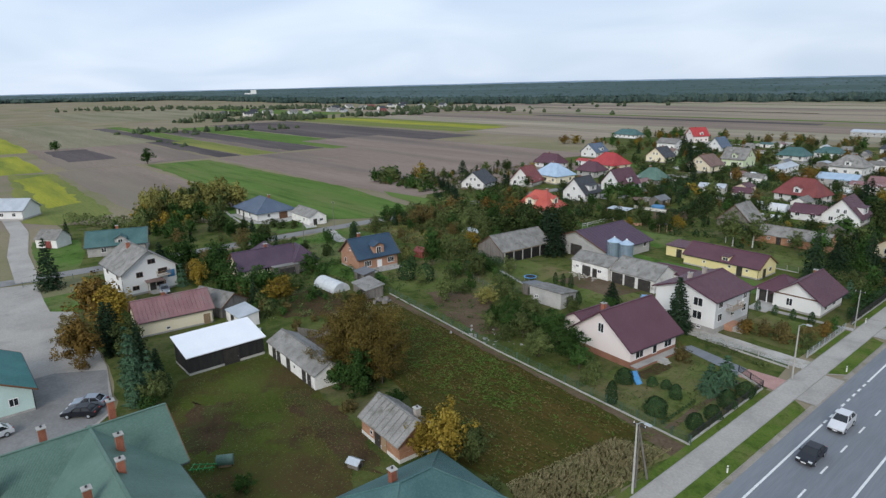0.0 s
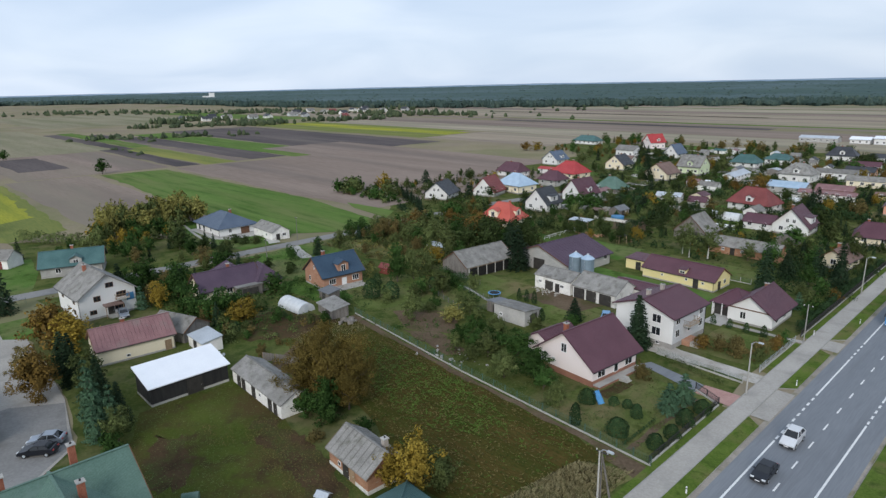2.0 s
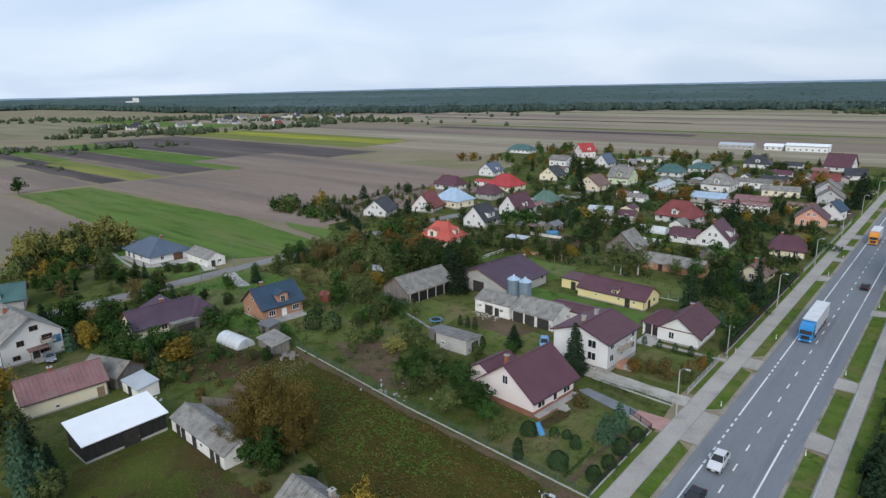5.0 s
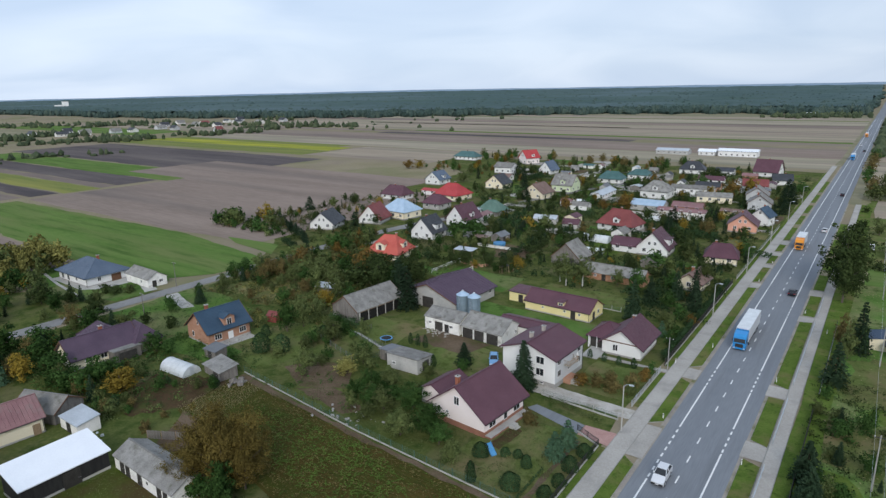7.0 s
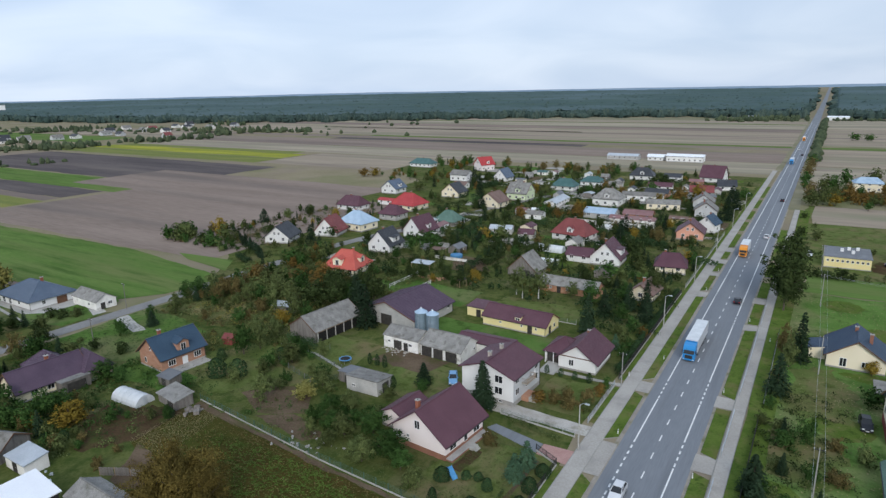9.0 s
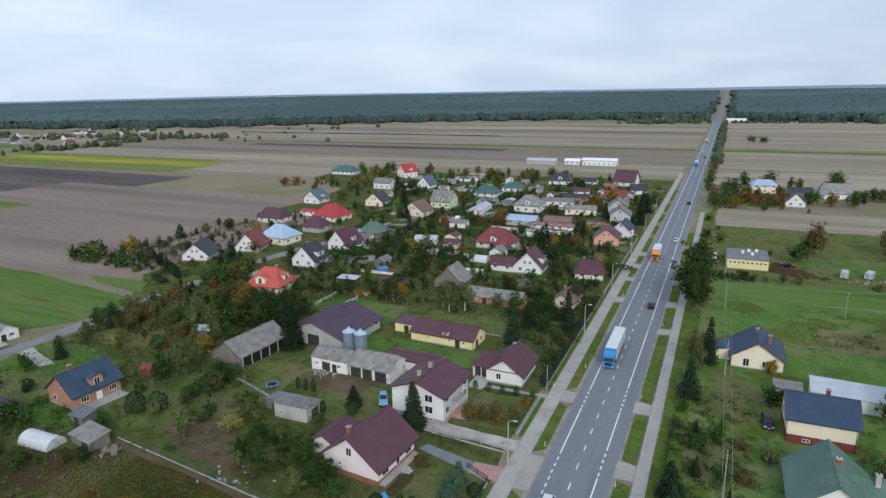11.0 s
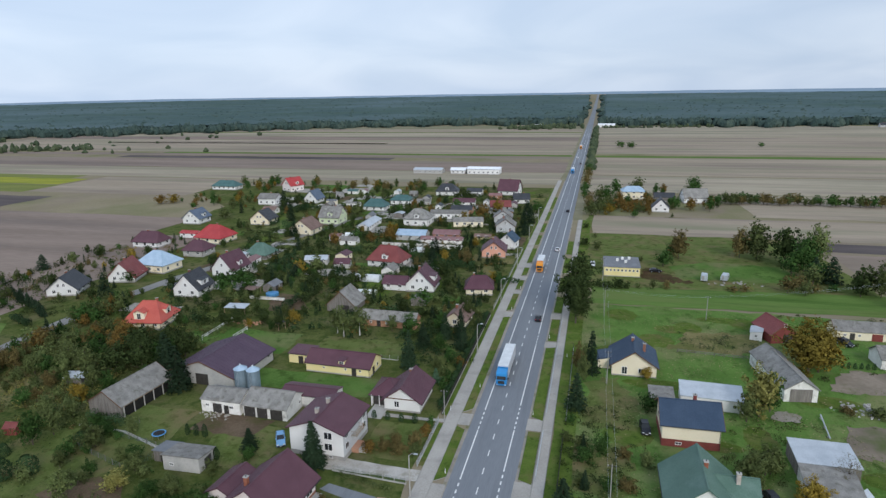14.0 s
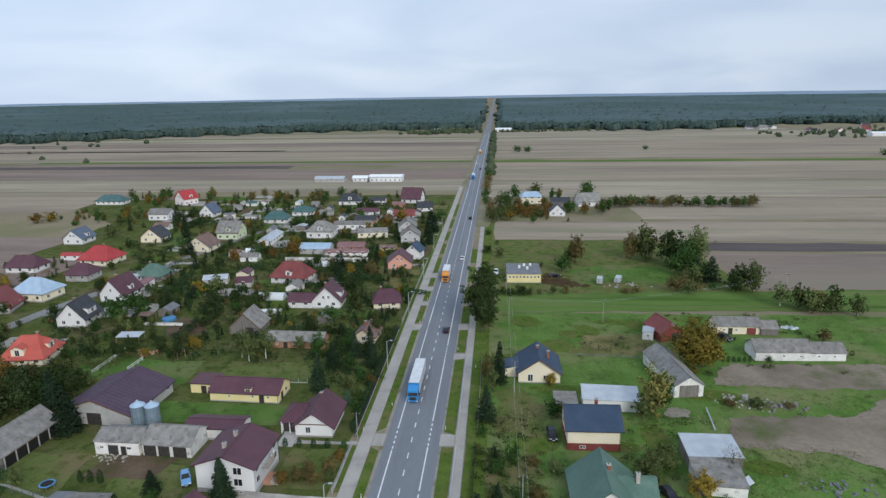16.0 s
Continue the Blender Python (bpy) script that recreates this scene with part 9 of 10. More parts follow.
def guard_rail(x, y0, y1):
    ob = thing("guard_rail", pose(x, y0, 0.15), "galvanised pedestrian guard rail", "railing", "guard rails")
    n = max(2, int((y1 - y0) / 2.0))
    post = Build().tube((0, 0, 0), (0, 0, 0.95), 0.035, 0.035, 7).mesh("post", M["steel"])
    for i in range(n + 1):
        part("post", post, None, ob, at=pose(0, (y1 - y0) * i / n, 0))
    for z in (0.5, 0.95):
        part("rail", Build().tube((0, 0, z), (0, y1 - y0, z), 0.04, 0.04, 7), M["steel"], ob)


for y0, y1 in ((97, 112.6), (120, 155.5), (70, 89), (162, 176)):
    guard_rail(9.45, y0, y1)


# ---------------------------------------------------------------- fences
def fence(name, label, line, h, post_mat, fill, base=0.0, step=2.4, base_mat="concrete", z=0.02):
    """Posts on a line, with wire, pickets or boards between them. Each panel is a part."""
    ob = thing(name, pose(line[0][0], line[0][1], z), label, "fence")
    o = Vector((*line[0], 0))
    post = Build().box(0, 0, 0, 0.09, 0.09, h).mesh("post", M[post_mat])
    for a, c in zip(line, line[1:]):
        a, c = Vector((*a, 0)) - o, Vector((*c, 0)) - o
        d = c - a
        n = max(1, round(d.length / step))
        turn = math.degrees(math.atan2(d.y, d.x))
        w = d.length / n
        key = ("panel", fill, round(w, 2), h, base)
        if key not in CACHE:
            b = Build()
            if fill == "wire":
                for i in range(7):
                    b.box(w / 2, 0, base + 0.05 + (h - base - 0.1) * i / 6, w, 0.012, 0.012)
                for i in range(int(w / 0.3)):
                    b.box(0.15 + 0.3 * i, 0, base + 0.05, 0.012, 0.012, h - base - 0.1)
                mat = "green_metal"
            elif fill == "steel_wire":
                for i in range(7):
                    b.box(w / 2, 0, base + 0.05 + (h - base - 0.1) * i / 6, w, 0.014, 0.014)
                for i in range(int(w / 0.25)):
                    b.box(0.12 + 0.25 * i, 0, base + 0.05, 0.014, 0.014, h - base - 0.1)
                mat = "steel"
            elif fill == "picket":
                for zz in (base + 0.12, h - 0.15):
                    b.box(w / 2, 0, zz, w, 0.04, 0.05)
                mat = "dark_metal"
                CACHE[key + ("picket",)] = Build().box(0, 0, base + 0.06, 0.034, 0.03, h - base - 0.04).mesh("picket", M[mat])
            elif fill == "rails":
                for zz in (h * 0.45, h * 0.85):
                    b.box(w / 2, 0, zz, w, 0.06, 0.12)
                mat = post_mat
            else:
                for zz in (base + 0.25, h - 0.3):
                    b.box(w / 2, 0.04, zz, w, 0.05, 0.08)
                mat = fill
                CACHE[key + ("picket",)] = Build().box(0, 0, base + 0.05, 0.22, 0.03, h - base - 0.06).mesh("board", M[mat])
            CACHE[key] = b.mesh("panel", M[mat])
        for i in range(n):
            p = a + d * i / n
            part("post", post, None, ob, at=pose(p.x, p.y, 0, 0, 0, turn))
            rails = part("panel", CACHE[key], None, ob, at=pose(p.x, p.y, 0, 0, 0, turn))
            if key + ("picket",) in CACHE:
                gap = 0.2 if fill == "picket" else 0.25
                for j in range(int(w / gap)):
                    part("picket" if fill == "picket" else "board", CACHE[key + ("picket",)], None, rails, at=pose(gap * (j + 0.5), 0, 0 if fill == "picket" else 0.03 * math.sin(2.3 * j)))
        part("post", post, None, ob, at=pose(c.x, c.y, 0, 0, 0, turn))
        if base:
            part("footing", Build().box(d.length / 2, 0, 0, d.length, 0.16, base), M[base_mat], ob, at=pose(a.x, a.y, 0, 0, 0, turn))
    return ob


fence("wire_fence", "green wire fence on a pale concrete footing beside the field", [(-79.5, 68.0), (-45.7, 64.3), (-11.9, 62.0)], 1.4, "green_metal", "wire", 0.22)
fence("picket_fence", "black metal picket fence on a concrete footing", [(-12.2, 62.1), (-12.3, 81.8), (-16.6, 84.0)], 1.35, "dark_metal", "picket", 0.3)
fence("wire_fence", "grey-green wire fence beside the footway", [(-12.2, 96.6), (-12.2, 112.6)], 1.3, "steel", "steel_wire", 0.3)
fence("wire_fence", "green wire fence between two driveways", [(-12.6, 91.0), (-17, 91.3), (-27, 92.0)], 1.2, "concrete", "wire", 0.25)
fence("picket_fence", "dark metal picket fence along the footway", [(-12.3, 116.0), (-12.3, 178)], 1.5, "dark_metal", "picket", 0.25)
fence("wire_fence", "wire fence along the village footway", [(-12.3, 184), (-12.3, 262)], 1.4, "concrete", "wire", 0.3)
fence("rail_fence", "white painted rail fence in a paddock", [(-88.6, 142.2), (-88.4, 157.1)], 1.3, "frame_white", "rails", 0)
fence("rail_fence", "white painted rail fence behind a hall", [(-80.2, 144.6), (-79.9, 151.4)], 1.3, "frame_white", "rails", 0)
fence("board_fence", "grey weathered board fence", [(-72.5, 44), (-66, 47.5)], 1.5, "timber", "grey_wood", 0)
fence("wire_fence", "wire fence behind a vegetable garden", [(-79, 88), (-66, 84), (-62, 88)], 1.3, "grey_wood", "wire", 0)
fence("board_fence", "dark timber fence beside the footway", [(13.3, 62), (13.4, 110)], 1.3, "dark_wood", "dark_wood", 0)
fence("wire_fence", "wire fence beside the footway", [(13.6, 119), (13.6, 158)], 1.3, "dark_metal", "wire", 0.2)
fence("wire_fence", "green wire fence round a lawn", [(-137, 12.6), (-136.5, 22)], 1.3, "green_metal", "wire", 0)
fence("rail_fence", "grey rail fence across a meadow", [(40, 160.5), (58, 159)], 1.0, "grey_wood", "rails", 0)
fence("wire_fence", "wire fence between garden plots", [(-62, 91.5), (-74, 93.5), (-74, 99)], 1.2, "grey_wood", "wire", 0)
fence("wire_fence", "wire fence behind the yellow farm building", [(-58, 141), (-30, 140.4)], 1.3, "concrete", "wire", 0.2)


def long_wall(x0, x1, y, h, label):
    ob = thing("garden_wall", pose((x0 + x1) / 2, y, 0.02), label, "wall")
    part("panel", Build().box(0, 0, 0, x1 - x0, 0.25, h), M["dirty_white"], ob)
    part("coping", Build().box(0, 0, h, x1 - x0 + 0.1, 0.4, 0.1), M["concrete"], ob)


long_wall(-75, -38, 256.6, 1.8, "long pale concrete garden wall")
long_wall(-52, -36, 222.5, 1.4, "pale garden wall beside a hedge")
long_wall(-95, -82, 178, 0.9, "low pale concrete wall beside a plot")


# ---------------------------------------------------------------- vehicles
def paint(name, a, rough=0.3, metal=0.2):
    return material(name, a, tuple(min(1, c * 1.12) for c in a), rough, 0.6, 6, metal=metal, vary=0, bump=0.03, spec=0.5)


PAINT = {"black": paint("black_car_paint", (0.012, 0.014, 0.020)), "silver": paint("silver_car_paint", (0.30, 0.34, 0.40), 0.3, 0.5), "white": paint("white_car_paint", (0.62, 0.63, 0.65)), "blue": paint("light_blue_paint", (0.16, 0.33, 0.55)),
         "cab_blue": paint("truck_blue_paint", (0.03, 0.24, 0.55)), "orange": paint("orange_truck_paint", (0.72, 0.27, 0.02)), "red": paint("dark_red_paint", (0.22, 0.02, 0.02)), "green": paint("green_machine_paint", (0.03, 0.26, 0.07))}
LAMP_RED = material("red_lamp", (0.30, 0.01, 0.01), (0.36, 0.02, 0.02), 0.3, 1, 5, vary=0)


def wheel(ob, x, y, r, w):
    t = part("tyre", Build().tube((x - w / 2, y, r), (x + w / 2, y, r), r, r, 16), M["rubber"], ob)
    part("rim", Build().tube((x - w / 2 - 0.01, y, r), (x + w / 2 + 0.01, y, r), r * 0.6, r * 0.6, 12), M["steel"], t)


def car(x, y, turn, colour, label, suv=False, z=0.06):
    """A car along its own y, nose to -y."""
    ob = thing("car", pose(x, y, z, 0, 0, turn), label, "car")
    h = 0.25 if suv else 0.0
    side = [(-2.15, 0.32), (-2.2, 0.62), (-2.05, 0.78), (-1.0, 0.96 + h), (0.9, 1.0 + h), (1.9 + h, 0.98 + h), (2.15, 0.8), (2.15, 0.35)]
    b = Build().prism(side, -0.86, 0.86)
    body = part("body", b, PAINT[colour], ob)
    top = 1.45 + 1.3 * h
    base = [(-1.0, 0.95 + h), (1.75 + h, 0.97 + h)]
    roof = [(-0.25, top), (1.15 + h, top)]
    c = Build()
    k = 0.82
    lo = [(-k, base[0][0], base[0][1]), (k, base[0][0], base[0][1]), (k, base[1][0], base[1][1]), (-k, base[1][0], base[1][1])]
    hi = [(-0.66, roof[0][0], roof[0][1]), (0.66, roof[0][0], roof[0][1]), (0.66, roof[1][0], roof[1][1]), (-0.66, roof[1][0], roof[1][1])]
    for i in range(4):
        j = (i + 1) % 4
        c.poly(lo[i], lo[j], hi[j], hi[i])
    part("glasshouse", c, GLASS, ob, "dark tinted windows")
    part("roof_panel", Build().slab([(p[0], p[1], p[2] + 0.05) for p in hi], (0, 0, -0.06)), PAINT[colour], ob)
    ends = list(zip(lo, hi)) + [((s * 0.83, 0.35, 0.98 + h), (s * 0.67, 0.4, top)) for s in (-1, 1)]
    for low, high in ends:
        part("pillar", Build().tube(low, high, 0.05, 0.05, 5), PAINT[colour], body)
    for s in (-0.62, 0.62):
        part("headlight", Build().box(s, -2.12, 0.62, 0.4, 0.14, 0.16), M["plastic_white"], body)
        part("taillight", Build().box(s, 2.12, 0.72, 0.36, 0.1, 0.16), LAMP_RED, body)
        part("mirror", Build().box(s * 1.5, -0.75, 0.98 + h, 0.18, 0.12, 0.14), PAINT[colour], body)
    part("bumper", Build().box(0, -2.2, 0.3, 1.6, 0.12, 0.26), M["dark_metal"], body)
    part("number_plate", Build().box(0, -2.27, 0.42, 0.5, 0.02, 0.11), M["frame_white"], body)
    for wy in (-1.35, 1.32):
        for s in (-0.8, 0.8):
            wheel(ob, s, wy, 0.32 + 0.04 * bool(suv), 0.2)
    return ob


car(-1.8, 69.5, 0, "black", "dark saloon car driving on the main road")
car(-1.9, 79.0, 0, "white", "white off-road car on the main road", True)
car(2.4, 177.0, 180, "black", "dark hatchback on the main road")
car(2.6, 262.0, 180, "white", "white car on the main road")
car(2.5, 352.0, 180, "black", "dark car far along the main road")
car(-2.2, 560.0, 0, "silver", "silver car far along the main road")
car(-2.2, 640.0, 0, "white", "white van far along the main road", True)
car(2.3, 590.0, 180, "black", "dark car far along the road")
car(-69.4, 11.8, -34, "silver", "silver estate car parked under spruces", z=0.12)
car(-67.3, 10.4, -38, "black", "dark red-black car parked beside a silver one", z=0.12)
car(-68.3, 1.0, 10, "white", "white car parked beside the mint building", z=0.12)
car(29.3, 118.5, 5, "black", "black car parked on grass beside a house", True)
car(48.4, 99.8, 20, "black", "black car parked behind a green-roofed house")
car(-40.9, 98.6, 30, "blue", "light blue van parked in a farmyard", True)
car(-112.4, 34.4, 80, "silver", "silver car parked before a white house")
car(40.5, 236.5, 90, "black", "black car parked beside a yellow building")
car(17.5, 240.0, 0, "white", "white van parked beside a yellow building", True)
car(83.6, 174.5, 30, "black", "dark tractor-like car beside a long shed", True)


def lorry(x, y, cab, box, length, label, z=0.06):
    """A lorry with a box trailer, nose to -y."""
    ob = thing("lorry", pose(x, y, z), label, "lorry")
    prof = [(-0.05, 0.45), (-0.08, 1.2), (0.0, 1.9), (0.25, 3.0), (0.55, 3.45), (2.1, 3.7), (2.2, 0.6)]
    c = part("cab", Build().prism(prof, -1.22, 1.22), PAINT[cab], ob)
    part("windscreen", Build().slab([(-1.1, -0.06, 1.75), (1.1, -0.06, 1.75), (1.05, 0.2, 2.75), (-1.05, 0.2, 2.75)], (0, 0.06, 0)), GLASS, c)
    for s in (-1.23, 1.23):
        part("side_window", Build().box(s, 0.9, 1.75, 0.03, 1.0, 0.75), GLASS, c)
        part("mirror", Build().box(s * 1.12, 0.05, 1.9, 0.12, 0.2, 0.6), M["dark_metal"], c)
    part("grille", Build().box(0, -0.1, 0.75, 1.5, 0.06, 0.75), M["dark_metal"], c)
    part("bumper", Build().box(0, -0.12, 0.4, 2.4, 0.2, 0.35), PAINT[cab], c)
    for s in (-0.95, 0.95):
        part("headlight", Build().box(s, -0.2, 0.5, 0.35, 0.06, 0.2), M["plastic_white"], c)
    tr = part("trailer_box", Build().box(0, 2.7 + (length - 2.7) / 2, 1.15, 2.5, length - 2.7, 2.85), PAINT["white"], ob, "plain white box body")
    part("roof_edge", Build().box(0, 2.7 + (length - 2.7) / 2, 3.98, 2.54, length - 2.66, 0.05), M["plastic_white"], tr)
    part("front_panel", Build().box(0, 2.68, 1.2, 2.4, 0.06, 2.6), PAINT[cab], tr)
    part("chassis", Build().box(0, length / 2 + 0.8, 0.75, 1.0, length - 2.2, 0.35), M["dark_metal"], ob)
    for wy in (1.3, 4.4, length - 4.4, length - 3.1, length - 1.8):
        for s in (-1.0, 1.0):
            wheel(ob, s, wy, 0.5, 0.35)
    part("side_skirt", Build().box(0, length / 2 + 1.0, 0.6, 2.4, length * 0.3, 0.5), M["dark_metal"], tr)


lorry(-1.9, 131.5, "cab_blue", "white", 16.4, "blue articulated lorry with a white box trailer")
lorry(-2.0, 227.5, "orange", "white", 11.5, "orange lorry with a white-topped body")
lorry(-2.1, 520.0, "cab_blue", "white", 14.0, "distant lorry with a white trailer")
lorry(-2.1, 745.0, "orange", "white", 14.0, "distant lorry with a pale trailer")


# ---------------------------------------------------------------- garden and yard things
def tunnel(x, y, turn, L, W, h, label):
    ob = thing("polytunnel", pose(x, y, 0.02, 0, 0, turn), label, "greenhouse", "polytunnels")
    n = 10
    prof = [(W / 2 * math.cos(math.pi * i / n), h * math.sin(math.pi * i / n)) for i in range(n + 1)]
    part("cover", Build().prism(prof, -L / 2, L / 2), M["plastic_white"], ob)
    for k in range(int(L / 1.5) + 1):
        hp, xx = Build(), -L / 2 + k * L / int(L / 1.5)
        for (a, z0), (c, z1) in zip(prof, prof[1:]):
            hp.tube((xx, a * 1.01, z0 * 1.01), (xx, c * 1.01, z1 * 1.01), 0.03, 0.03, 5)
        part("hoop", hp, M["steel"], ob)
    part("door", Build().box(L / 2 + 0.02, 0, 0, 0.04, 0.9, h * 0.8), M["zinc"], ob)


tunnel(-91.0, 61.4, 2, 7.6, 4.0, 1.9, "white plastic half-round garden tunnel")
tunnel(-62.6, 205.5, 0, 9.5, 3.8, 2.4, "white plastic garden tunnel")
tunnel(-95.3, 271.5, 0, 6.8, 3.4, 2.1, "small white plastic garden tunnel")
tunnel(-56.0, 250.0, 5, 7.0, 3.6, 2.0, "pale plastic garden tunnel beside a wall")
tunnel(-57.5, 190.5, 5, 7.0, 3.0, 1.6, "low pale plastic tunnel in a garden")


def canopy(x, y, turn, L, W, h, mat, label):
    ob = thing("carport", pose(x, y, 0.02, 0, 0, turn), label, "carport")
    for i in (-1, 1):
        for j in (-1, 1):
            part("post", Build().box(i * (L / 2 - 0.15), j * (W / 2 - 0.15), 0, 0.12, 0.12, h), M["timber"], ob)
    part("roof", Build().slab([(-L / 2, -W / 2, h + 0.06), (L / 2, -W / 2, h + 0.06), (L / 2, W / 2, h + 0.3), (-L / 2, W / 2, h + 0.3)], (0, 0, -0.08)), M[mat], ob)


canopy(-91.2, 164.5, 5, 7.0, 4.0, 2.2, "zinc", "low shelter with a pale sheet roof")
place("shed", "long low shed with a pale sheet roof", -101.7, 112.5, 12, 6.8, 2.6, 1.9, 2.3, "grey_wood", "zinc", mono=1, oh=0.15, plinth=None, windows=[], doors=[("e0", 1.6, 0.9, 1.6)], category="shed", gutters=False, trim=False)
canopy(-70.5, 154.0, 60, 2.6, 1.6, 2.2, "dark_wood", "small wooden garden swing with a roof")
place("shed", "small dark red garden shed with a red roof", -97.0, 90.0, 10, 2.6, 2.2, 1.7, 2.4, "red_plinth", "maroon", oh=0.2, plinth=None, windows=[], doors=[("e0", 0.2, 0.8, 1.6, "red_plinth")], category="shed", gutters=False, trim=False)
canopy(-96, 181.5, 0, 5.0, 3.6, 2.4, "brown_roof", "garden arbour with a brown roof")


def pool(x, y, r, label, mat="tarp_blue"):
    ob = thing("garden_pool", pose(x, y, 0.02), label, "pool")
    part("wall", Build().tube((0, 0, 0), (0, 0, 1.0), r, r * 0.97, 24), M[mat], ob)
    part("cover", Build().tube((0, 0, 1.0), (0, 0, 1.22), r * 0.97, r * 0.4, 24), M[mat], ob)


pool(-88.9, 182.5, 2.2, "round blue covered garden pool")


def trampoline(x, y, r):
    ob = thing("trampoline", pose(x, y, 0.05), "round garden trampoline with a blue pad", "trampoline")
    pad, mat = Build(), Build()
    n = 24
    ring = [[(q * math.cos(2 * math.pi * i / n), q * math.sin(2 * math.pi * i / n)) for i in range(n)] for q in (r, r * 0.8)]
    for i in range(n):
        j = (i + 1) % n
        pad.slab([(*ring[0][i], 0.82), (*ring[0][j], 0.82), (*ring[1][j], 0.84), (*ring[1][i], 0.84)], (0, 0, -0.06))
    part("pad", pad, M["tarp_blue"], ob, "blue safety pad")
    part("mat", mat.poly(*[(a, b, 0.80) for a, b in ring[1]]), M["rubber"], ob, "black bouncing mat")
    for i in range(6):
        a = math.pi * i / 3
        part("leg", Build().tube((r * 0.93 * math.cos(a), r * 0.93 * math.sin(a), 0), (r * 0.93 * math.cos(a), r * 0.93 * math.sin(a), 0.78), 0.03, 0.03, 6), M["steel"], ob)


trampoline(-66.2, 95.2, 1.4)


def slide(x, y, turn):
    ob = thing("garden_slide", pose(x, y, 0.02, 0, 0, turn), "small blue plastic garden slide on a lawn", "slide")
    part("chute", Build().slab([(-0.4, -1.0, 0.12), (0.4, -1.0, 0.12), (0.4, 0.9, 1.2), (-0.4, 0.9, 1.2)], (0, 0, -0.08)), M["tarp_blue"], ob)
    for s in (-0.43, 0.43):
        part("edge", Build().slab([(s - 0.04, -1.0, 0.25), (s + 0.04, -1.0, 0.25), (s + 0.04, 0.9, 1.35), (s - 0.04, 0.9, 1.35)], (0, 0, -0.2)), M["tarp_blue"], ob)
        part("leg", Build().tube((s, 0.9, 0), (s, 0.9, 1.3), 0.04, 0.04, 6), M["steel"], ob)


slide(-25.0, 71.2, 60)


def rubble(x, y, spread, n, mat, label, seed, size=0.5):
    """A loose heap of broken pieces, as one thing with its lumps as parts."""
    rnd = random.Random(seed)
    ob = thing("rubble_heap", pose(x, y, 0.02), label, "rubble")
    for i in range(n):
        s = size * rnd.uniform(0.5, 1.4)
        m = pose(rnd.gauss(0, spread), rnd.gauss(0, spread * 0.5), -0.05, rnd.uniform(-12, 12), rnd.uniform(-12, 12), rnd.uniform(0, 180))
        b = Build().box(0, 0, 0, s, s * rnd.uniform(0.5, 1), s * rnd.uniform(0.3, 0.7), 0, rnd.uniform(0.4, 0.9))
        b.v = [(x + rnd.uniform(-0.18, 0.18) * s, y + rnd.uniform(-0.18, 0.18) * s, z + rnd.uniform(-0.1, 0.1) * s) for x, y, z in b.v]
        part("lump", b, M[mat], ob, at=m)


rubble(-60.5, 105.2, 1.9, 40, "gravel", "heap of pale stones before a cowshed", 1)
rubble(-51, 66.6, 3.0, 24, "plinth", "scattered pale stones beside the fence", 2, 0.45)
rubble(75.5, 135.2, 3.2, 46, "grey_wall", "heap of broken concrete and weeds on grass", 3, 0.5)
rubble(74.0, 138.4, 2.2, 30, "plinth", "pale broken slabs in a weedy heap", 13, 0.6)
rubble(83.5, 134.8, 2.6, 34, "grey_wood", "heap of broken boards on grass", 4, 0.7)
patch("sand_heap", [(55, 129), (57, 128), (60.5, 128.4), (61.5, 131), (59, 133), (56.4, 132)], "sand", 0.09, "spread pale sand on grass", 0.4, 0.8)
rubble(80, 104, 3.0, 36, "bitumen", "dark heap of scrap at a field edge", 6, 0.6)
rubble(-77.5, 64.5, 1.8, 24, "grey_wood", "heap of old planks beside a shed", 7, 0.9)
rubble(-80, 38.5, 2.0, 18, "zinc", "scrap sheets beside a shed", 8, 0.7)
rubble(-82, 156, 4.0, 26, "old_brick", "rusty farm scrap behind a paddock", 9, 0.8)
rubble(104.5, 184.5, 2.0, 14, "zinc", "bent sheet metal beside a shed", 10, 1.2)
rubble(66, 226, 4.0, 24, "plinth", "pale rubble at the field edge", 11, 0.7)


def caravan(x, y, turn):
    ob = thing("caravan", pose(x, y, 0.04, 0, 0, turn), "small white touring caravan on grass", "caravan", "caravans")
    prof = [(-1.1, 0.5), (1.1, 0.5), (1.15, 1.6), (0.95, 2.4), (-0.95, 2.4), (-1.15, 1.6)]
    part("body", Build().prism(prof, -2.0, 2.0), M["zinc"], ob)
    part("window", Build().box(0, -1.16, 1.3, 1.2, 0.04, 0.5), GLASS, ob)
    part("end_window", Build().box(2.0, 0, 1.4, 0.04, 1.2, 0.5), GLASS, ob)
    part("drawbar", Build().tube((2.0, 0, 0.5), (3.2, 0, 0.45), 0.05, 0.05, 6), M["dark_metal"], ob)
    part("door", Build().box(-2.0, 0.35, 0.6, 0.05, 0.7, 1.7), M["grey_wall"], ob, "grey entrance door")
    part("trim_band", Build().box(0, -1.13, 0.95, 4.0, 0.04, 0.18), M["grey_wall"], ob)
    part("roof_hatch", Build().box(0.3, 0, 2.4, 0.7, 0.6, 0.1), M["zinc"], ob)
    wheel(ob, 0, 0, 0.3, 2.1)


caravan(56.5, 228.5, 80)
caravan(63.6, 230.0, 70)


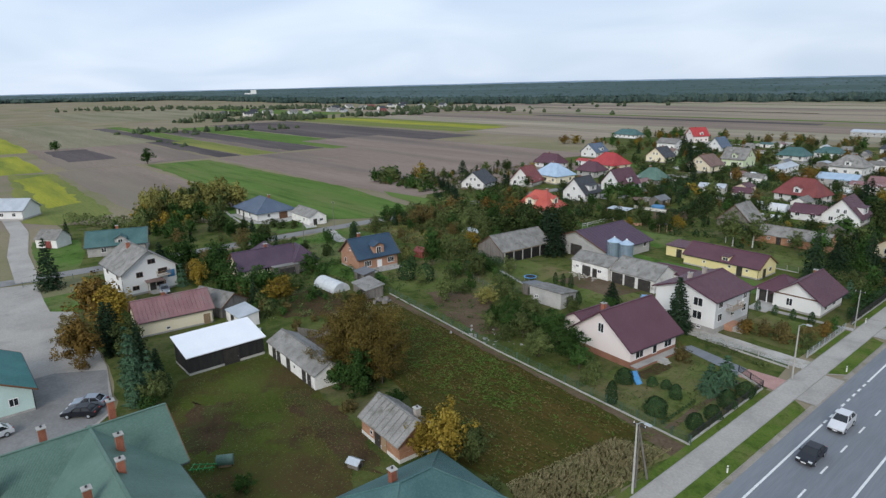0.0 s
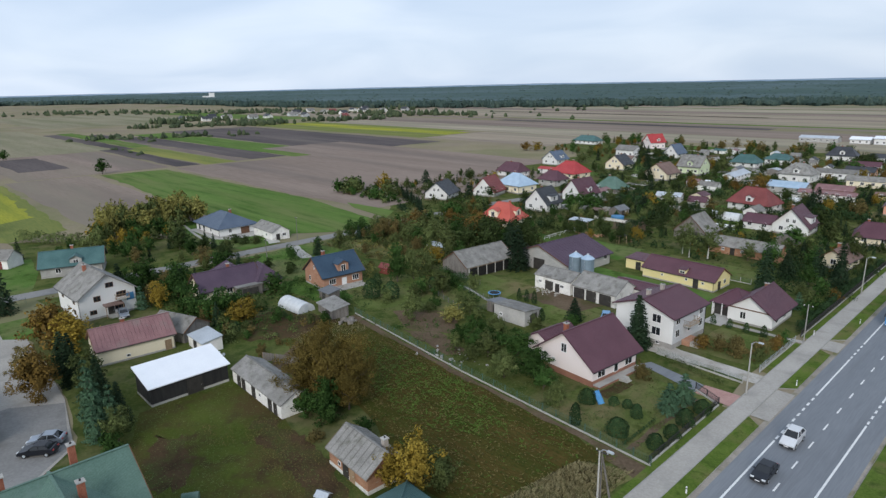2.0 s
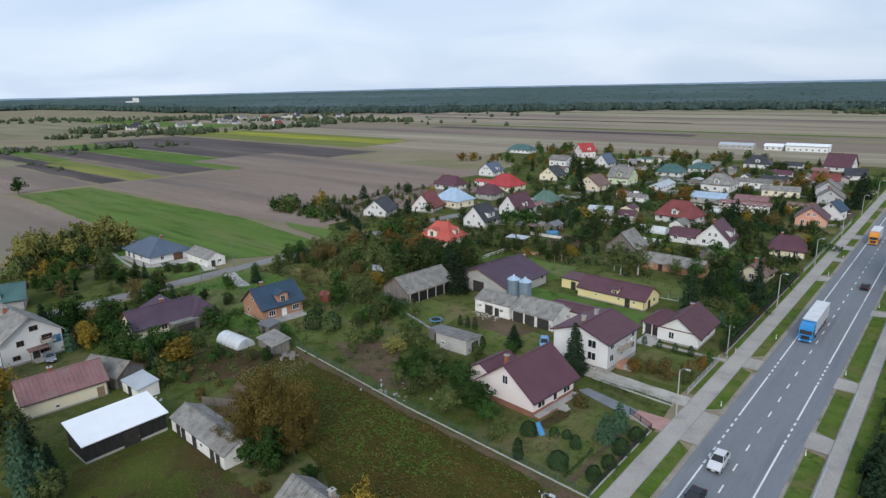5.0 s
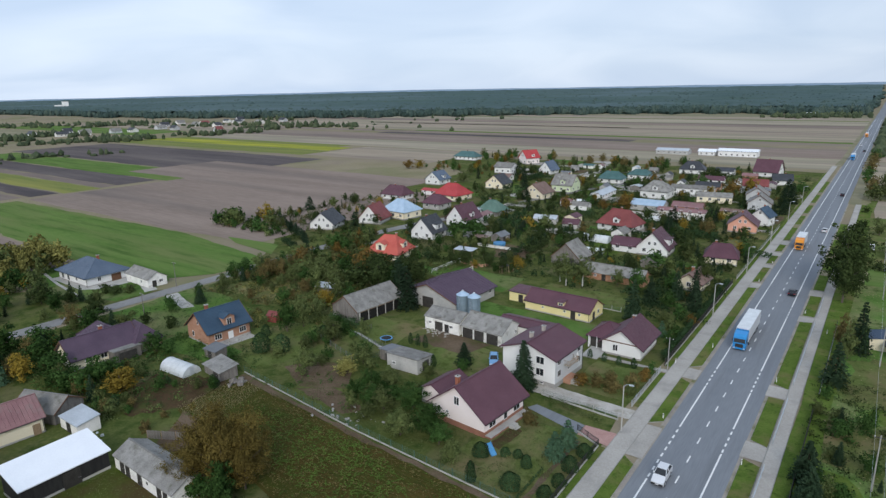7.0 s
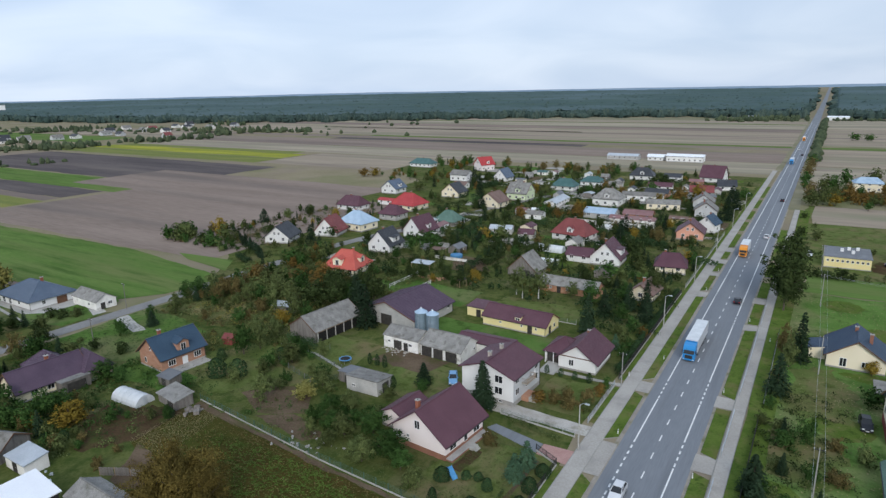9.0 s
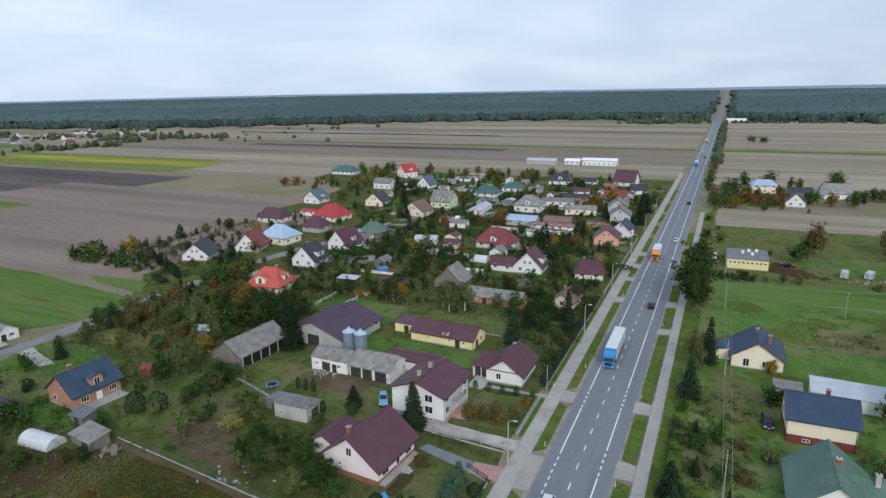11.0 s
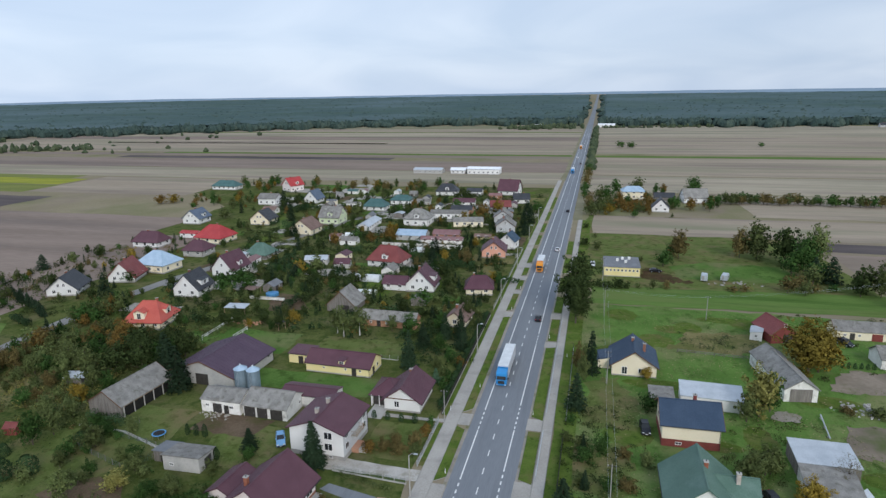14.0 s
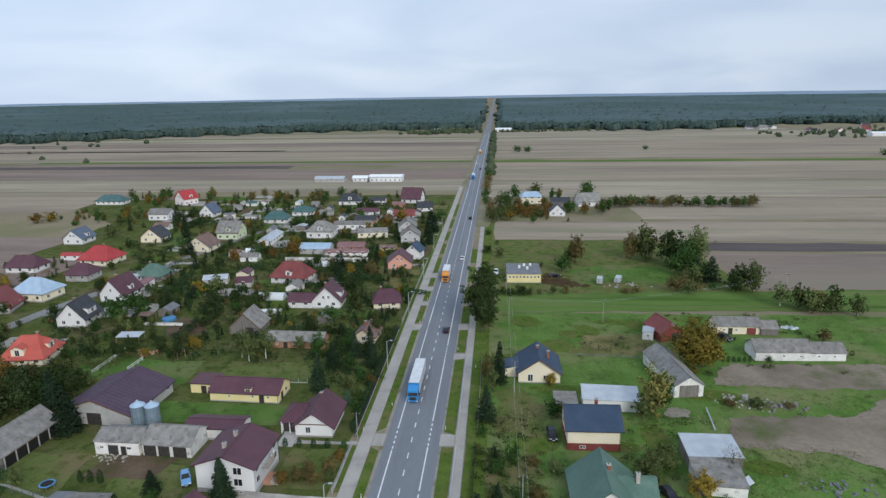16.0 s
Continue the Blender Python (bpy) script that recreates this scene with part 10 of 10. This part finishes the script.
def pipe(a, b):
    """A long pale pipe on two blocks."""
    ob = thing("water_pipe", pose(*a, 0.1), "long grey pipe lying on grass", "pipe")
    d = Vector((b[0] - a[0], b[1] - a[1], 0))
    part("tube", Build().tube((0, 0, 0.35), d + Z * 0.35, 0.14, 0.14, 10), M["zinc"], ob)
    for t in (0.1, 0.5, 0.9):
        part("block", Build().box(d.x * t, d.y * t, -0.1, 0.5, 0.4, 0.3), M["concrete"], ob)


pipe((65.2, 132.2), (64.0, 122.6))


def tank(x, y, turn, mat, label):
    ob = thing("water_tank", pose(x, y, 0.02, 0, 0, turn), label, "tank")
    part("drum", Build().tube((-0.9, 0, 0.75), (0.9, 0, 0.75), 0.6, 0.6, 16), M[mat], ob)
    part("cradle", Build().box(0, 0, 0, 1.4, 0.8, 0.3), M["timber"], ob)


tank(-44.1, 20.2, 60, "green_roof", "pale green water tank on a wooden cradle")


def trailer_machine(x, y, turn):
    ob = thing("farm_trailer", pose(x, y, 0.02, 0, 0, turn), "bright green farm implement frame in a yard", "farm implement")
    fr = Build().tube((-1.4, -0.5, 0.7), (1.4, -0.3, 0.9), 0.06, 0.06, 6).tube((-1.4, 0.5, 0.7), (1.4, 0.3, 0.9), 0.06, 0.06, 6)
    part("frame", fr, PAINT["green"], ob)
    for i in range(4):
        part("tine_bar", Build().tube((-1.2 + 0.7 * i, -0.7, 0.75), (-1.2 + 0.7 * i, 0.7, 0.75), 0.05, 0.05, 6), PAINT["green"], ob)
        part("tine", Build().tube((-1.2 + 0.7 * i, 0, 0.75), (-1.1 + 0.7 * i, 0, 0.0), 0.05, 0.03, 6), PAINT["green"], ob)


trailer_machine(-44.4, 17.9, 50)


def sheet_stack(x, y, turn, label):
    ob = thing("sheet_stack", pose(x, y, 0.02, 0, 0, turn), label, "sheet stack")
    part("trestle", Build().box(0, 0.4, 0, 1.0, 0.2, 0.8), M["timber"], ob)
    part("sheet", Build().slab([(-0.8, -0.7, 0.1), (0.8, -0.7, 0.1), (0.8, 0.6, 1.0), (-0.8, 0.6, 1.0)], (0, 0, -0.05)), M["zinc"], ob)


sheet_stack(64.1, 104.7, 40, "pale boards leaning on a trestle")


def leaf_stuff(name, label, spots, leaf, size, h, seed, blades=False):
    """Low plants that nobody could count, as one mass of leaves."""
    rnd = np.random.RandomState(seed)
    p = np.array(spots)
    k = len(p)
    pts = np.column_stack([p, rnd.uniform(0.05, h, k)])
    v, soft = cards(pts, np.tile([0, 0, 0.8], (k, 1)), size, rnd, 0.5 if blades else 1.0, 0.22)
    v = v, soft * 0.25 + np.array([0, 0, 0.75])
    tagged(new(name, card_mesh(name, v, M[leaf])), label, "plants", kind="stuff")


def inside_polygon(x, y, poly):
    hit = False
    for (x0, y0), (x1, y1) in zip(poly, poly[1:] + poly[:1]):
        if (y0 > y) != (y1 > y) and x < (x1 - x0) * (y - y0) / (y1 - y0) + x0:
            hit = not hit
    return hit


def spread(poly, n, seed, bunch=0.0, rows=0.0):
    rnd = random.Random(seed)
    xs, ys = [p[0] for p in poly], [p[1] for p in poly]
    out, hubs = [], []
    while len(out) < n:
        if bunch and hubs and rnd.random() < 0.8:
            hx, hy = rnd.choice(hubs)
            x, y = rnd.gauss(hx, bunch * 2), rnd.gauss(hy, bunch)
        else:
            x, y = rnd.uniform(min(xs), max(xs)), rnd.uniform(min(ys), max(ys))
            if bunch and len(hubs) < n / 25:
                hubs.append((x, y))
        if rows:
            y = round((y + 0.12 * x) / rows) * rows - 0.12 * x + rnd.gauss(0, 0.12)
        if inside_polygon(x, y, poly):
            out.append((x, y))
    return out


CROP = [(-77, 66), (-45, 63), (-15, 60.4), (-19, 55), (-20, 42), (-27, 40.5), (-42, 45), (-56, 48.5), (-77, 52.5)]
leaf_stuff("crop_plants", "rows of low green root crop leaves", spread(CROP, 6500, 1, 0.0, 0.75), "leaf_crop", 0.26, 0.22, 1)
WEEDS = [(-66, 59.5), (-59.4, 62.6), (-42.0, 61.8), (-30, 58), (-29, 53), (-39.3, 48), (-50, 50)]
leaf_stuff("crop_weeds", "scattered bright green leafy weeds in the crop", [(x + i * 0.3 * math.cos(j * 2.4), y + i * 0.2 * math.sin(j * 2.4)) for j, (x, y) in enumerate(spread(WEEDS, 620, 2, 3.0)) for i in range(5)], "leaf_bright", 0.30, 0.35, 2)
leaf_stuff("crop_weeds", "scattered green weeds at the edge of the crop", [(x + i * 0.25 * math.cos(j * 2.4), y + i * 0.2 * math.sin(j * 2.4)) for j, (x, y) in enumerate(spread(CROP, 420, 12, 2.5)) for i in range(4)], "leaf_bright", 0.26, 0.3, 12)
leaf_stuff("crop_weeds", "brown dried weeds in the crop", spread(CROP, 4000, 3, 1.6), "leaf_brown", 0.40, 0.3, 3, True)
leaf_stuff("dead_weeds", "dead red-brown weeds in the yard", spread([(-56.5, 32.4), (-54.6, 36), (-46.2, 36.2), (-33.7, 35), (-29.0, 33.0), (-32.7, 28.4), (-40.3, 29.0), (-49.7, 29.9)], 1800, 21, 1.2), "leaf_brown", 0.24, 0.16, 21, True)
leaf_stuff("dead_weeds", "brown dead weeds along the sheds", spread([(-60, 28), (-56, 30.5), (-51, 29), (-54, 26.5)], 260, 22, 0.8), "leaf_brown", 0.24, 0.16, 22, True)
def standing_grass(name, label, poly, n, leaf, h, seed):
    """Upright narrow blades that lean with the wind, as one mass."""
    rnd = np.random.RandomState(seed)
    p = np.array(spread(poly, n, seed, 0.9))
    tall = h * rnd.uniform(0.45, 1.1, n)
    a = rnd.uniform(0, 2 * math.pi, n)
    side = np.stack([np.cos(a), np.sin(a), np.zeros(n)], 1) * rnd.uniform(0.03, 0.07, n)[:, None]
    lean = np.stack([0.35 + rnd.normal(0, 0.3, n), -0.2 + rnd.normal(0, 0.3, n), np.ones(n)], 1) * tall[:, None]
    base = np.column_stack([p, np.full(n, 0.06)])
    v = np.empty((n, 4, 3))
    v[:, 0], v[:, 1], v[:, 2], v[:, 3] = base - side, base + side, base + side * 0.9 + lean, base - side * 0.4 + lean * 0.92
    soft = np.tile([0.15, -0.25, 0.95], (4 * n, 1))
    tagged(new(name, card_mesh(name, (v.reshape(-1, 3), soft), M[leaf])), label, "grass", kind="stuff")


standing_grass("tall_grass", "tall dry yellow grass", [(-12.6, 59.8), (-18.8, 56.7), (-20.6, 41), (-12.6, 36)], 3500, "leaf_straw", 0.55, 4)
leaf_stuff("matted_grass", "matted dry yellow grass", spread([(-13, 59.5), (-18.6, 56.5), (-21, 41), (-12.8, 38)], 15000, 14, 0.7), "leaf_straw", 0.20, 0.3, 14, True)
leaf_stuff("matted_grass", "dry grass and stalks at the back of the crop", spread([(-79, 66), (-71, 65), (-68, 52), (-78, 52)], 3000, 15, 0.8), "leaf_straw", 0.20, 0.25, 15, True)
leaf_stuff("yard_weeds", "low weeds and leaf litter in the yard", spread([(-69, 23), (-69, 40), (-55, 36.5), (-38, 33), (-30, 28), (-36, 14), (-52, 15)], 4000, 5, 1.0), "leaf_olive", 0.26, 0.12, 5, True)
leaf_stuff("garden_weeds", "mixed weeds and low garden plants", spread([(-80, 69), (-12.5, 63), (-12.5, 82), (-40, 90), (-80, 96)], 6000, 6, 1.2), "leaf_olive", 0.34, 0.22, 6, True)
leaf_stuff("garden_weeds", "mixed low plants in village gardens", spread([(-136, 40), (-80, 50), (-80, 69), (-100, 140), (-134, 110)], 9000, 7, 1.5), "leaf_green", 0.5, 0.4, 7, True)
leaf_stuff("garden_weeds", "green low plants in village gardens", spread([(-125, 150), (-62, 150), (-13, 150), (-13, 330), (-130, 330)], 14000, 8, 2.2), "leaf_dark", 0.55, 0.6, 8)
leaf_stuff("meadow_tufts", "tussocks of meadow grass", spread([(15, 62), (70, 62), (70, 156), (148, 160), (148, 196), (15, 196)], 11000, 9, 1.2), "leaf_olive", 0.42, 0.18, 9, True)
leaf_stuff("field_weeds", "ragged green weeds along the harrowed soil", spread([(66, 128), (98, 130), (112, 143), (150, 143), (150, 147), (71, 147)], 1500, 29, 1.6), "leaf_bright", 0.42, 0.3, 29, True)
leaf_stuff("field_weeds", "green weeds invading the harrowed soil", spread([(62, 100), (92, 107), (90, 116), (70, 119), (64, 116)], 1200, 30, 1.4), "leaf_bright", 0.42, 0.3, 30, True)
leaf_stuff("meadow_tufts", "dry straw-coloured tussocks in the meadow", spread([(15, 62), (70, 62), (70, 156), (110, 158), (148, 196), (15, 196)], 7000, 19, 1.8), "leaf_straw", 0.40, 0.18, 19, True)


def kennel(x, y, turn):
    ob = thing("kennel", pose(x, y, 0.07, 0, 0, turn), "small wooden kennel with a pale sheet roof", "kennel")
    part("body", Build().prism([(-0.5, 0), (0.5, 0), (0.5, 0.7), (0, 1.0), (-0.5, 0.7)], -0.7, 0.7), M["grey_wood"], ob)
    part("roof", Build().slab([(-0.85, -0.7, 0.66), (0.85, -0.7, 0.66), (0.85, 0, 1.1), (-0.85, 0, 1.1)], (0, 0, -0.05)).slab([(-0.85, 0, 1.1), (0.85, 0, 1.1), (0.85, 0.7, 0.66), (-0.85, 0.7, 0.66)], (0, 0, -0.05)), M["zinc"], ob)
    # dark plate on the closed end wall, painted as the shaded entrance
    part("opening", Build().box(0.71, 0, 0.05, 0.03, 0.45, 0.5), M["door_and_shade_dark"], ob)


kennel(-34.2, 30.9, 20)
